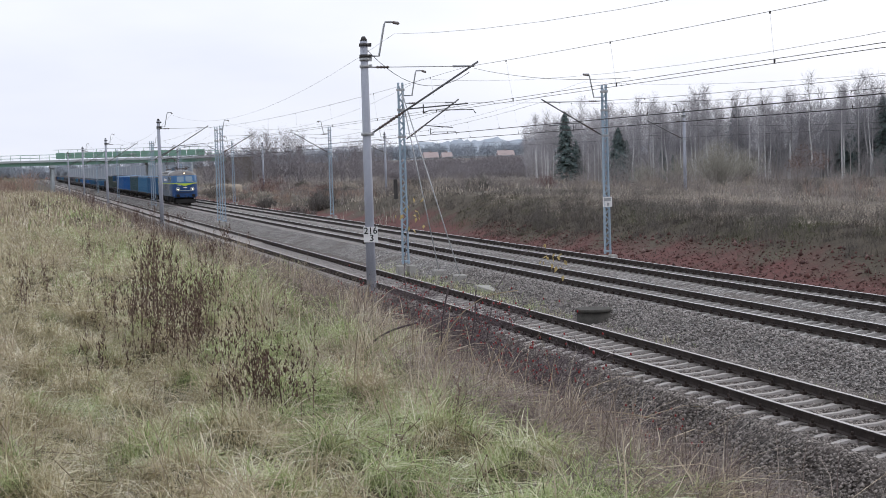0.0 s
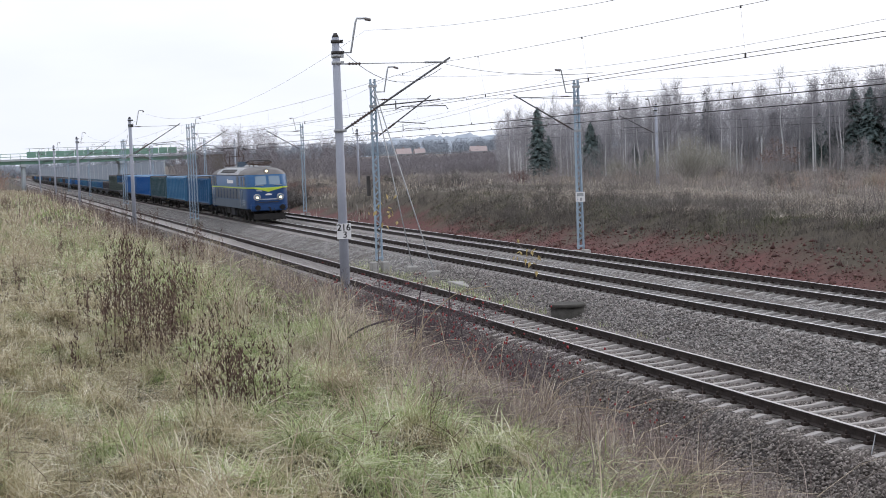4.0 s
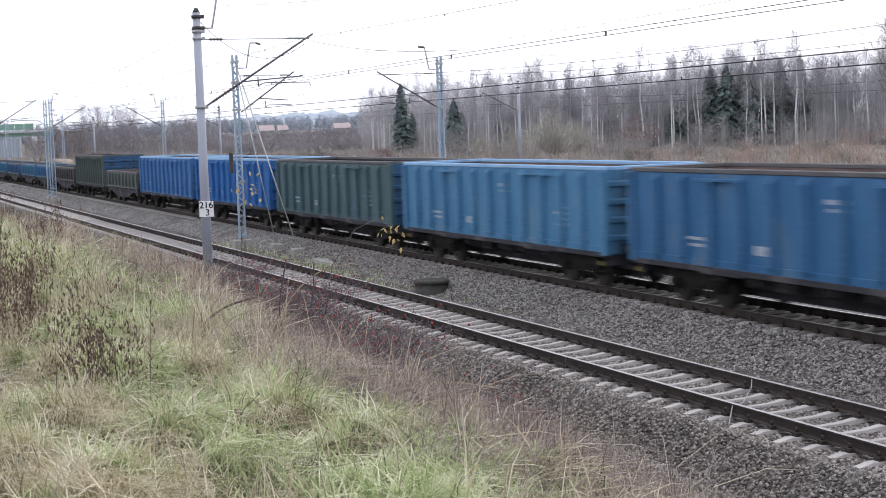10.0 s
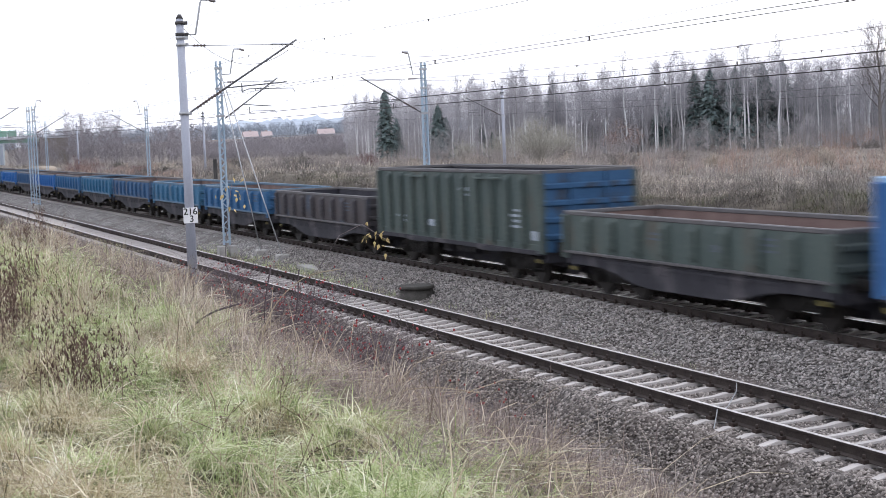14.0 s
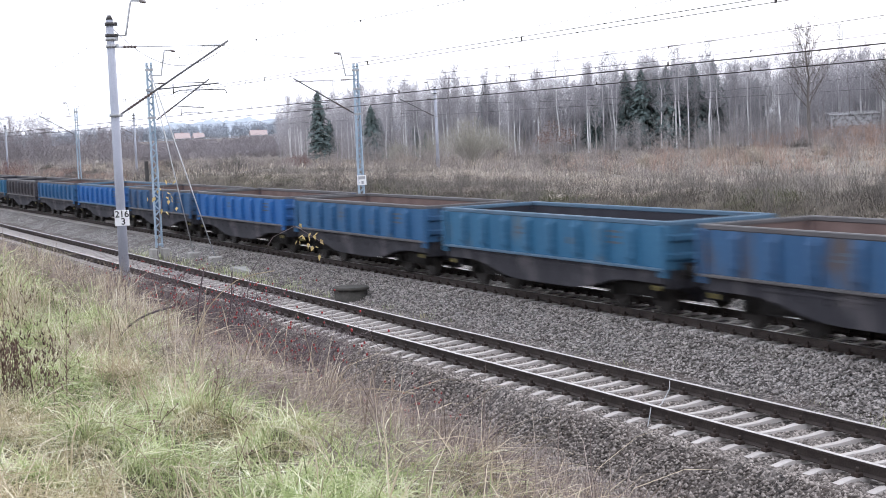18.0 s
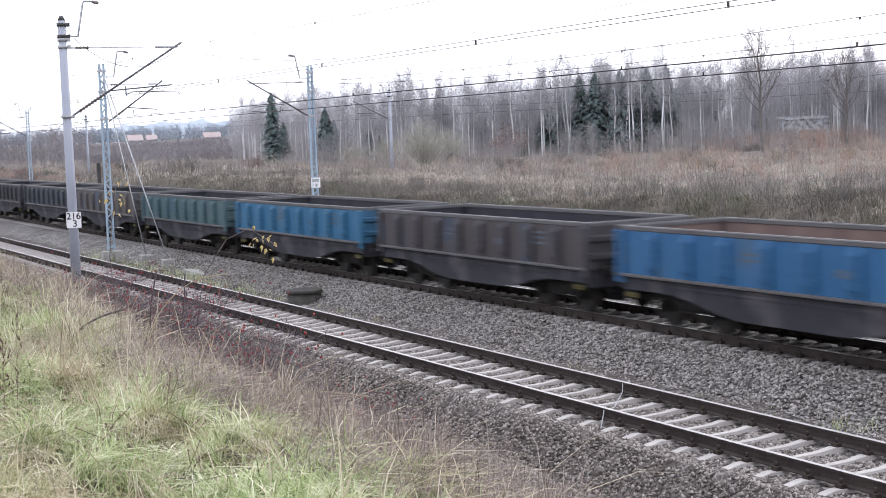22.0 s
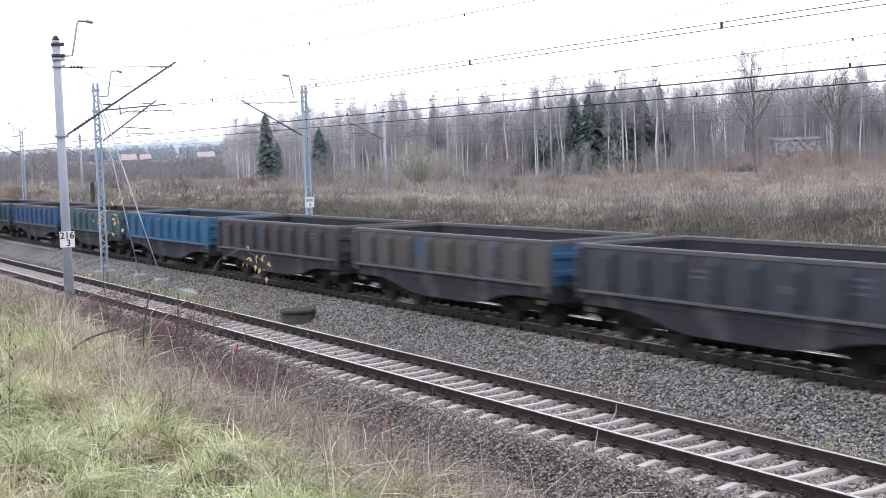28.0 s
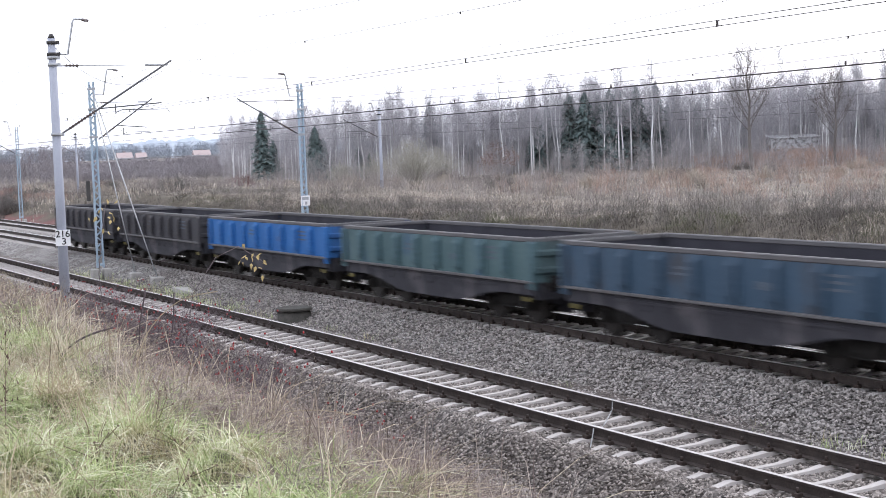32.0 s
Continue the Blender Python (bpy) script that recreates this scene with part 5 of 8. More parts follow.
def locomotive():
    lo = thing("electric_locomotive", pose(TRACK_X[1], 0, 0), "blue and grey six-axle electric locomotive with a lime stripe", "locomotive", "wagons of the train")
    part("body", loco_body_bm(), [L_BLUE, L_ROOF, L_CAP, L_NAVY, L_GREY, L_DULL], lo, "blue body shell with a grey lower band")
    bm = bmesh.new()
    box(bm, -0.62, 0.62, -6.8, 6.8, 3.86, 3.93, 0.02)
    part("roof_walkway", bm, L_ROOF, lo)
    for s in (-1, 1):
        bm = bmesh.new()
        box(bm, s * 1.515 - 0.008, s * 1.515 + 0.008, -8.0, 8.0, 2.40, 2.49)
        part("stripe", bm, L_LIME, lo, "thin lime-green stripe")
        bm = bmesh.new()
        box(bm, s * 1.50 - 0.03, s * 1.50 + 0.03, -7.6, 7.6, 3.33, 3.38, 0.008)
        part("gutter", bm, STEEL_DARK, lo)
        first = None
        for i in range(8):
            y = -5.3 + 1.52 * i
            if first is None:
                bm = bmesh.new()
                box(bm, s * 1.508 - 0.01, s * 1.508 + 0.01, -0.56, 0.56, 1.60, 2.34, 0.006)
                first = part("ventilation_window", bm, L_DARK, lo, "dark louvred side window")
                first.matrix_basis = pose(0, y, 0)
            else:
                again("ventilation_window", first, lo, pose(0, y, 0))
        for y in (-4.9, 6.0):
            bm = bmesh.new()
            box(bm, s * 1.508 - 0.01, s * 1.508 + 0.01, y - 0.45, y + 0.45, 2.56, 3.28, 0.006)
            part("side_window", bm, L_DARK, lo)
        for y in (-6.65, 7.0):
            bm = bmesh.new()
            box(bm, s * 1.51 - 0.012, s * 1.51 + 0.012, y - 0.36, y + 0.36, 1.12, 3.26, 0.01)
            d = part("door", bm, L_DULL, lo, "dull blue side door")
            bm = bmesh.new()
            box(bm, s * 1.524 - 0.006, s * 1.524 + 0.006, y - 0.22, y + 0.22, 2.55, 3.16, 0.004)
            part("door_window", bm, L_DARK, d)
            for o in (-0.46, 0.46):
                bm = bmesh.new()
                polyrod(bm, [(s * 1.50, y + o, 1.1), (s * 1.57, y + o, 1.15), (s * 1.57, y + o, 2.3), (s * 1.50, y + o, 2.35)], 0.016, 6)
                part("handrail", bm, L_CHROME, lo)
            bm = bmesh.new()
            for z in (0.45, 0.78):
                box(bm, s * 1.45 - 0.1, s * 1.45 + 0.1, y - 0.25, y + 0.25, z, z + 0.03)
            for o in (-0.24, 0.24):
                rod(bm, (s * 1.42, y + o, 0.42), (s * 1.42, y + o, 1.0), 0.018, 0.018, 6)
            part("cab_steps", bm, BOGIE, lo)
        for y in (-7.75, 7.95):
            bm = bmesh.new()
            box(bm, s * 1.506 - 0.01, s * 1.506 + 0.01, y - 0.34, y + 0.34, 2.56, 3.22, 0.01)
            part("cab_side_window", bm, L_GLASS, lo, "cab side window that mirrors the sky")
        # louvres on the roof's shoulder
        for i in range(7):
            y = -2.9 + 1.0 * i
            for k in range(2):
                u = 0.22 + 0.42 * k
                a, b = Vector((s * 1.42, y, 3.50)), Vector((s * 1.12, y, 3.755))
                c = a.lerp(b, u)
                nrm = Vector((s * 0.64, 0, 0.77))
                bm = bmesh.new()
                box(bm, -0.085, 0.085, -0.36, 0.36, -0.02, 0.02)
                o = part("roof_louvre", bm, STEEL_DARK, lo)
                o.matrix_basis = Matrix.Translation(c + nrm * 0.035) @ pose(0, 0, 0, 0, s * 40, 0)
        bm = bmesh.new()
        box(bm, s * 1.512 - 0.006, s * 1.512 + 0.006, -2.95, -0.55, 2.74, 2.98)
        box(bm, s * 1.512 - 0.006, s * 1.512 + 0.006, -0.45, -0.1, 2.72, 3.06)
        part("emblem", bm, WHITE, lo, "white bar-shaped lettering and emblem")
        bm = bmesh.new()
        for z in (1.40, 1.52, 1.22):
            box(bm, s * 1.512 - 0.006, s * 1.512 + 0.006, -7.9, -6.1 if z > 1.3 else -7.1, z, z + 0.07)
        part("inscription", bm, MARK, lo, "unreadable white inscription bars")
    for flip in (0, 180):
        turn = pose(0, 0, 0, 0, 0, flip)

        def fp(name, bm, material, label=""):
            o = part(name, bm, material, lo, label)
            o.matrix_basis = turn
            return o
        for s in (-1, 1):
            bm = bmesh.new()
            front_panel(bm, [(s * 0.10, 2.66), (s * 0.88, 2.64), (s * 0.86, 3.24), (s * 0.10, 3.26)], 0.02)
            w = fp("windscreen", bm, L_GLASS, "large windscreen that mirrors the pale sky")
            bm = bmesh.new()
            c = (s * 0.82, -9.0, 1.78)
            rod(bm, (c[0], -9.16, c[2]), (c[0], -8.9, c[2]), 0.23, 0.25, 24)
            h = fp("headlamp", bm, L_CHROME, "large round headlamp, lit")
            bm = bmesh.new()
            rod(bm, (c[0], -9.185, c[2]), (c[0], -9.155, c[2]), 0.15, 0.19, 20)
            part("headlamp_glass", bm, L_GLASS, h)
            bm = bmesh.new()
            rod(bm, (c[0], -9.20, c[2] - 0.03), (c[0], -9.18, c[2] - 0.03), 0.075, 0.09, 14)
            part("headlamp_bulb", bm, L_LAMP if flip == 0 else L_GLASS, h)
            put("buffer", "lbuffer", lambda: loco_buffer_bm(), lo, turn @ pose(s * 0.875, -9.0, 1.04), BOGIE)
        bm = bmesh.new()
        front_panel(bm, [(-1.06, 2.49), (-1.06, 2.40), (0, 2.14), (1.06, 2.40), (1.06, 2.49), (0.35, 2.44), (-0.35, 2.44)], 0.02)
        fp("front_stripe", bm, L_LIME, "lime stripe that dips to a point")
        for s in (-1, 1):
            bm = bmesh.new()
            ring = [(1.523, -8.0), (1.50, -8.3), (1.37, -8.72), (1.15, -8.96), (1.03, -9.05)]
            a = [bm.verts.new((s * x, y, 2.40)) for x, y in ring]
            b = [bm.verts.new((s * x, y, 2.49)) for x, y in ring]
            c = [bm.verts.new((s * (x - 0.05), y + 0.04, 2.49)) for x, y in ring]
            for k in range(4):
                bm.faces.new((a[k], a[k + 1], b[k + 1], b[k]))
                bm.faces.new((b[k], b[k + 1], c[k + 1], c[k]))
            fp("corner_stripe", bm, L_LIME)
        bm = bmesh.new()
        front_panel(bm, [(-0.22, 1.90), (0.22, 1.90), (0.24, 1.98), (0.02, 2.05), (-0.22, 1.98)], 0.02)
        fp("emblem", bm, WHITE, "plain white emblem shape")
        bm = bmesh.new()
        front_panel(bm, [(-0.62, 1.58), (0.62, 1.58), (0.62, 1.66), (-0.62, 1.66)], 0.02)
        fp("inscription", bm, MARK)
        bm = bmesh.new()
        front_panel(bm, [(-0.88, 2.22), (-0.45, 2.17), (-0.45, 2.26), (-0.88, 2.31)], 0.02)
        fp("inscription", bm, MARK)
        bm = bmesh.new()
        rod(bm, (0, -8.50, 3.60), (0, -8.0, 3.62), 0.17, 0.22, 16)
        top = fp("top_lamp", bm, L_CAP)
        bm = bmesh.new()
        rod(bm, (0, -8.53, 3.60), (0, -8.49, 3.60), 0.07, 0.10, 16)
        part("top_lamp_glass", bm, L_LAMP if flip == 0 else L_GLASS, top)
        bm = bmesh.new()
        box(bm, -1.26, 1.26, -9.05, -8.7, 0.80, 1.28, 0.06)
        fp("buffer_beam", bm, L_NAVY)
        bm = bmesh.new()
        box(bm, -0.72, 0.72, -9.10, -9.02, 1.40, 1.45)
        fp("footboard", bm, STEEL_DARK)
        bm = bmesh.new()
        extrude_x(bm, [(-9.15, 0.62), (-9.38, 0.22), (-9.34, 0.18), (-9.05, 0.60)], -1.12, 1.12)
        fp("snow_plough", bm, BOGIE)
        bm = bmesh.new()
        for x in (-0.95, 0.95):
            polyrod(bm, [(x, -9.05, 2.56), (x, -9.0, 2.62), (x * 0.3, -8.98, 2.60)], 0.014, 5)
        fp("handrail", bm, L_CHROME)
        bm = bmesh.new()
        for s in (-1, 1):
            rod(bm, (s * 0.5, -8.86, 2.60), (s * 0.62, -8.72, 3.0), 0.012, 0.012, 4)
        fp("wiper", bm, STEEL_DARK)
        put("coupler", "coupler", coupler_bm, lo, turn @ pose(0, -9.1, 1.03), BOGIE)
    pantograph(lo, -5.6, 1)
    raised_pantograph(lo, 5.6)
    bm = bmesh.new()
    box(bm, -0.45, 0.25, 0.9, 1.7, 3.9, 4.32, 0.04)
    part("roof_box", bm, L_GREY, lo)
    for y in (-3.2, -2.2, -1.1, 2.6, 3.6):
        bm = bmesh.new()
        bmesh.ops.create_uvsphere(bm, u_segments=14, v_segments=6, radius=0.34)
        for v in bm.verts:
            v.co = Vector((v.co.x, v.co.y * 1.2, max(0.0, v.co.z) * 0.5 + 3.92))
        o = part("roof_fan_cover", bm, L_ROOF, lo, smooth=True)
        o.location.y = y
    bm = bmesh.new()
    polyrod(bm, [(0.3, -6.4, 4.15), (0.3, -3, 4.18), (0.3, 3, 4.18), (0.3, 6.4, 4.15)], 0.02, 6)
    for y in (-4, -1.5, 1.5, 4):
        insulator(bm, (0.3, y, 3.92), (0.3, y, 4.17), 3, 0.06)
    part("roof_busbar", bm, L_RUSTY, lo)
    # bogies
    for s in (-1, 1):
        bm = bmesh.new()
        for x in (-1.08, 1.08):
            extrude_x(bm, [(-2.75, 0.70), (-2.3, 0.55), (2.3, 0.55), (2.75, 0.70), (2.75, 0.92), (-2.75, 0.92)], x - 0.07, x + 0.07)
            for y in (-1.75, 0, 1.75):
                box(bm, x - 0.12, x + 0.14, y - 0.2, y + 0.2, 0.42, 0.80, 0.03)
                for o in (-0.42, 0.42):
                    rod(bm, (x, y + o, 0.50), (x, y + o, 0.95), 0.10, 0.10, 10)
        box(bm, -1.0, 1.0, -0.25, 0.25, 0.5, 0.95)
        for y in (-2.5, -0.85, 0.9, 2.5):
            box(bm, -1.25, -0.95, y - 0.12, y + 0.12, 0.25, 0.75, 0.02)
        bo = part("bogie", bm, BOGIE, lo, "dark three-axle bogie")
        bo.location.y = s * 5.15
        for k in (-1.75, 0, 1.75):
            wob = put("wheelset", "lwheel", lambda: wheelset_bm(0.625), bo, pose(0, k, 0.625), TYRE)
            WHEELS.append((wob, k))
    for y0, y1, z0 in ((-1.9, -0.3, 0.35), (0.2, 1.9, 0.45)):
        bm = bmesh.new()
        box(bm, -1.32, 1.32, y0, y1, z0, 0.93, 0.04)
        part("battery_box", bm, FRAME if y0 < 0 else BOGIE, lo, "dusty grey equipment box")
    bm = bmesh.new()
    rod(bm, (-0.9, -2.0, 0.65), (-0.9, 2.0, 0.65), 0.2, 0.2, 12)
    part("air_tank", bm, BOGIE, lo)
    bm = bmesh.new()
    box(bm, -1.2, 1.2, -8.6, 8.6, 0.88, 1.0)
    part("underframe", bm, BOGIE, lo)
    return lo


def loco_buffer_bm():
    bm = bmesh.new()
    rod(bm, (0, 0, 0), (0, -0.35, 0), 0.14, 0.12, 14)
    rod(bm, (0, -0.30, 0), (0, -0.56, 0), 0.085, 0.085, 10)
    rod(bm, (0, -0.56, 0), (0, -0.60, 0), 0.20, 0.185, 24)
    return bm


WHEELS = []
TRAIN.append((locomotive(), LOCO_REAR - 8.88))


# ---- plants ----
RNG = np.random.default_rng(11)


def blades(root, h, w, lean, az, droop=0.55):
    """Bent tapering blades, five corners and three triangles each."""
    n = len(root)
    d = np.stack([np.cos(az), np.sin(az), np.zeros(n)], 1)
    side = np.stack([-np.sin(az + RNG.uniform(-1.3, 1.3, n)), np.cos(az), np.zeros(n)], 1)
    side /= np.maximum(np.linalg.norm(side, axis=1, keepdims=True), 1e-6)
    up = np.array([0, 0, 1.0])
    mid = root + up * (h * 0.6)[:, None] + d * (h * lean * 0.35)[:, None]
    tip = root + up * (h * (1 - droop * lean))[:, None] + d * (h * lean)[:, None]
    ws = side * (w / 2)[:, None]
    co = np.stack([root - ws, root + ws, mid - ws * 0.75, mid + ws * 0.75, tip], 1).reshape(-1, 3)
    f = np.array([[0, 1, 3], [0, 3, 2], [2, 3, 4]])
    fs = (f[None] + (np.arange(n) * 5)[:, None, None]).reshape(-1, 3)
    return co, fs


def arcs(root, h, w, lean, az):
    """Long blades that rise and fall over, seven corners and five triangles each."""
    n = len(root)
    d = np.stack([np.cos(az), np.sin(az), np.zeros(n)], 1)
    side = np.stack([-np.sin(az), np.cos(az), RNG.normal(0, 0.35, n)], 1)
    up = np.array([0, 0, 1.0])
    co = []
    for u, k in ((0.0, 1.0), (0.4, 0.9), (0.75, 0.6)):
        p = root + up * (h * (1.25 * u - 0.55 * u * u * lean))[:, None] + d * (h * lean * u ** 1.5 * 0.75)[:, None]
        p[:, 2] = np.maximum(p[:, 2], root[:, 2] + 0.02 * u)
        ws = side * (w * k / 2)[:, None]
        co += [p - ws, p + ws]
    u = 1.0
    p = root + up * (h * (1.25 - 0.55 * lean))[:, None] + d * (h * lean * 0.75)[:, None]
    p[:, 2] = np.maximum(p[:, 2], root[:, 2] + 0.01)
    co.append(p)
    f = np.array([[0, 1, 3], [0, 3, 2], [2, 3, 5], [2, 5, 4], [4, 5, 6]])
    fs = (f[None] + (np.arange(n) * 7)[:, None, None]).reshape(-1, 3)
    return np.stack(co, 1).reshape(-1, 3), fs


def tufts(n, per, xr, yr, spread, h, w, lean, keep=None, sink=0.03, form=blades):
    """Tufts scattered over a stretch of the plan."""
    cx, cy = RNG.uniform(*xr, n), RNG.uniform(*yr, n)
    size = np.ones(n)
    if keep is not None:
        p = keep(cx, cy)
        ok = RNG.uniform(0, 1, n) < p
        cx, cy = cx[ok], cy[ok]
    n = len(cx)
    size = RNG.uniform(0.65, 1.35, n)
    taz = RNG.uniform(0, 2 * np.pi, n)
    x = np.repeat(cx, per) + RNG.normal(0, spread, n * per)
    y = np.repeat(cy, per) + RNG.normal(0, spread, n * per)
    z = ground_z(x, y) - sink
    az = np.where(RNG.uniform(0, 1, n * per) < 0.6, np.repeat(taz, per) + RNG.normal(0, 0.7, n * per), RNG.uniform(0, 2 * np.pi, n * per))
    s = np.repeat(size, per)
    return form(np.stack([x, y, z], 1), RNG.uniform(*h, n * per) * s, RNG.uniform(*w, n * per), RNG.uniform(*lean, n * per), az)


def join(*many):
    co, fs, k = [], [], 0
    for c, f in many:
        co.append(c)
        fs.append(f + k)
        k += len(c)
    return np.concatenate(co), np.concatenate(fs)


def patchy(x, y, s=0.5, seed=0.0):
    return 0.5 + 0.5 * np.sin(x * s * 2.1 + seed + 1.7 * np.sin(y * s * 0.9 + seed)) * np.sin(y * s * 1.3 - x * s * 0.4 + seed * 2)


GREENS = [(0.055, 0.08, 0.03), (0.255, 0.325, 0.125), (0.47, 0.54, 0.265), (0.79, 0.785, 0.565), (1.0, 0.98, 0.90)]
OLIVES = [(0.085, 0.072, 0.045), (0.345, 0.295, 0.175), (0.545, 0.485, 0.315), (0.80, 0.74, 0.57), (1.0, 0.96, 0.87)]
STRAWS = [(0.11, 0.085, 0.058), (0.35, 0.285, 0.195), (0.60, 0.51, 0.38), (0.84, 0.775, 0.64)]
BROWNS = [(0.055, 0.040, 0.040), (0.15, 0.115, 0.108), (0.28, 0.225, 0.20), (0.52, 0.445, 0.39)]
GRASS = leaf_mat("meadow_grass", GREENS, OLIVES, 1.1, 0.49, 0.57, thin=0.3, lean_x=(0.3, 2.0, 0.13, -0.03), clump=0.5, clump_scale=4.5)
STRAW = leaf_mat("dead_grass", STRAWS, BROWNS, 0.4, 0.52, 0.72, thin=0.35, clump=0.4, clump_scale=3.0)
STALK = leaf_mat("dead_stalks", BROWNS, [(0.14, 0.11, 0.10), (0.25, 0.20, 0.18), (0.36, 0.30, 0.25)], 0.3, thin=0.15)
BANKGRASS = leaf_mat("bank_grass", [(0.19, 0.16, 0.135), (0.33, 0.285, 0.24), (0.49, 0.435, 0.37), (0.70, 0.635, 0.555)], [(0.115, 0.105, 0.092), (0.20, 0.182, 0.158), (0.33, 0.30, 0.26)], 0.10, 0.47, 0.57, thin=0.2, clump=0.5, clump_scale=0.7)
REDBRUSH = leaf_mat("reddish_brush", [(0.24, 0.165, 0.135), (0.35, 0.25, 0.205), (0.46, 0.34, 0.28)])


def on_turf(x, y):
    """More turf above the slope, less on it."""
    return (1 - 0.94 * step(2.8, 3.8, x - 0.05 * np.maximum(0, y - 19) - 1.1 * (patchy(x, y, 0.9) - 0.5)))


def on_clump(x, y):
    """Tussocks with thin hollows between them."""
    c = 0.5 + 0.5 * np.sin(x * 5.1 + 2.0 * np.sin(y * 1.9)) * np.sin(y * 4.3 + x * 1.2)
    return on_turf(x, y) * (0.12 + 0.88 * step(0.3, 0.62, c * 0.7 + 0.3 * patchy(x, y, 1.9, 2.0)))


def on_tangle(x, y):
    return (1 - on_turf(x, y)) * (1 - step(8.2, 9.4, x + 0.8 * (patchy(x, y, 0.6) - 0.5)))


def on_slope(x, y):
    return step(3.2, 5.0, x + 0.05 * np.maximum(0, 12 - y)) * (1 - step(10.0, 10.8, x + 0.8 * (patchy(x, y, 0.6) - 0.5)))


g1 = tufts(18500, 17, (-1.6, 7.0), (5.0, 17.0), 0.065, (0.10, 0.30), (0.003, 0.0075), (0.7, 2.4), on_clump, form=arcs)
g2 = tufts(10000, 12, (-4.0, 7.0), (17.0, 38.0), 0.09, (0.15, 0.42), (0.006, 0.013), (0.8, 2.3), on_clump, form=arcs)
g3 = tufts(6500, 11, (-16.0, 9.0), (38.0, 120.0), 0.25, (0.12, 0.36), (0.02, 0.045), (0.3, 1.2), on_turf)
stuff("meadow_grass", *join(g1, g2, g3), GRASS, "tangled late-autumn meadow grass, green fading to straw", "grass")
s1 = tufts(2500, 13, (-1.6, 9.0), (5.0, 17.0), 0.07, (0.26, 0.55), (0.003, 0.007), (0.8, 2.4), lambda x, y: 0.25 + 0.7 * patchy(x, y, 1.1, 1.0) ** 2, form=arcs)
s2 = tufts(3000, 11, (-4.0, 10.4), (17.0, 42.0), 0.12, (0.3, 0.7), (0.006, 0.012), (0.6, 2.1), lambda x, y: (0.2 + 0.7 * patchy(x, y, 0.7, 2.0) ** 2) * (1 - 0.85 * step(5.0, 7.0, x)), form=arcs)
s3 = tufts(4200, 9, (-16.0, 10.4), (42.0, 190.0), 0.3, (0.25, 0.7), (0.02, 0.045), (0.3, 1.3))
s4 = tufts(700, 13, (3.0, 9.6), (7.0, 26.0), 0.11, (0.25, 0.6), (0.004, 0.009), (0.7, 2.3), lambda x, y: on_slope(x, y) * (1 - 0.85 * step(5.0, 7.0, x)), form=arcs)
s5 = tufts(420, 40, (2.0, 8.0), (9.0, 42.0), 0.10, (0.34, 0.7), (0.004, 0.009), (0.3, 1.6), lambda x, y: 0.1 + 0.9 * patchy(x, y, 0.6, 4.0) ** 2, form=arcs)


def tussock(x, y, n, h, w):
    """One big tuft whose long blades fall out to all sides."""
    px, py = x + RNG.normal(0, 0.09, n), y + RNG.normal(0, 0.09, n)
    return arcs(np.stack([px, py, ground_z(px, py) - 0.03], 1), RNG.uniform(0.55, 1.0, n) * h, RNG.uniform(0.6, 1.0, n) * w, RNG.uniform(0.3, 1.7, n), RNG.uniform(0, 6.283, n))


s6 = [tussock(2.65 + RNG.uniform(-0.2, 0.9), RNG.uniform(11.6, 17.5), 130, RNG.uniform(0.38, 0.62), 0.008) for _ in range(20)]
s6 += [tussock(RNG.uniform(0.3, 1.7), RNG.uniform(7.2, 8.6), 110, RNG.uniform(0.2, 0.32), 0.005) for _ in range(8)]
s6 += [tussock(2.6 + 0.09 * y + RNG.uniform(-0.4, 0.6), y, 120, RNG.uniform(0.5, 0.8), 0.011) for y in RNG.uniform(17.5, 34.0, 18)]
stuff("straw_tussocks", *join(*s6), leaf_mat("tussock_straw", [(0.15, 0.12, 0.085), (0.42, 0.36, 0.27), (0.64, 0.56, 0.45), (0.90, 0.84, 0.72)], GREENS, 1.3, 0.5, 0.62, thin=0.3, clump=0.5, clump_scale=4.0), "big tussocks of long straw-coloured grass", "grass")
stuff("dead_grass", *join(s1, s2, s3, s4, s5), STRAW, "long bleached dead grass lying in tufts", "grass")
TANGLE = leaf_mat("dry_slope_tangle", [(0.085, 0.062, 0.060), (0.21, 0.165, 0.152), (0.38, 0.315, 0.285), (0.66, 0.58, 0.52)], BROWNS, 0.45, 0.5, 0.66, thin=0.3, clump=0.5, clump_scale=4.0)
t1 = tufts(7000, 13, (1.6, 9.4), (6.0, 20.0), 0.09, (0.16, 0.42), (0.003, 0.007), (0.8, 2.4), on_tangle, form=arcs)
t2 = tufts(5200, 11, (2.5, 9.6), (20.0, 46.0), 0.12, (0.2, 0.5), (0.006, 0.012), (0.7, 2.3), on_tangle, form=arcs)
stuff("dry_tangle", *join(t1, t2), TANGLE, "pinkish-brown tangle of dead grass on the cutting slope", "grass")
b1 = tufts(5000, 7, (4.0, 10.3), (7.0, 30.0), 0.16, (0.25, 0.7), (0.003, 0.007), (0.1, 0.9), on_slope)
b2 = tufts(5600, 6, (3.0, 10.4), (30.0, 75.0), 0.2, (0.3, 0.8), (0.007, 0.014), (0.1, 0.8), on_slope)
b3 = tufts(2600, 6, (2.0, 10.2), (75.0, 200.0), 0.3, (0.5, 1.2), (0.02, 0.045), (0.1, 0.7), on_slope)
stuff("dead_stalks", *join(b1, b2, b3), STALK, "brown dry weed stalks on the cutting slope", "weeds")
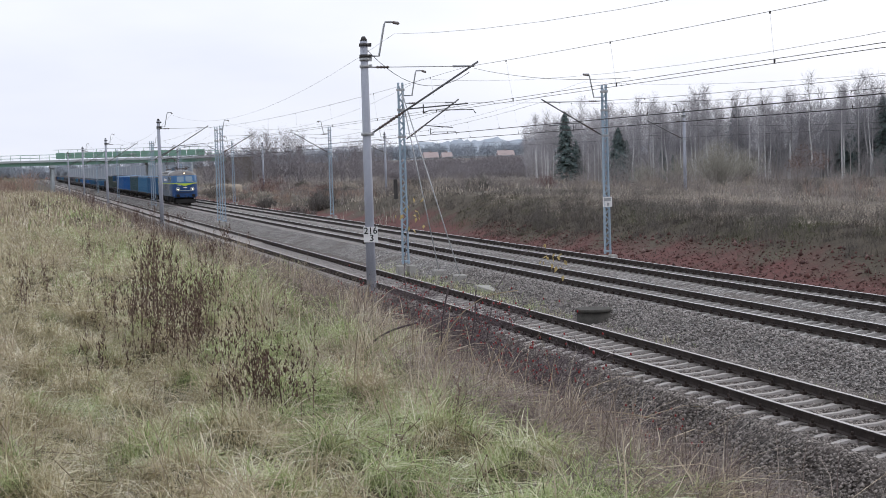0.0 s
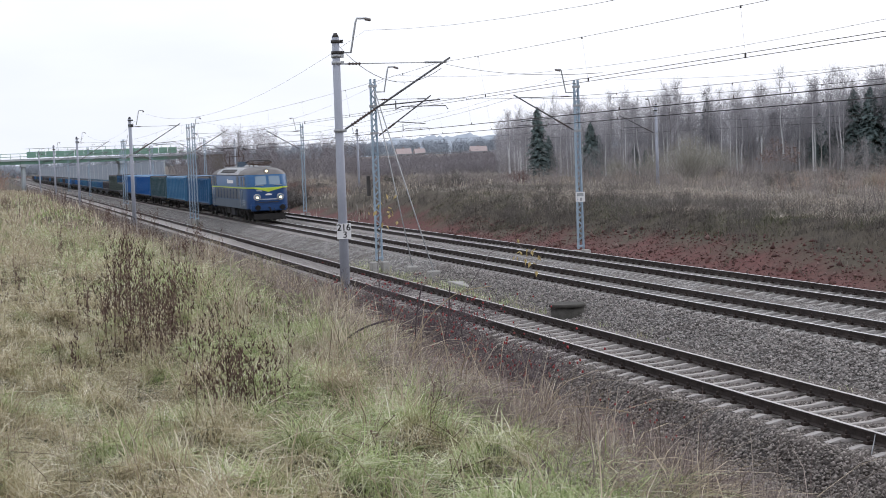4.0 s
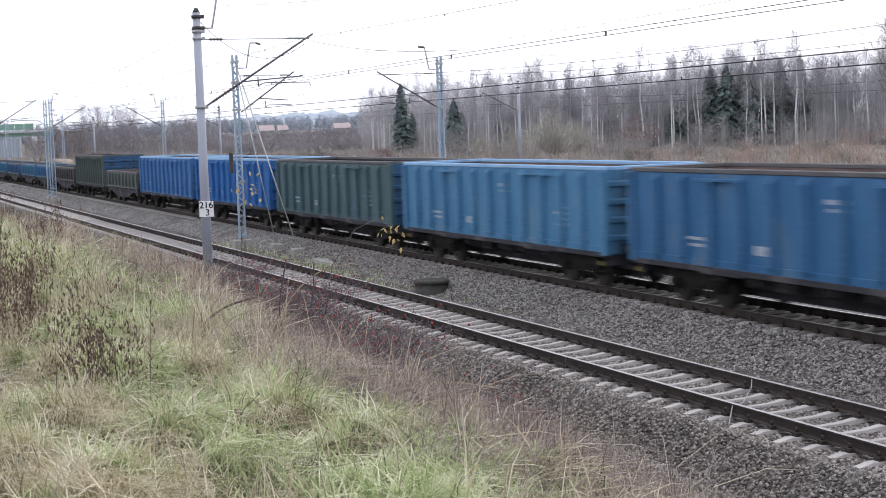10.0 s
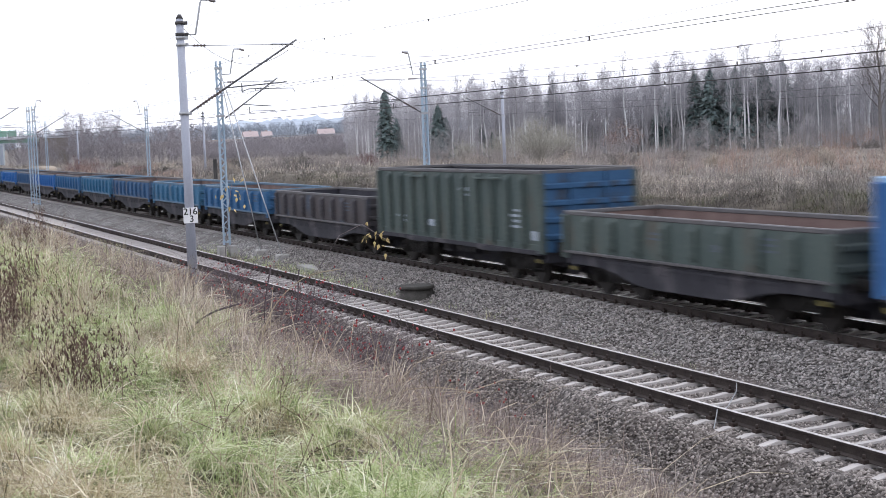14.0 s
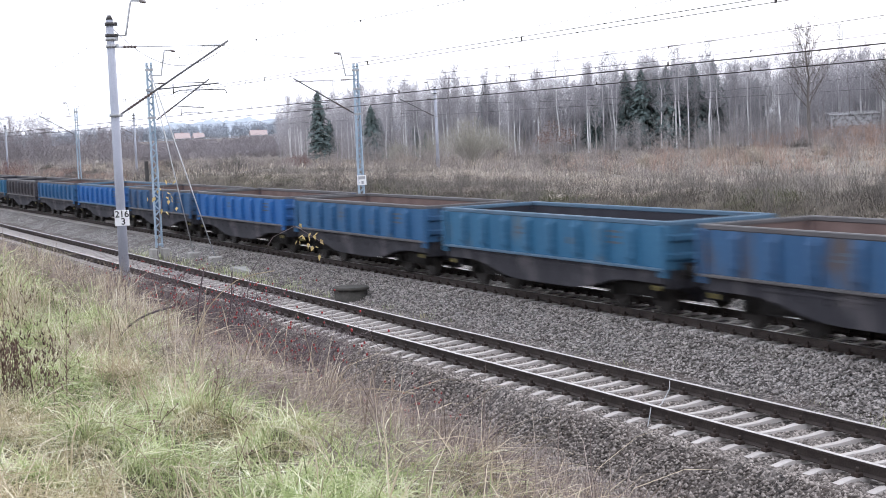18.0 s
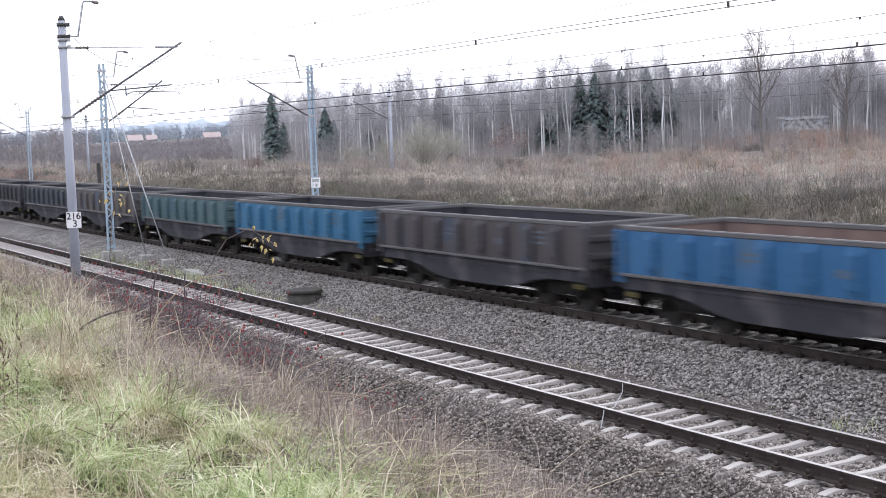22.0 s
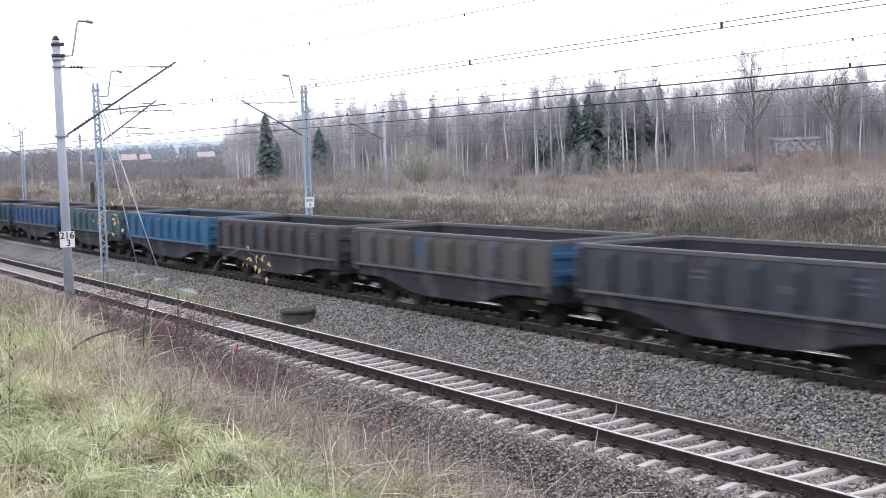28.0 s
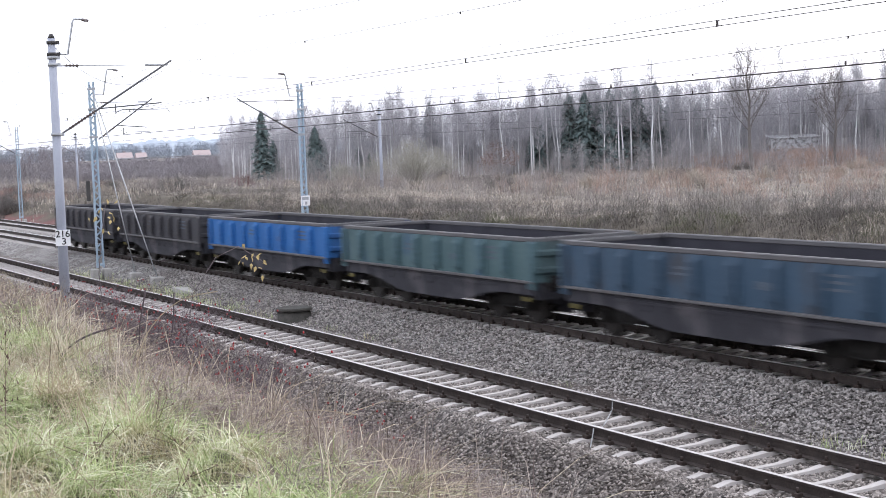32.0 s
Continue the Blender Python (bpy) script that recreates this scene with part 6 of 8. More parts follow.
k1 = tufts(8000, 9, (31.0, 44.0), (18.0, 110.0), 0.22, (0.18, 0.55), (0.010, 0.022), (0.4, 1.9), lambda x, y: step(31.0, 33.2, x + 2.0 * (patchy(x, y, 0.4) - 0.5)))
k2 = tufts(7000, 8, (42.0, 125.0), (28.0, 225.0), 0.5, (0.25, 0.7), (0.022, 0.05), (0.3, 1.7))
k4 = tufts(3000, 8, (27.5, 90.0), (110.0, 330.0), 0.7, (0.3, 0.9), (0.05, 0.10), (0.1, 1.2))
k5 = tufts(13000, 9, (26.8, 35.0), (18.0, 125.0), 0.16, (0.10, 0.40), (0.010, 0.022), (0.4, 2.0), lambda x, y: step(27.9, 29.7, x + 1.6 * (patchy(x, y, 0.5, 3.0) - 0.5) - 1.7 * step(90, 62, y)) * 0.9 * step(118, 80, y) + 0.04, form=arcs)
SLOPEWEED = leaf_mat("bank_slope_weeds", [(0.045, 0.039, 0.034), (0.095, 0.083, 0.071), (0.15, 0.132, 0.112), (0.32, 0.28, 0.235)], [(0.065, 0.072, 0.042), (0.13, 0.132, 0.08), (0.26, 0.245, 0.175)], 0.22, 0.48, 0.60, thin=0.2, clump=0.6, clump_scale=1.3)
stuff("bank_weeds", *k5, SLOPEWEED, "low dark weeds covering the upper bank", "weeds")
stuff("bank_grass", *join(k1, k2, k4), BANKGRASS, "dry brown grass and weeds on the far bank and field", "grass")
# tufts between the tracks
m1 = tufts(240, 18, (15.3, 16.5), (14.0, 75.0), 0.14, (0.12, 0.4), (0.006, 0.014), (0.2, 0.9), lambda x, y: patchy(x, y, 0.3, 5.0))
m2 = tufts(170, 18, (15.6, 17.3), (46.0, 70.0), 0.2, (0.15, 0.5), (0.01, 0.02), (0.2, 0.9))
m3 = tufts(900, 14, (15.9, 17.3), (14.0, 75.0), 0.14, (0.08, 0.3), (0.006, 0.012), (0.3, 1.4), lambda x, y: patchy(x, y, 0.5, 6.0) ** 2)
stuff("track_litter", *m3, STALK, "low dry weeds along the foot of the ballast", "weeds")
stuff("track_weeds", *join(m1, m2), GRASS, "sparse grass tufts in the gravel between the tracks", "weeds")


def twig_strips(segs, w0):
    """Thin three-cornered twigs from (a, b) pairs."""
    a = np.array([s[0] for s in segs], float)
    b = np.array([s[1] for s in segs], float)
    n = len(a)
    d = b - a
    r = RNG.normal(0, 1, (n, 3))
    s = np.cross(d, r)
    s /= np.maximum(np.linalg.norm(s, axis=1, keepdims=True), 1e-6)
    w = np.array(w0) if np.ndim(w0) else np.full(n, w0)
    s = s * (w / 2)[:, None]
    co = np.stack([a - s, a + s, b], 1).reshape(-1, 3)
    return co, np.arange(n * 3).reshape(-1, 3)


def brush(n, xr, yr, h, count, w, keep=None):
    """Leafless shrubs as fans of twigs."""
    segs, ws = [], []
    rr = random.Random(n)
    for _ in range(n):
        x, y = rr.uniform(*xr), rr.uniform(*yr)
        if keep and rr.random() > keep(x, y):
            continue
        z = float(ground_z(x, y)) - 0.05
        hh = rr.uniform(*h)
        for _ in range(count):
            az, le = rr.uniform(0, 6.283), rr.uniform(0.05, 0.55)
            p = Vector((x + rr.gauss(0, hh * 0.16), y + rr.gauss(0, hh * 0.16), z))
            q = p + Vector((math.cos(az) * le * hh * 0.5, math.sin(az) * le * hh * 0.5, hh * rr.uniform(0.4, 0.7)))
            e = q + Vector((math.cos(az + rr.gauss(0, 0.7)) * le * hh * 0.5, math.sin(az + rr.gauss(0, 0.7)) * le * hh * 0.5, hh * rr.uniform(0.2, 0.45)))
            segs += [(p, q), (p.lerp(q, 0.85), e)]
            ws += [w, w * 0.8]
            f = q.lerp(e, 0.4)
            segs.append((f, f + Vector((rr.gauss(0, 0.16), rr.gauss(0, 0.16), rr.uniform(0.05, 0.3))) * hh))
            ws.append(w * 0.6)
    return twig_strips(segs, ws)


BARK = leaf_mat("bare_twigs", [(0.19, 0.165, 0.155), (0.29, 0.26, 0.245), (0.40, 0.36, 0.34)])
BANKBRUSH = leaf_mat("dark_bank_twigs", [(0.075, 0.067, 0.063), (0.14, 0.126, 0.116), (0.22, 0.20, 0.18)])
stuff("bank_brush", *join(brush(520, (33.0, 62.0), (36.0, 150.0), (0.6, 1.7), 30, 0.011, lambda x, y: float(patchy(x, y, 0.16, 3.0)) ** 2.5), brush(900, (29.6, 36.0), (24.0, 95.0), (0.4, 1.25), 30, 0.010, lambda x, y: 0.3 + 0.7 * float(patchy(x, y, 0.35, 7.0))), brush(160, (29.8, 37.0), (95.0, 150.0), (0.3, 1.0), 26, 0.012)), BANKBRUSH, "dark leafless scrub on the face of the bank", "brush")
stuff("bare_brush", *join(brush(420, (33.5, 62.0), (34.0, 140.0), (0.4, 1.3), 26, 0.010), brush(330, (50.0, 125.0), (100.0, 215.0), (1.0, 3.0), 30, 0.03), brush(240, (30.0, 80.0), (130.0, 320.0), (0.8, 2.4), 30, 0.035)), BARK, "leafless grey-brown brush on the field beyond the tracks", "brush")
stuff("reddish_brush", *join(brush(150, (62.0, 120.0), (70.0, 130.0), (1.0, 2.4), 34, 0.022), brush(46, (126.0, 142.0), (150.0, 175.0), (2.0, 3.4), 40, 0.035), brush(150, (30.0, 46.0), (150.0, 240.0), (0.6, 1.5), 30, 0.03), brush(70, (-12.0, 3.0), (190.0, 300.0), (2.0, 4.0), 26, 0.08)), REDBRUSH, "reddish leafless brush", "brush")


# dock and mugwort stems with dark seed heads
DOCK = leaf_mat("dark_seed_heads", [(0.055, 0.035, 0.028), (0.12, 0.075, 0.06), (0.21, 0.15, 0.12)])


def weed_mesh(seed, h, stems, name):
    rr = random.Random(seed)
    segs, ws, co, k = [], [], [], 0
    for _ in range(stems):
        az = rr.uniform(0, 6.283)
        le = rr.uniform(0.0, 0.12)
        p = Vector((rr.gauss(0, 0.10), rr.gauss(0, 0.10), -0.05))
        tip = p + Vector((math.cos(az) * le * h, math.sin(az) * le * h, h * rr.uniform(0.7, 1.0)))
        segs.append((p, tip))
        ws.append(0.008)
        for j in range(24):
            u = rr.uniform(0.3, 1.0)
            c = p.lerp(tip, u)
            r = (1.1 - u) * 0.04 + 0.010
            e = c + Vector((rr.gauss(0, r), rr.gauss(0, r), rr.uniform(0.0, 0.08)))
            segs += [(c, e), (e, e + Vector((rr.gauss(0, 0.012), rr.gauss(0, 0.012), 0.035)))]
            ws += [0.005, 0.014]
    c, f = twig_strips(segs, ws)
    return fast_mesh(name, c, f, DOCK)


WEEDS = [weed_mesh(40 + i, 0.55 + 0.13 * i, 4 + i, "dock_weed") for i in range(4)]
rr = random.Random(4)
spots = [(1.27 + rr.gauss(0, 0.07), 14.0 + rr.gauss(0, 0.6), rr.choice((2, 3, 3))) for _ in range(7)] + [(1.50 + rr.gauss(0, 0.10), 13.2 + rr.gauss(0, 0.5), rr.choice((1, 2))) for _ in range(4)] + [(1.55 + rr.gauss(0, 0.10), 10.2 + rr.gauss(0, 0.3), rr.choice((0, 1))) for _ in range(6)]
spots += [(rr.uniform(-0.6, 3.2), rr.uniform(12, 30), rr.choice((0, 0, 1))) for _ in range(16)] + [(rr.uniform(0.5, 6.5), rr.uniform(24, 70), rr.choice((2, 3))) for _ in range(26)]
for x, y, k in spots:
    o = new("dock_weed", WEEDS[k])
    o.matrix_basis = pose(x, y, float(ground_z(x, y)), 0, 0, rr.uniform(0, 360)) @ Matrix.Scale(1.18 if k == 3 else 1.0, 4)
    tagged(o, "dry dark-brown dock weed with seed heads in the grass", "weed", "dock weeds")


# wild rose shrubs with red hips
CANE = leaf_mat("rose_canes", [(0.055, 0.040, 0.045), (0.12, 0.094, 0.10), (0.21, 0.175, 0.178)])
HIP = mat("red_rose_hip", (0.22, 0.018, 0.022), (0.34, 0.03, 0.03), 9, 0.35, 0.0)


def rose(x, y, h, n, seed):
    rr = random.Random(seed)
    sh = thing("rose_shrub", pose(x, y, float(ground_z(x, y)) - 0.05), "leafless wild rose shrub with purple-brown canes and red hips", "shrub", "wild rose shrubs")
    segs, ws, ends = [], [], []
    for _ in range(n):
        az = rr.uniform(0, 6.283)
        out = rr.uniform(0.25, 1.0) * h
        p = Vector((rr.gauss(0, 0.2), rr.gauss(0, 0.3), 0))
        pts = [p]
        for k in range(1, 6):
            u = k / 5
            pts.append(p + Vector((math.cos(az) * out * u ** 1.4, math.sin(az) * out * u ** 1.4, h * (1.25 * u - 0.45 * u * u) * rr.uniform(0.8, 1.05))))
        for k, (a, b) in enumerate(zip(pts[:-1], pts[1:])):
            segs.append((a, b + (b - a) * 0.2))
            ws.append(0.012 - 0.0013 * k)
            for _ in range(3):
                c = a.lerp(b, rr.random())
                e = c + Vector((rr.gauss(0, 0.15), rr.gauss(0, 0.15), rr.uniform(-0.03, 0.22)))
                segs.append((c, e))
                ws.append(0.007)
                e2 = e + Vector((rr.gauss(0, 0.1), rr.gauss(0, 0.1), rr.uniform(-0.04, 0.12)))
                segs.append((c.lerp(e, 0.7), e2))
                ws.append(0.006)
                if k >= 2:
                    ends.append(e2)
    c, f = twig_strips(segs, ws)
    o = new("cane_tangle", fast_mesh("cane_tangle", c, f, CANE))
    o.parent = sh
    rr.shuffle(ends)
    bm = bmesh.new()
    for e in ends[: int(n * 0.8)]:
        bmesh.ops.create_icosphere(bm, subdivisions=1, radius=0.015, matrix=Matrix.Translation(e) @ Matrix.Diagonal((1, 1, 1.35, 1)))
    hp = part("hip_cluster", bm, HIP, sh, "small red rose hips")
    tagged(hp, kind="stuff")
    return sh


for i, (x, y, h, n) in enumerate(((7.2, 25.5, 1.35, 34), (7.7, 28.5, 1.35, 30), (8.3, 32.5, 1.3, 26), (7.9, 23.2, 1.1, 28), (6.6, 22.4, 1.1, 26), (8.4, 20.5, 0.9, 24), (8.7, 36.5, 1.2, 22), (6.7, 28.0, 1.2, 24), (8.7, 26.0, 1.0, 26), (7.6, 18.5, 0.8, 20), (9.2, 41.0, 1.2, 16), (7.0, 20.0, 0.9, 20), (8.9, 29.5, 1.1, 22), (7.3, 30.5, 1.6, 30), (6.9, 24.0, 1.5, 36), (6.5, 20.5, 1.35, 30), (6.2, 17.8, 1.1, 24), (7.9, 34.0, 1.5, 26), (7.5, 26.8, 1.6, 34))):
    rose(x, y, h * 1.1, int(n * 2.2), 60 + i)
stuff("bramble_tangle", *join(brush(330, (5.6, 10.0), (14.0, 46.0), (0.35, 0.8), 26, 0.006, lambda x, y: 0.3 + 0.7 * float(patchy(x, y, 0.5, 9.0))), brush(200, (4.2, 8.5), (8.0, 16.0), (0.25, 0.5), 22, 0.0045, lambda x, y: 0.6 if x > 3.4 + 0.1 * y else 0.15)), CANE, "purple-brown tangle of leafless brambles on the slope", "brambles")



def knapweed(x, y, h, az, seed):
    """A dead leaning stem with side shoots and dark round heads."""
    rr = random.Random(seed)
    kw = thing("knapweed", pose(x, y, float(ground_z(x, y)) - 0.03), "dead knapweed stem with dark round seed heads", "weed", "knapweeds")
    d = Vector((math.cos(az), math.sin(az), 0))
    tip = d * h * 0.45 + Vector((0, 0, h))
    stem = polyrod(bmesh.new(), [(0, 0, 0), tuple(d * h * 0.12 + Vector((0, 0, h * 0.55))), tuple(tip)], 0.0022, 5)
    ends = [tip]
    for _ in range(4):
        c = tip * rr.uniform(0.45, 0.95)
        e = c + Vector((rr.gauss(0, 0.09), rr.gauss(0, 0.09), rr.uniform(0.03, 0.14)))
        rod(stem, c, e, 0.0025, 0.002, 4)
        ends.append(e)
    part("stem", stem, DOCK, kw)
    for e in ends:
        bm = bmesh.new()
        bmesh.ops.create_icosphere(bm, subdivisions=1, radius=rr.uniform(0.005, 0.008))
        o = part("seed_head", bm, DOCK, kw)
        o.location = e


rk = random.Random(9)
for i in range(5):
    y = rk.uniform(7.6, 9.5)
    knapweed(y * math.tan(radians(rk.uniform(12.5, 20.0))), y, rk.uniform(0.2, 0.38), rk.uniform(0, 6.283), 300 + i)


def long_cane(x, y, pts, r, material, label):
    """A single thick shoot that arches over the slope."""
    pts = [Vector(p) for p in pts]
    fine = [pts[0]]
    for i in range(len(pts) - 1):
        p0, p1, p2, p3 = pts[max(i - 1, 0)], pts[i], pts[i + 1], pts[min(i + 2, len(pts) - 1)]
        for k in (0.25, 0.5, 0.75, 1.0):
            fine.append(0.5 * ((2 * p1) + (p2 - p0) * k + (2 * p0 - 5 * p1 + 4 * p2 - p3) * k * k + (3 * p1 - p0 - 3 * p2 + p3) * k ** 3))
    bm = polyrod(bmesh.new(), fine, r * 0.7, 6)
    o = mesh_ob("bramble_cane", bm, material)
    o.matrix_basis = pose(x, y, float(ground_z(x, y)) - 0.05)
    return tagged(o, label, "cane", "bramble canes")


DARKCANE, PALECANE = "dark bare arching cane on the slope", "bleached dead cane arching over the slope"
long_cane(3.05, 14.2, [(0, 0, 0), (0.12, 0, 0.34), (0.34, -0.05, 0.52), (0.62, -0.1, 0.6)], 0.014, CANE, DARKCANE)
long_cane(4.1, 14.5, [(0, 0, 0), (-0.08, 0, 0.5), (-0.02, -0.1, 1.0)], 0.010, CANE, DARKCANE)
long_cane(5.2, 18.0, [(0, 0, 0), (0.2, 0, 0.6), (0.25, 0, 1.1)], 0.012, CANE, DARKCANE)
long_cane(4.05, 11.6, [(0, 0, 0), (0.22, 0, 0.26), (0.55, -0.05, 0.30), (0.95, -0.1, 0.22)], 0.007, STRAW, PALECANE)
long_cane(3.4, 12.6, [(0, 0, 0), (0.15, 0, 0.45), (0.45, 0, 0.72), (0.8, 0, 0.78)], 0.006, STRAW, PALECANE)
long_cane(5.0, 11.0, [(0, 0, 0), (0.3, 0, 0.25), (0.55, 0, 0.42)], 0.011, CANE, DARKCANE)

# saplings that keep a few yellow leaves
YLEAF = leaf_mat("yellow_leaves", [(0.36, 0.25, 0.10), (0.46, 0.36, 0.16), (0.34, 0.20, 0.09), (0.44, 0.37, 0.19)])


def sapling(x, y, pts, leaves, seed):
    rr = random.Random(seed)
    sp = thing("sapling", pose(x, y, float(ground_z(x, y)) - 0.05), "thin arching sapling with a few yellow leaves", "sapling", "saplings")
    bm = bmesh.new()
    pts = [Vector(p) for p in pts]
    for k, (a, b) in enumerate(zip(pts[:-1], pts[1:])):
        rod(bm, a, b, 0.0055 - 0.0006 * k, 0.005 - 0.0006 * k, 5)
    part("stem", bm, CANE, sp)
    a, b = pts[-2], pts[-1]
    for i in range(leaves):
        c = a.lerp(b, rr.random() ** 0.7) + Vector((rr.gauss(0, 0.07), rr.gauss(0, 0.07), rr.gauss(-0.03, 0.07)))
        bm = bmesh.new()
        L = rr.uniform(0.05, 0.085)
        vs = [bm.verts.new(v) for v in ((0, 0, 0), (L * 0.3, L * 0.35, 0.006), (0, L, 0.0), (-L * 0.3, L * 0.35, 0.006), (0, L * 0.5, -0.006))]
        for t3 in ((0, 1, 4), (1, 2, 4), (2, 3, 4), (3, 0, 4)):
            bm.faces.new([vs[j] for j in t3])
        o = part("leaf", bm, YLEAF, sp)
        o.matrix_basis = pose(*c, rr.uniform(-150, -30), rr.uniform(-40, 40), rr.uniform(0, 360))


sapling(5.3, 17.3, [(0, 0, 0), (0.05, 0, 0.7), (0.15, -0.05, 1.3), (0.4, -0.2, 1.72), (0.65, -0.3, 1.84), (0.95, -0.4, 1.62)], 16, 1)
sapling(4.45, 17.6, [(0, 0, 0), (0.03, 0, 0.6), (0.0, 0.02, 1.1), (0.04, 0, 1.5), (0.1, -0.05, 1.9)], 14, 2)


# rounded leafless bushes on the rough ground beside the branch line
BUSH = {"purple": leaf_mat("purple_bush_twigs", [(0.115, 0.065, 0.066), (0.18, 0.11, 0.108), (0.27, 0.185, 0.175)]), "dark": leaf_mat("dark_bush_twigs", [(0.085, 0.077, 0.072), (0.14, 0.128, 0.118), (0.21, 0.195, 0.18)]), "tan": leaf_mat("tan_bush_twigs", [(0.26, 0.22, 0.175), (0.38, 0.33, 0.27), (0.50, 0.45, 0.38)])}


def bush(b, d, h, wide, tone, seed):
    rr = random.Random(seed)
    x, y = d * math.sin(radians(b)), d * math.cos(radians(b))
    bu = thing("round_bush", pose(x, y, float(ground_z(x, y)) - 0.1), "rounded leafless %s bush on rough ground" % {"purple": "purple-brown", "dark": "dark grey-brown", "tan": "tan-coloured"}[tone], "bush", "rounded bushes")
    segs, ws = [], []
    for _ in range(200):
        az, out = rr.uniform(0, 6.283), rr.uniform(0, 1) ** 0.6
        p = Vector((math.cos(az) * wide * 0.25 * out, math.sin(az) * wide * 0.25 * out, 0))
        q = Vector((math.cos(az) * wide * 0.5 * out, math.sin(az) * wide * 0.5 * out, h * (1 - 0.62 * out * out) * rr.uniform(0.65, 0.95)))
        segs.append((p, q))
        ws.append(0.05)
        for _ in range(4):
            c = p.lerp(q, rr.uniform(0.3, 1.0))
            segs.append((c, c + Vector((rr.gauss(0, 0.28), rr.gauss(0, 0.28), rr.uniform(0.05, 0.5)))))
            ws.append(0.04)
    c, f = twig_strips(segs, ws)
    o = new("crown", fast_mesh("crown", c, f, BUSH[tone]))
    o.parent = bu


rb = random.Random(31)
bush(9.6, 214, 4.0, 6.2, "purple", 500)
bush(9.0, 217, 3.4, 4.5, "purple", 501)
bush(7.4, 235, 3.0, 6.0, "dark", 502)
for i in range(34):
    d = rb.uniform(140, 250)
    b = rb.uniform(9.0, 20.0)
    if abs(d * math.sin(radians(b)) - branch_x(d * math.cos(radians(b)))) > 4.0:
        bush(b, d, rb.uniform(1.0, 2.4), rb.uniform(2.0, 5.0), rb.choice(("dark", "dark", "tan", "purple")), 510 + i)
for i in range(26):
    bush(rb.uniform(20.0, 43.0), rb.uniform(150, 205), rb.uniform(0.9, 2.0), rb.uniform(2.0, 5.0), rb.choice(("dark", "tan", "dark")), 560 + i)


# ---- woods ----
BIRCH = mat("birch_bark", (0.56, 0.56, 0.57), (0.72, 0.72, 0.72), 1.5, 0.8, 0.2, stain=(0.14, 0.13, 0.13), stain_scale=2.2, stain_at=0.64, streak=2.5)
TRUNK = mat("grey_bark", (0.24, 0.225, 0.22), (0.36, 0.34, 0.335), 2.0, 0.9, 0.3)
# twig greys are lightened to carry the haze over the wood
TWIGS = leaf_mat("hazed_birch_twigs", [(0.29, 0.28, 0.30), (0.40, 0.39, 0.41), (0.52, 0.505, 0.525)])
# needle green is paled and blued, with distance haze in the colour
NEEDLE = leaf_mat("hazed_fir_needles", [(0.10, 0.14, 0.138), (0.14, 0.186, 0.18), (0.19, 0.24, 0.23)])


def crown_segs(rr, h, spread, n, low=0.45, fine=6):
    """Limbs that rise from the trunk, each with finer twigs."""
    segs, ws = [], []
    for _ in range(n):
        u = rr.uniform(low, 0.98)
        p = Vector((0, 0, h * u))
        az = rr.uniform(0, 6.283)
        L = spread * (1.15 - u) ** 0.55 * rr.uniform(0.25, 1.0) + 0.2
        q = p + Vector((math.cos(az) * L, math.sin(az) * L, L * rr.uniform(0.4, 1.9)))
        segs.append((p, q))
        ws.append(0.045)
        for _ in range(fine):
            c = p.lerp(q, rr.uniform(0.3, 1.0))
            e = c + Vector((rr.gauss(0, 0.4), rr.gauss(0, 0.4), rr.uniform(0.1, 0.9))) * (0.5 + 0.35 * spread)
            segs.append((c, e))
            ws.append(0.026)
            e2 = e + Vector((rr.gauss(0, 0.3), rr.gauss(0, 0.3), rr.uniform(-0.1, 0.6)))
            segs.append((c.lerp(e, 0.6), e2))
            ws.append(0.02)
    return segs, ws


def bare_tree(name, h, r, spread, n, bark, seed, low=0.45, lean=0.02, label="", limbs=0):
    rr = random.Random(seed)
    t = new(name)
    tagged(t, label, "tree")
    bm = bmesh.new()
    pts = [Vector((rr.gauss(0, lean) * h * u, rr.gauss(0, lean) * h * u, h * u)) for u in (0, 0.25, 0.5, 0.75, 1.0)]
    pts[0] = Vector((0, 0, -0.4))
    for k, (a, b) in enumerate(zip(pts[:-1], pts[1:])):
        rod(bm, a, b, r * (1 - 0.22 * k), r * (1 - 0.22 * (k + 1)) + 0.01, 7, caps=False)
    for _ in range(limbs):
        u = rr.uniform(0.3, 0.85)
        az = rr.uniform(0, 6.283)
        p = Vector((0, 0, h * u))
        q = p + Vector((math.cos(az), math.sin(az), rr.uniform(0.8, 1.6))) * spread * (1.1 - u) * 0.9
        rod(bm, p, q, r * 0.4 * (1.1 - u) + 0.02, 0.02, 5, caps=False)
    part("trunk", bm, bark, t)
    segs, ws = crown_segs(rr, h, spread, n, low)
    c, f = twig_strips(segs, ws)
    o = new("crown", fast_mesh("crown", c, f, TWIGS))
    o.parent = t
    return t


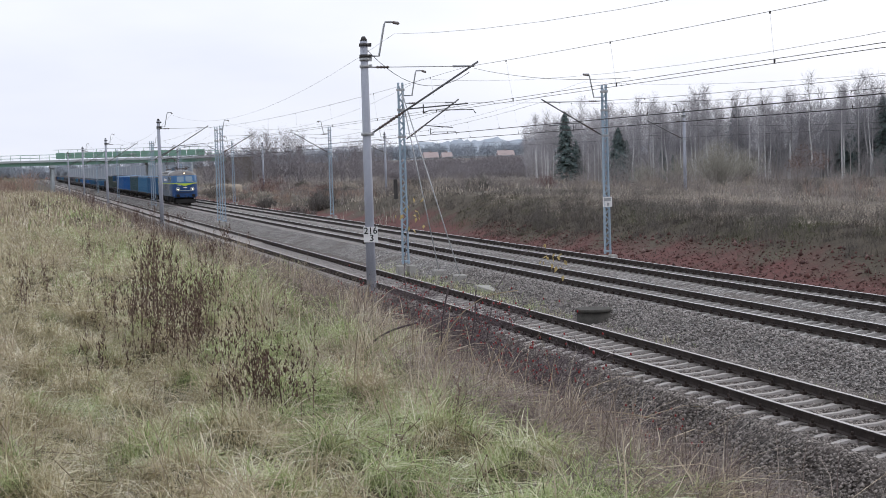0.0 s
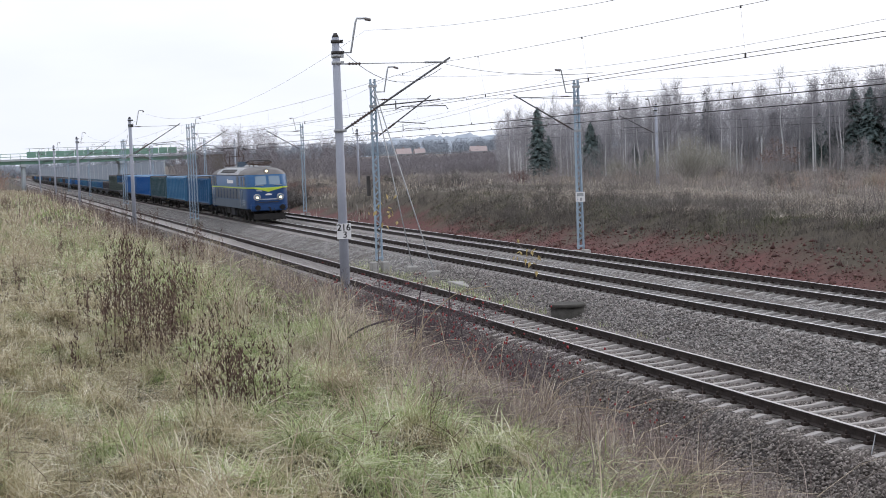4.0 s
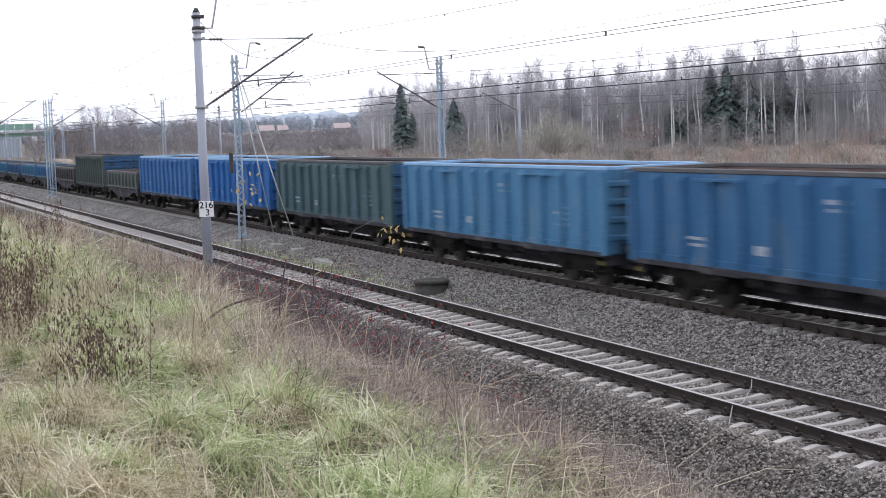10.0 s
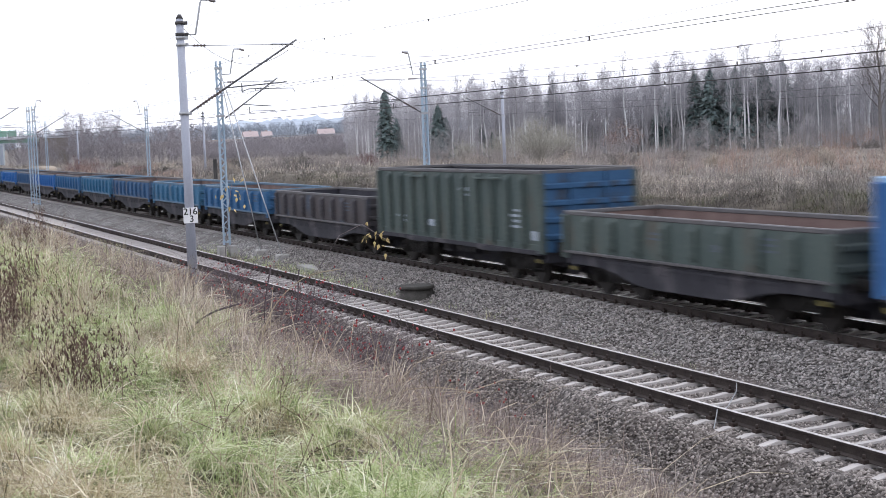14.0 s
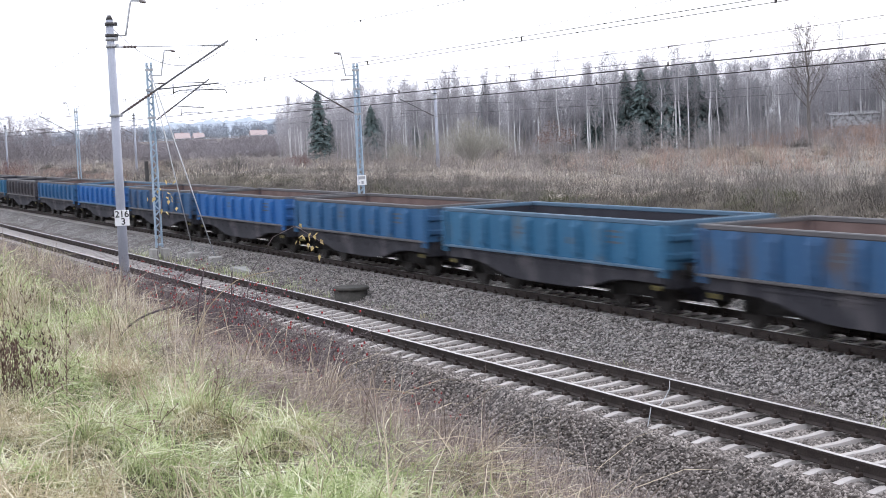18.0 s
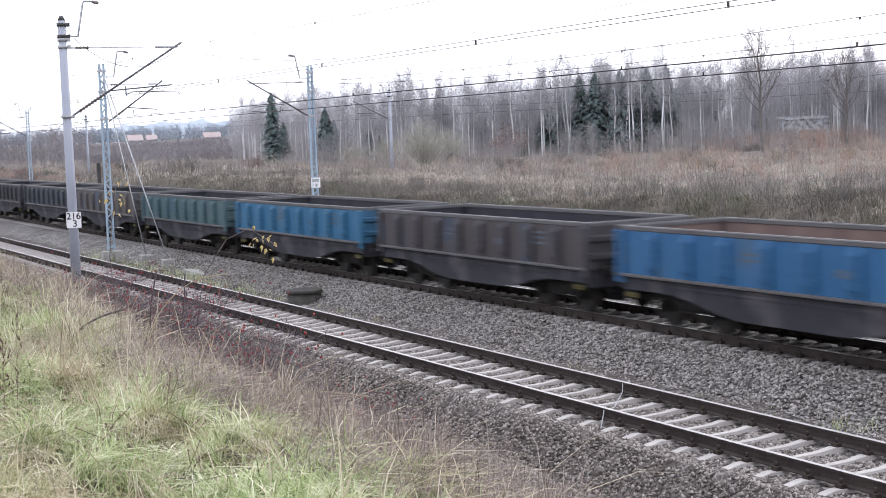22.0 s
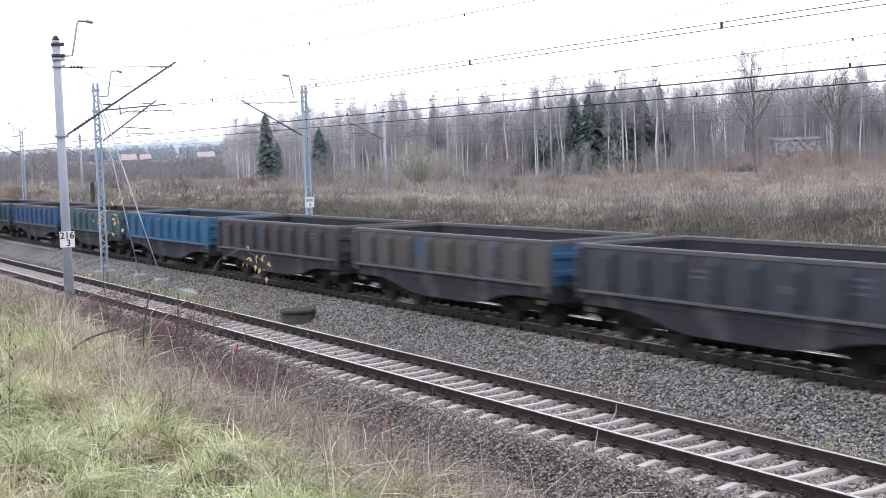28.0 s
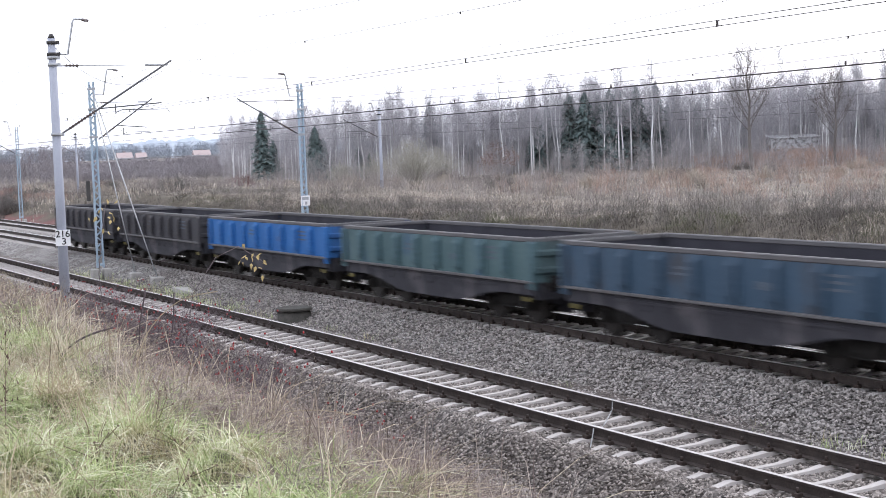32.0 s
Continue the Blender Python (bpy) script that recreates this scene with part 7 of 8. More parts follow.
def fir_tree(h, r, seed):
    """Whorls of drooping boughs, each a fan of ragged needle sprays."""
    rr = random.Random(seed)
    t = new("fir_tree")
    tagged(t, "dark green fir tree standing among bare birches", "tree", "fir trees")
    bm = bmesh.new()
    rod(bm, (0, 0, -0.4), (0, 0, h), 0.16, 0.02, 7)
    part("trunk", bm, TRUNK, t)
    co, fs = [], []
    whorls = 24
    for i in range(whorls):
        u = (i / (whorls - 1)) ** 0.9
        z = h * (0.12 + 0.86 * u)
        R = r * (1 - u) ** 0.75 + 0.10
        for j in range(9):
            az = j * 0.698 + rr.uniform(-0.3, 0.3) + i
            L = R * rr.uniform(0.6, 1.2)
            d = Vector((math.cos(az), math.sin(az), 0))
            side = Vector((-d.y, d.x, 0))
            a = Vector((0, 0, z + rr.uniform(-0.18, 0.18)))
            for v in range(6):
                uu = 0.08 + 0.16 * v
                c = a + d * L * uu - Vector((0, 0, 0.34 * L * uu * uu))
                for sg in (-1, 1):
                    k = len(co)
                    reach = (0.20 + 0.34 * L * (1.1 - uu)) * rr.uniform(0.7, 1.2)
                    tip = c + side * sg * reach + d * reach * 0.6 - Vector((0, 0, rr.uniform(0.05, 0.28)))
                    co += [c - d * 0.16, c + d * 0.16 - Vector((0, 0, 0.14)), tip]
                    fs.append((k, k + 1, k + 2))
                k = len(co)
                co += [c - side * 0.14, c + side * 0.14, c + d * 0.12 - Vector((0, 0, rr.uniform(0.25, 0.5)))]
                fs.append((k, k + 1, k + 2))
    o = new("crown", fast_mesh("crown", np.array([v[:] for v in co]), np.array(fs), NEEDLE))
    o.parent = t
    return t


OAK = mat("dark_bark", (0.11, 0.098, 0.092), (0.185, 0.168, 0.158), 2.0, 0.9, 0.3)


def forked_tree(h, r, seed, label):
    """A field tree: a straight stem, wide rising limbs, boughs on each and fine twigs at their ends."""
    rr = random.Random(seed)
    t = new("lone_tree")
    tagged(t, label, "tree")
    bm = bmesh.new()
    segs, ws = [], []
    stem = [Vector((rr.gauss(0, 0.16), rr.gauss(0, 0.16), h * u)) for u in (0.0, 0.2, 0.4, 0.6, 0.8, 1.0)]
    stem[0].z = -0.4
    for k, (a, b) in enumerate(zip(stem[:-1], stem[1:])):
        rod(bm, a, b, r * (1 - 0.185 * k), r * (1 - 0.185 * (k + 1)), 8, caps=False)
    part("trunk", bm, OAK, t)

    def twig(c, d, L, w, depth):
        e = c + (d + Vector((rr.gauss(0, 0.25), rr.gauss(0, 0.25), rr.gauss(0.08, 0.15)))).normalized() * L
        segs.append((c, e))
        ws.append(w)
        if depth:
            for _ in range(4 if depth > 1 else 3):
                az = rr.uniform(0, 6.283)
                nd = (d + Vector((math.cos(az), math.sin(az), rr.uniform(-0.1, 0.7))) * rr.uniform(0.5, 0.9)).normalized()
                twig(c.lerp(e, rr.uniform(0.35, 0.98)), nd, L * rr.uniform(0.4, 0.6), max(0.022, w * 0.55), depth - 1)

    for i in range(26):
        u = 0.30 + 0.66 * (i + rr.random()) / 26
        az = i * 2.4 + rr.gauss(0, 0.3)
        L = h * 0.47 * (1.12 - u) ** 0.6 * rr.uniform(0.7, 1.1)
        d = Vector((math.cos(az), math.sin(az), rr.uniform(0.8, 1.8))).normalized()
        p = Vector((0, 0, h * u))
        lb = bmesh.new()
        q = p + d * L * 0.55
        e = q + (d + Vector((0, 0, 0.35))).normalized() * L * 0.45
        rr_ = r * 0.22 * (1.15 - u) + 0.012
        rod(lb, p, q, rr_, rr_ * 0.65, 6, caps=False)
        rod(lb, q, e, rr_ * 0.65, rr_ * 0.3, 6, caps=False)
        part("limb", lb, OAK, t)
        for _ in range(12):
            v = rr.uniform(0.15, 1.0)
            c = p.lerp(q, v / 0.55) if v < 0.55 else q.lerp(e, (v - 0.55) / 0.45)
            ta = rr.uniform(0, 6.283)
            twig(c, (d + Vector((math.cos(ta), math.sin(ta), 0.4)) * 0.8).normalized(), L * rr.uniform(0.28, 0.48), 0.036, 2)
    c, f = twig_strips(segs, ws)
    o = new("crown", fast_mesh("crown", c, f, OAK))
    o.parent = t
    return t


BIRCH_LABEL = "leafless birch with a white trunk at the wood's edge"
TREES = [bare_tree("birch_tree", 10.6 + 0.7 * k, 0.10 + 0.010 * k, 1.7, 85, BIRCH, 100 + k, 0.42, 0.008 + 0.007 * (k % 3), BIRCH_LABEL) for k in range(6)]
GREYS = [bare_tree("bare_tree", 9.5 + k, 0.08 + 0.01 * k, 2.2, 90, TRUNK, 120 + k, 0.35, 0.01, "leafless grey-brown tree at the wood's edge") for k in range(3)]
FIRS = [fir_tree(9.4 + 1.0 * k, 3.0 + 0.1 * k, 140 + k) for k in range(4)]
for t in TREES + GREYS:
    t["group"] = "trees of the wood"


def at_bearing(b, d):
    """A place on the plan by its bearing from the track's direction and its distance."""
    return d * math.sin(radians(b)), d * math.cos(radians(b))


def grown(b):
    """The wood stands taller on its near side."""
    return 1.0 + 0.10 * float(step(28.5, 33.5, b))


def edge_d(b):
    """How far off the wood begins at a bearing."""
    return 225 + 95 * float(step(22.5, 18.5, b)) - 10 * float(step(30, 44, b))


rr = random.Random(77)
used = set()


def plant(protos, b, d, sc=1.0, bury=0.0):
    x, y = at_bearing(b, d)
    k = rr.randrange(len(protos))
    m = pose(x, y, float(ground_z(x, y)) - bury, 0, 0, rr.uniform(0, 360)) @ Matrix.Scale(sc, 4)
    src = protos[k]
    if id(src) not in used:
        used.add(id(src))
        src.matrix_basis = m
        return src
    o = copy_thing(src, pose(0, 0, 0))
    o.matrix_basis = m
    return o


for i in range(200):
    b = rr.uniform(19.2, 45.5)
    plant(TREES if rr.random() < 0.72 else GREYS, b, edge_d(b) + rr.uniform(0, 14), rr.uniform(0.8, 1.08) * grown(b))
for b, d, s in ((20.35, 262, 1.0), (20.75, 268, 0.75), (22.3, 230, 0.9), (22.6, 236, 0.7), (23.9, 232, 0.5), (24.3, 232, 0.4), (26.6, 240, 0.95), (27.9, 242, 0.85), (30.6, 229, 0.9), (31.0, 244, 0.9), (31.8, 230, 0.98), (32.4, 228, 1.06), (32.9, 231, 1.12), (33.3, 227, 1.2), (33.6, 231, 1.12), (34.3, 230, 1.08), (35.0, 232, 0.98), (35.7, 242, 0.92)):
    plant(FIRS, b, d, s * grown(b))
for i in range(30):  # the darker second row
    b = rr.uniform(29.5, 45.5)
    plant(FIRS, b, edge_d(b) + rr.uniform(14, 34), rr.uniform(0.75, 1.02) * grown(b))
RUSTLEAF = leaf_mat("clinging_oak_leaves", [(0.18, 0.13, 0.115), (0.25, 0.175, 0.15), (0.32, 0.23, 0.20)])
for b, d, h in ((29.1, 214, 5.6), (29.6, 217, 4.4), (28.7, 218, 4.0)):
    x, y = at_bearing(b, d)
    ok_t = thing("young_oak", pose(x, y, float(ground_z(x, y))), "young oak that keeps its rust-brown leaves", "tree", "young oaks")
    bm = bmesh.new()
    rod(bm, (0, 0, -0.2), (0, 0, h * 0.9), 0.07, 0.02, 6)
    part("trunk", bm, TRUNK, ok_t)
    lc = []
    for _ in range(230):
        v = Vector((rr.gauss(0, 1), rr.gauss(0, 1), rr.gauss(0, 1))).normalized() * rr.uniform(0.4, 1.0)
        p = Vector((v.x * h * 0.34, v.y * h * 0.34, h * 0.62 + v.z * h * 0.36))
        lc.append((p, p + Vector((rr.gauss(0, 0.16), rr.gauss(0, 0.16), rr.gauss(-0.05, 0.12)))))
    c, f = twig_strips(lc, 0.16)
    o = new("crown", fast_mesh("crown", c, f, RUSTLEAF))
    o.parent = ok_t
BIG = forked_tree(14.9, 0.27, 150, "tall forked leafless tree standing before the wood")
BX, BY = at_bearing(38.4, 196)
BIG.matrix_basis = pose(BX, BY, float(ground_z(BX, BY)))
BIG2 = forked_tree(12.0, 0.2, 152, "leafless forked tree standing before the wood")
BX, BY = at_bearing(41.4, 205)
BIG2.matrix_basis = pose(BX, BY, float(ground_z(BX, BY)))


def wood(name, n, bear, dist, h, spread, limbs, w, label, trunk=2.6, bark=TWIGS, low=0.25):
    """Far trees that nobody could count."""
    segs, ws = [], []
    for _ in range(n):
        b = rr.uniform(*bear)
        x, y = at_bearing(b, dist(b) + rr.uniform(0, 1) ** 1.3 * 45)
        z = float(ground_z(x, y))
        hh = rr.uniform(*h) * grown(b)
        base = Vector((x, y, z - 0.3))
        segs.append((base, base + Vector((rr.gauss(0, 0.2), 0, hh))))
        ws.append(w * trunk)
        for _ in range(limbs):
            u = rr.uniform(low, 1.0)
            p = base + Vector((0, 0, hh * u))
            az = rr.uniform(0, 6.283)
            L = spread * (1.2 - u) ** 0.55 * rr.uniform(0.25, 1.0) + 0.2
            q = p + Vector((math.cos(az) * L, math.sin(az) * L, L * rr.uniform(0.5, 1.5)))
            segs.append((p, q))
            ws.append(w)
            for _ in range(2):
                c = p.lerp(q, rr.uniform(0.3, 1))
                segs.append((c, c + Vector((rr.gauss(0, 0.5), rr.gauss(0, 0.5), rr.uniform(0.1, 0.9)))))
                ws.append(w * 0.7)
    c, f = twig_strips(segs, ws)
    return stuff(name, c, f, bark, label, "woods")


FARTWIG = leaf_mat("purple_grey_twigs", [(0.17, 0.155, 0.165), (0.25, 0.232, 0.245), (0.34, 0.315, 0.33)])
wood("far_wood", 2500, (18.8, 46.5), lambda b: edge_d(b) + 5, (8.0, 12.0), 1.9, 38, 0.036, "dense leafless birch wood behind its edge")
wood("far_wood", 300, (6.6, 13.8), lambda b: 322.0, (4.0, 8.5), 2.4, 44, 0.04, "leafless trees beyond the bridge road", 1.6, FARTWIG, 0.1)
wood("far_wood", 46, (8.6, 10.6), lambda b: 318.0, (9.0, 12.5), 2.6, 60, 0.045, "taller leafless trees beyond the bridge road", 1.6, FARTWIG, 0.2)
wood("far_wood", 34, (12.2, 13.9), lambda b: 300.0, (6.0, 9.5), 2.4, 50, 0.045, "leafless trees at the end of the road bank", 1.6, FARTWIG, 0.2)
wood("far_scrub", 300, (13.0, 19.8), lambda b: 520.0, (1.0, 2.2), 2.4, 30, 0.09, "grey-brown scrub on the far slope", 1.2, FARTWIG, 0.05)
wood("far_scrub", 260, (13.0, 19.8), lambda b: 420.0, (1.0, 2.2), 2.2, 30, 0.07, "grey-brown scrub on the far slope", 1.2, FARTWIG, 0.05)
wood("far_scrub", 260, (13.4, 19.6), lambda b: 330.0, (1.0, 2.4), 1.8, 34, 0.05, "low grey-brown scrub far behind the field", 1.3, FARTWIG, 0.05)
UNDER = leaf_mat("grey_underwood", [(0.25, 0.235, 0.24), (0.35, 0.33, 0.335), (0.46, 0.435, 0.435)])
wood("underwood", 1500, (18.8, 46.5), lambda b: edge_d(b) - 5, (1.5, 4.8), 1.6, 26, 0.03, "grey leafless underwood at the wood's edge", bark=UNDER)
# the blue-grey haze of the distance is put into these twigs' colour
HAZY = leaf_mat("hazed_distant_trees", [(0.34, 0.38, 0.44), (0.40, 0.44, 0.49), (0.46, 0.49, 0.54)])
wood("distant_wood", 800, (-3.0, 22.0), lambda b: 1100.0, (6.0, 11.0), 5.0, 40, 0.40, "woods on the horizon, haze-tinted blue-grey", 1.5, HAZY, 0.02)

# a wooded ridge that closes the horizon, haze painted into its colour
RIDGE = mat("hazed_wooded_ridge", (0.36, 0.41, 0.48), (0.44, 0.49, 0.55), 0.02, 0.95, 0.3, fine=0.2, dist=2.0)
bs = np.linspace(-30, 60, 720)
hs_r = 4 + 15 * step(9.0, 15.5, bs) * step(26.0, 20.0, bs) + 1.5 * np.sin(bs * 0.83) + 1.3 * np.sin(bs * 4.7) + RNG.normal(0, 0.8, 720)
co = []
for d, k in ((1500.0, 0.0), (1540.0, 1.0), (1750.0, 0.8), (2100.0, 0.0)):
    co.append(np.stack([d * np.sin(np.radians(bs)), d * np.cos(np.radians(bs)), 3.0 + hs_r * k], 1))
co = np.concatenate(co)
i = (np.arange(3)[:, None] * 720 + np.arange(719)[None]).ravel()
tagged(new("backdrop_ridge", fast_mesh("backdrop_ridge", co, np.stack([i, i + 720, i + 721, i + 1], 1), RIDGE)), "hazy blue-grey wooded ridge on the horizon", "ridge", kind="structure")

# ---- houses far behind the field ----
# roof red is washed out, haze of the distance included
BRICKRED = mat("hazed_roof_tiles", (0.40, 0.325, 0.315), (0.46, 0.38, 0.365), 1.0, 0.8, 0.2)
PLASTER = mat("pale_plaster", (0.33, 0.335, 0.345), (0.42, 0.42, 0.43), 0.6, 0.9, 0.1)
for b, d, w in ((15.3, 790, 7.0), (15.9, 830, 5.0), (18.1, 800, 8.0)):
    x, y = at_bearing(b, d)
    z = float(ground_z(x, y))
    hs = thing("house", pose(x, y, z - 1.1, 0, 0, -b + 8), "far low pale house with a red tiled roof", "house", "far houses")
    bm = bmesh.new()
    box(bm, -w / 2, w / 2, -4, 4, -0.5, 1.9)
    part("wall", bm, PLASTER, hs)
    bm = bmesh.new()
    extrude_x(bm, [(-4.6, 1.8), (0, 4.6), (4.6, 1.8)], -w / 2 - 0.4, w / 2 + 0.4)
    part("roof", bm, BRICKRED, hs)
    bm = bmesh.new()
    box(bm, -0.4, 0.4, -0.4, 0.4, 3.9, 5.2)
    part("chimney", bm, BRICKRED, hs)
    for wx in (-w * 0.28, w * 0.28):
        bm = bmesh.new()
        box(bm, wx - 0.6, wx + 0.6, -4.05, -3.95, 0.5, 1.5)
        part("window", bm, BLACK, hs)
# a crash barrier along the far road
gr = thing("crash_barrier", pose(0, 0, 0), "pale steel crash barrier along a far road", "crash barrier")
for i in range(24):
    (xa, ya), (xb, yb) = at_bearing(14.3 + 0.22 * i, 715), at_bearing(14.3 + 0.22 * (i + 1), 715)
    za, zb = float(ground_z(xa, ya)), float(ground_z(xb, yb))
    bm = bmesh.new()
    rod(bm, (xa, ya, za + 0.85), (xb, yb, zb + 0.85), 0.30, 0.30, 4)
    part("rail_beam", bm, STEEL_GALV, gr)
    bm = bmesh.new()
    box(bm, xa - 0.1, xa + 0.1, ya - 0.1, ya + 0.1, za - 0.3, za + 0.85)
    part("post", bm, STEEL_GALV, gr)

# a derelict pale shed among the trees
x, y = at_bearing(39.9, 222)
sd = thing("derelict_shed", pose(x, y, float(ground_z(x, y)), 0, 0, -30), "derelict pale shed with peeling walls among the trees", "shed")
PEEL = mat("peeling_plaster", (0.40, 0.41, 0.43), (0.56, 0.57, 0.59), 1.2, 0.9, 0.3, stain=(0.17, 0.165, 0.165), stain_scale=1.6, stain_at=0.46)
bm = bmesh.new()
box(bm, -3.3, 3.3, -2.5, 2.5, -0.3, 4.0)
part("wall", bm, PEEL, sd)
bm = bmesh.new()
extrude_x(bm, [(-2.8, 3.95), (2.8, 4.3), (2.8, 4.42), (-2.8, 4.07)], -3.5, 3.5)
part("roof", bm, PEEL, sd)
for wx in (-2.2, 0.3, 2.2):
    bm = bmesh.new()
    box(bm, wx - 0.5, wx + 0.5, -2.53, -2.45, 1.6, 2.5)
    part("window", bm, TRUNK, sd)

# ---- the road bridge over the line ----
# bridge green, made paler in its colour to suggest haze
B_GREEN = mat("green_bridge_steel", (0.17, 0.33, 0.255), (0.23, 0.39, 0.31), 0.5, 0.6, 0.05)
B_PALE = mat("pale_bridge_concrete", (0.42, 0.46, 0.48), (0.54, 0.57, 0.59), 0.4, 0.85, 0.1)
br = thing("road_bridge", pose(0, BRIDGE_Y, 0), "green steel road bridge on pale piers across the tracks", "bridge")
bm = bmesh.new()
box(bm, -90, 46, -5, 5, 6.25, 6.7)
part("deck", bm, B_PALE, br)
for y in (-4.2, 4.2):
    bm = bmesh.new()
    box(bm, -90, 46, y - 0.2, y + 0.2, 5.55, 6.3)
    part("girder", bm, B_GREEN, br, "green steel girder")
bm = bmesh.new()
box(bm, 0, 1, -5.02, -4.94, 6.9, 8.2)
scr = part("safety_screen", bm, B_GREEN, br, "green safety screen panel")
scr.scale.x = 1.9
scr.location.x = 9.4
for i in range(1, 16):
    o = again("safety_screen", scr, br, pose(9.4 + 2.0 * i, 0, 0))
    o.scale.x = 1.9
bm = bmesh.new()
rod(bm, (0, -4.95, 6.7), (0, -4.95, 8.9), 0.05, 0.05, 6)
post = part("railing_post", bm, B_GREEN, br)
post.location.x = -88
for i in range(1, 67):
    again("railing_post", post, br, pose(-88 + 2.0 * i, 0, 0 if 9 < -88 + 2 * i < 42 else -1.0))
for z in (7.2, 7.85):
    bm = bmesh.new()
    rod(bm, (-90, -4.95, z), (45, -4.95, z), 0.06, 0.06, 6)
    part("railing", bm, B_GREEN, br)
bm = bmesh.new()
rod(bm, (9, -4.95, 8.85), (42, -4.95, 8.85), 0.05, 0.05, 6)
part("railing", bm, B_PALE, br)
for x in (8.6, 29.5, -14.0):
    bm = bmesh.new()
    for y in (-3.4, 0, 3.4):
        rod(bm, (x, y, -1.2), (x, y, 5.2), 0.42, 0.42, 14)
    box(bm, x - 0.6, x + 0.6, -4.6, 4.6, 5.0, 5.6, 0.05)
    part("pier", bm, B_PALE, br, "pale concrete pier")
for x, s in ((-92, -1), (49, 1)):
    bm = bmesh.new()
    box(bm, x - 3 if s < 0 else x - 3, x + 3, -5.5, 5.5, -2, 6.3)
    part("abutment", bm, EARTH if s > 0 else B_PALE, br)

# a noise barrier beyond the bridge
BARRIER = mat("pale_barrier_panel", (0.25, 0.29, 0.34), (0.33, 0.365, 0.41), 0.4, 0.8, 0.05)
nb = thing("noise_barrier", pose(43.0, 380.0, -0.8), "pale blue-grey noise barrier along the line beyond the bridge", "barrier")
bm = bmesh.new()
box(bm, -0.08, 0.08, 0.1, 4.9, 0, 6.0)
panel = part("panel", bm, BARRIER, nb)
bm = bmesh.new()
box(bm, -0.16, 0.16, -0.12, 0.12, 0, 6.2)
bpost = part("post", bm, B_PALE, nb)
for i in range(1, 100):
    m = Matrix.Translation((-0.125 * i, 4.998 * i, 0)) @ pose(0, 0, 0, 0, 0, 1.43)
    again("panel", panel, nb, m)
    if i % 3 == 0:
        again("post", bpost, nb, m)
# a sand heap beside the branch line
SAND = mat("pale_sand", (0.24, 0.20, 0.155), (0.33, 0.28, 0.22), 0.7, 0.95, 0.4)
x, y = at_bearing(7.6, 268)
bm = bmesh.new()
bmesh.ops.create_icosphere(bm, subdivisions=4, radius=1)
for v in bm.verts:
    v.co = Vector((v.co.x * 4.2, v.co.y * 4.0, max(-0.2, v.co.z) * 1.7)) * (1 + 0.25 * noise.noise(v.co * 1.7))
sh = mesh_ob("sand_heap", bm, SAND, smooth=True)
sh.matrix_basis = pose(x, y, float(ground_z(x, y)))
tagged(sh, "rounded heap of pale sand in the scrub", "sand heap")
# a grey willow before the wood
WILLOW = leaf_mat("pale_willow_twigs", [(0.26, 0.25, 0.215), (0.36, 0.345, 0.30), (0.46, 0.44, 0.385)])
for b, d, h, n in ((25.9, 196, 6.9, 400), (26.9, 205, 5.4, 200), (24.6, 215, 4.6, 160), (23.2, 215, 3.6, 140)):
    x, y = at_bearing(b, d)
    wl = thing("willow_shrub", pose(x, y, float(ground_z(x, y))), "rounded leafless pale-grey willow shrub before the wood", "shrub", "willow shrubs")
    segs, ws = [], []
    for _ in range(n):
        az, el = rr.uniform(0, 6.283), rr.uniform(0.25, 1.0)
        p = Vector((rr.gauss(0, 0.4), rr.gauss(0, 0.4), -0.2))
        q = p + Vector((math.cos(az) * (1.1 - el) * h * 0.85, math.sin(az) * (1.1 - el) * h * 0.85, h * (0.35 + 0.65 * el) * rr.uniform(0.75, 1.0)))
        segs.append((p, q))
        ws.append(0.07)
        for _ in range(7):
            c = p.lerp(q, rr.uniform(0.35, 1.0))
            segs.append((c, c + Vector((rr.gauss(0, 0.5), rr.gauss(0, 0.5), rr.uniform(0.1, 1.0)))))
            ws.append(0.04)
    c, f = twig_strips(segs, ws)
    o = new("crown", fast_mesh("crown", c, f, WILLOW))
    o.parent = wl

# ---- small things beside the tracks ----
LIDRUST = mat("dark_lid", (0.05, 0.047, 0.042), (0.09, 0.085, 0.075), 5, 0.9, 0.3)
for x, y, r, h in ((16.4, 42.2, 0.55, 0.46),):
    w = thing("drain_well", pose(x, y, -0.80), "round concrete drain well with a dark lid", "drain well", "drain wells")
    bm = bmesh.new()
    rod(bm, (0, 0, -0.3), (0, 0, h), r * 0.9, r * 0.9, 24)
    part("ring", bm, LIDRUST, w, "dark weathered concrete ring")
    bm = bmesh.new()
    rod(bm, (0, 0, h), (0, 0, h + 0.09), r, r * 0.96, 24)
    part("lid", bm, LIDRUST, w)
for x, y, a in ((17.0, 53.6, 10),):
    w = thing("concrete_slab", pose(x, y, -0.66, 4, 3, a), "weathered loose concrete slab in the gravel", "slab", "concrete slabs")
    bm = bmesh.new()
    box(bm, -0.5, 0.5, -0.8, 0.8, 0.0, 0.16, 0.02)
    part("slab", bm, CONC_LIGHT, w)


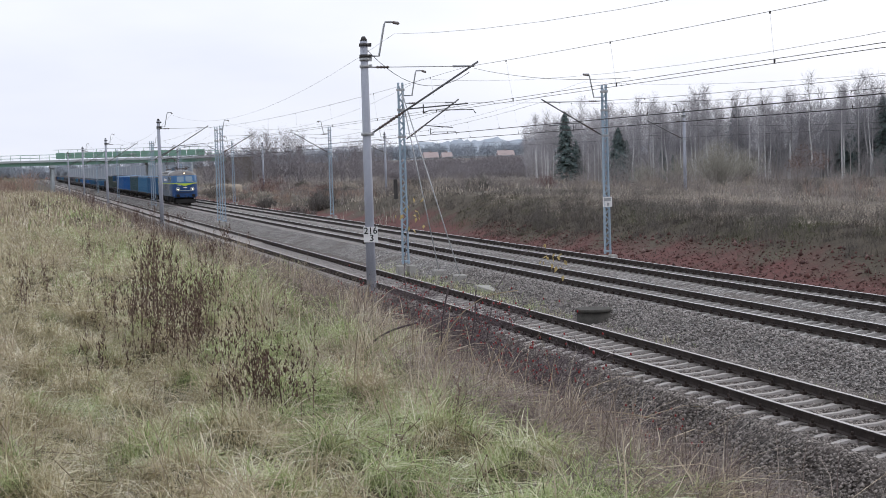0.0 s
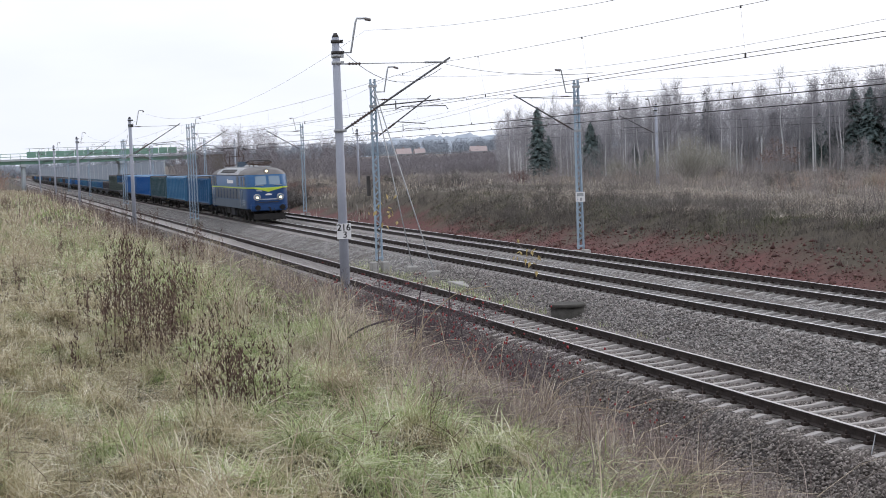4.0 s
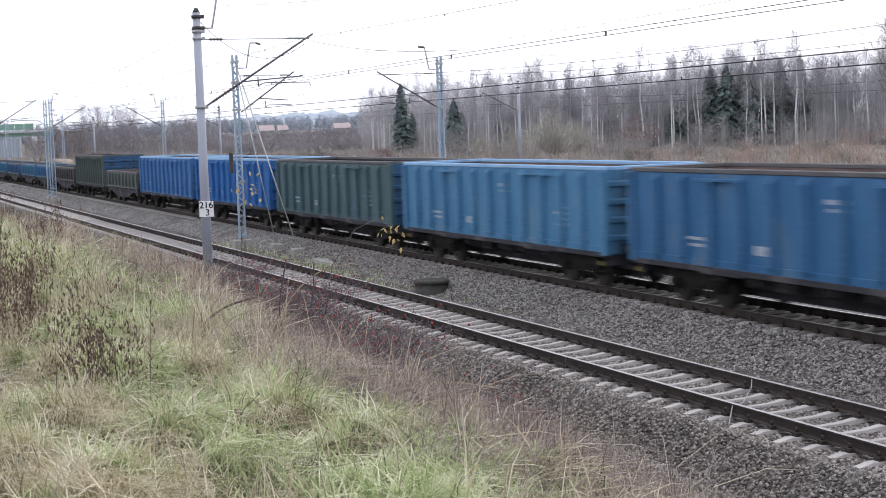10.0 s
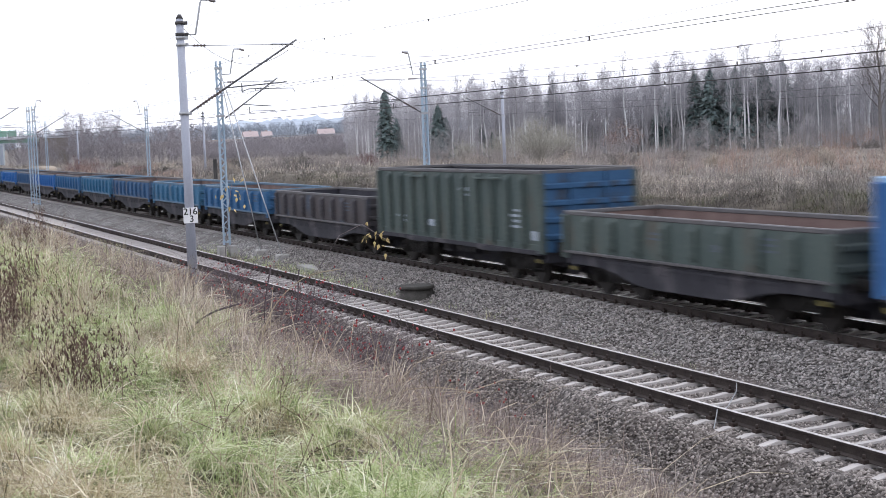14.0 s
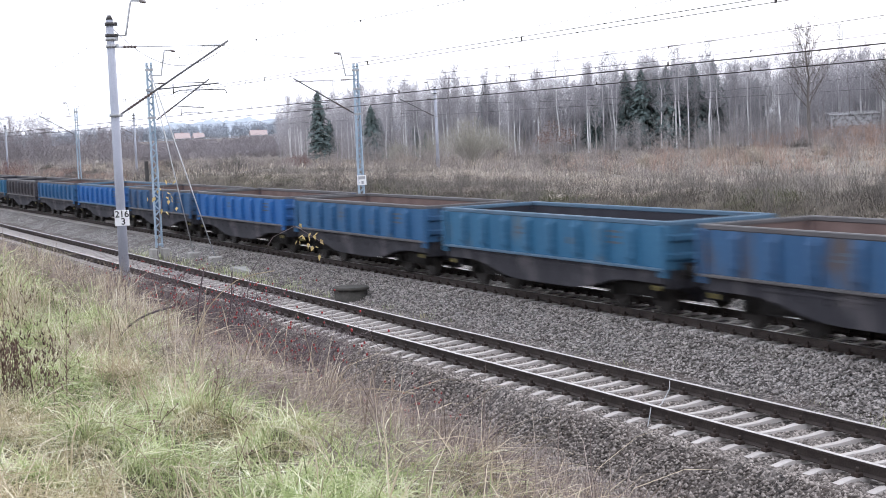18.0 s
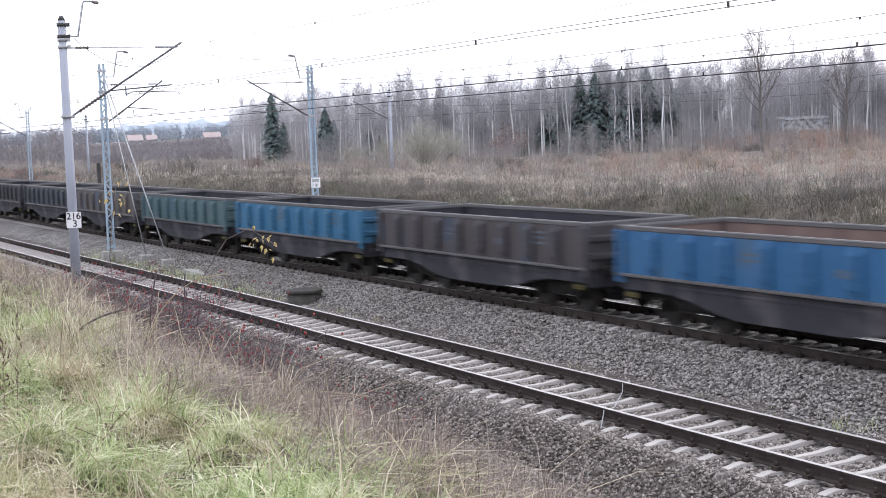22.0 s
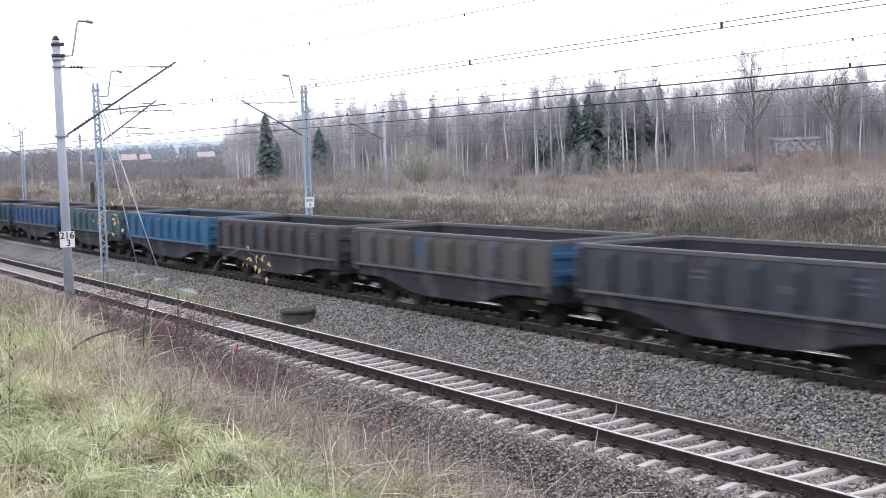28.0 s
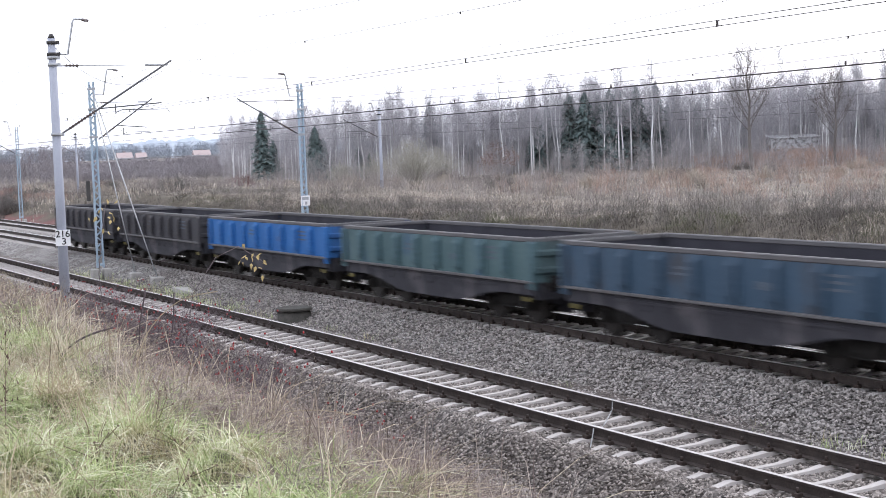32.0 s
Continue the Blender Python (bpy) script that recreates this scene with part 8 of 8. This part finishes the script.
def stones():
    """Loose stones on the beds near the camera."""
    n = 128000
    y = 12 + 48 * RNG.uniform(0, 1, n) ** 1.6
    lane = RNG.uniform(0, 1, n)
    x = np.where(lane < 0.27, RNG.uniform(10.1, 11.85, n), np.where(lane < 0.64, RNG.uniform(11.85, 15.3, n), RNG.uniform(15.3, 18.3, n)))
    bed1 = np.interp(x, [10.7, 10.9, 11.6, 12.1, 12.45, 13.67, 14.02, 14.5, 15.3, 16.3, 17.75, 24.7], [-0.8, -0.79, -0.235, -0.232, -0.257, -0.257, -0.232, -0.235, -0.68, -0.69, -0.23, -0.23])
    bed1 = np.where(x < 11.0, np.maximum(bed1, ground_z(np.minimum(x, 11.1), y)), bed1)
    ok = ~((np.abs(np.abs(x - TRACK_X[0]) - 0.7535) < 0.12)) & ~((np.abs(x - TRACK_X[0]) < 1.27) & (np.abs((y - 24.849 + 0.3) % 0.6 - 0.3) < 0.10) & (lane > 0.015))
    x, y, z = x[ok], y[ok], bed1[ok]
    n = len(x)
    oct_v = np.array([(1, 0, 0), (-1, 0, 0), (0, 1, 0), (0, -1, 0), (0, 0, 1), (0, 0, -0.6)], float)
    oct_f = np.array([(0, 2, 4), (2, 1, 4), (1, 3, 4), (3, 0, 4), (2, 0, 5), (1, 2, 5), (3, 1, 5), (0, 3, 5)])
    s = RNG.uniform(0.017, 0.045, n) * np.where(x < 15.9, 0.82, 1.0)
    v = oct_v[None] * (1 + RNG.normal(0, 0.22, (n, 6, 1))) + RNG.normal(0, 0.18, (n, 6, 3))
    a = RNG.uniform(0, 6.28, n)
    ca, sa = np.cos(a)[:, None], np.sin(a)[:, None]
    v = np.stack([v[..., 0] * ca - v[..., 1] * sa, v[..., 0] * sa + v[..., 1] * ca, v[..., 2] * 0.8], -1) * s[:, None, None]
    v += np.stack([x, y, z + s * 0.3], 1)[:, None]
    for name, pick, m, label in (("ballast_stones", x >= 15.9, STONE, "loose grey ballast stones of the main bed"), ("old_ballast_stones", x < 15.9, STONE_OLD, "loose brown ballast stones of the side track")):
        k = int(pick.sum())
        stuff(name, v[pick].reshape(-1, 3), (oct_f[None] + (np.arange(k) * 6)[:, None, None]).reshape(-1, 3), m, label, "gravel")


stones()


CLOD = leaf_mat("soil_clods", [(0.075, 0.040, 0.036), (0.11, 0.055, 0.049), (0.155, 0.074, 0.066), (0.24, 0.165, 0.15)])


def clods():
    """Loose clods and stones on the bare foot of the far bank."""
    n = 8000
    y = 20 + 75 * RNG.uniform(0, 1, n) ** 1.3
    x = 26.6 + 3.6 * RNG.uniform(0, 1, n) ** 1.2
    z = ground_z(x, y)
    oct_v = np.array([(1, 0, 0), (-1, 0, 0), (0, 1, 0), (0, -1, 0), (0, 0, 1), (0, 0, -0.6)], float)
    oct_f = np.array([(0, 2, 4), (2, 1, 4), (1, 3, 4), (3, 0, 4), (2, 0, 5), (1, 2, 5), (3, 1, 5), (0, 3, 5)])
    s = RNG.uniform(0.02, 0.06, n) * np.where(RNG.uniform(0, 1, n) < 0.08, 2.2, 1.0)
    v = (oct_v[None] * (1 + RNG.normal(0, 0.25, (n, 6, 1))) + RNG.normal(0, 0.2, (n, 6, 3))) * s[:, None, None]
    v += np.stack([x, y, z + s * 0.2], 1)[:, None]
    fs = (oct_f[None] + (np.arange(n) * 6)[:, None, None]).reshape(-1, 3)
    stuff("soil_clods", v.reshape(-1, 3), fs, CLOD, "red-brown clods and stones on the bare bank", "soil")


clods()


# ---- tracks, sleeper by sleeper ----
track(TRACK_X[0], 24.849, 9.0, 130, RAIL_TOP_DULL, NEAR_LABEL)
track(TRACK_X[1], 24.6, 16.0, 110, RAIL_TOP, MAIN_LABEL)
track(TRACK_X[2], 24.75, 18.0, 100, RAIL_TOP, MAIN_LABEL)


# the branch line on its own low bed, far behind the main line
BRANCH_A, BRANCH_B = Vector((branch_x(112.0), 112.0, -0.28)), Vector((branch_x(330.0), 330.0, -0.28))
bt = thing("branch_track", pose(*BRANCH_A, 0, 0, math.degrees(math.atan2(BRANCH_A.x - BRANCH_B.x, 218.0))), "rusty branch-line track on a low gravel bed", "railway track", "railway tracks", "structure")
B_LEN = (BRANCH_B - BRANCH_A).length
part("ballast", extrude_y(bmesh.new(), [(-2.6, -0.5), (-1.6, -0.19), (1.6, -0.19), (2.6, -0.5)], 0, B_LEN), GRAVEL, bt)
for sx in (-0.7535, 0.7535):
    o = part("rail", extrude_y(bmesh.new(), RAIL_PROF, 0, B_LEN), RAIL_SIDE, bt)
    o.location.x = sx
bs1 = part("sleeper", sleeper_bm(), SLEEPER_DARKER, bt)
bs1.location.y = 0.4
for i in range(1, 200):
    again("sleeper", bs1, bt, pose(0, 0.4 + 0.6 * i, 0))


# a pale bonding cable laid across the side track's rails
bond = polyrod(bmesh.new(), [(11.9, 18.9, -0.2), (12.2, 19.3, -0.12), (12.31, 19.42, 0.012), (12.42, 19.55, -0.14), (13.0, 20.2, -0.17), (13.7, 21.05, -0.14), (13.81, 21.2, 0.012), (13.92, 21.3, -0.13), (14.2, 21.6, -0.2)], 0.009, 6)
tagged(mesh_ob("bonding_cable", bond, STEEL_GALV), "thin pale bonding cable laid across the rails", "cable")


# ---- what moves ----
def motions():
    for ob, c in TRAIN:
        walk(ob, [(t, pose(TRACK_X[1], run(c, t), 0)) for t in range(0, 33, 2)])

    for ob, k in WHEELS:  # the locomotive's wheels roll
        rows = []
        for i in range(0, 32 * FPS + 1):
            t = i / FPS
            rows.append((t, pose(0, k, 0.625, math.degrees(-(run(0, t) - run(0, 0)) / 0.625) % 360.0)))
        walk(ob, rows)


motions()
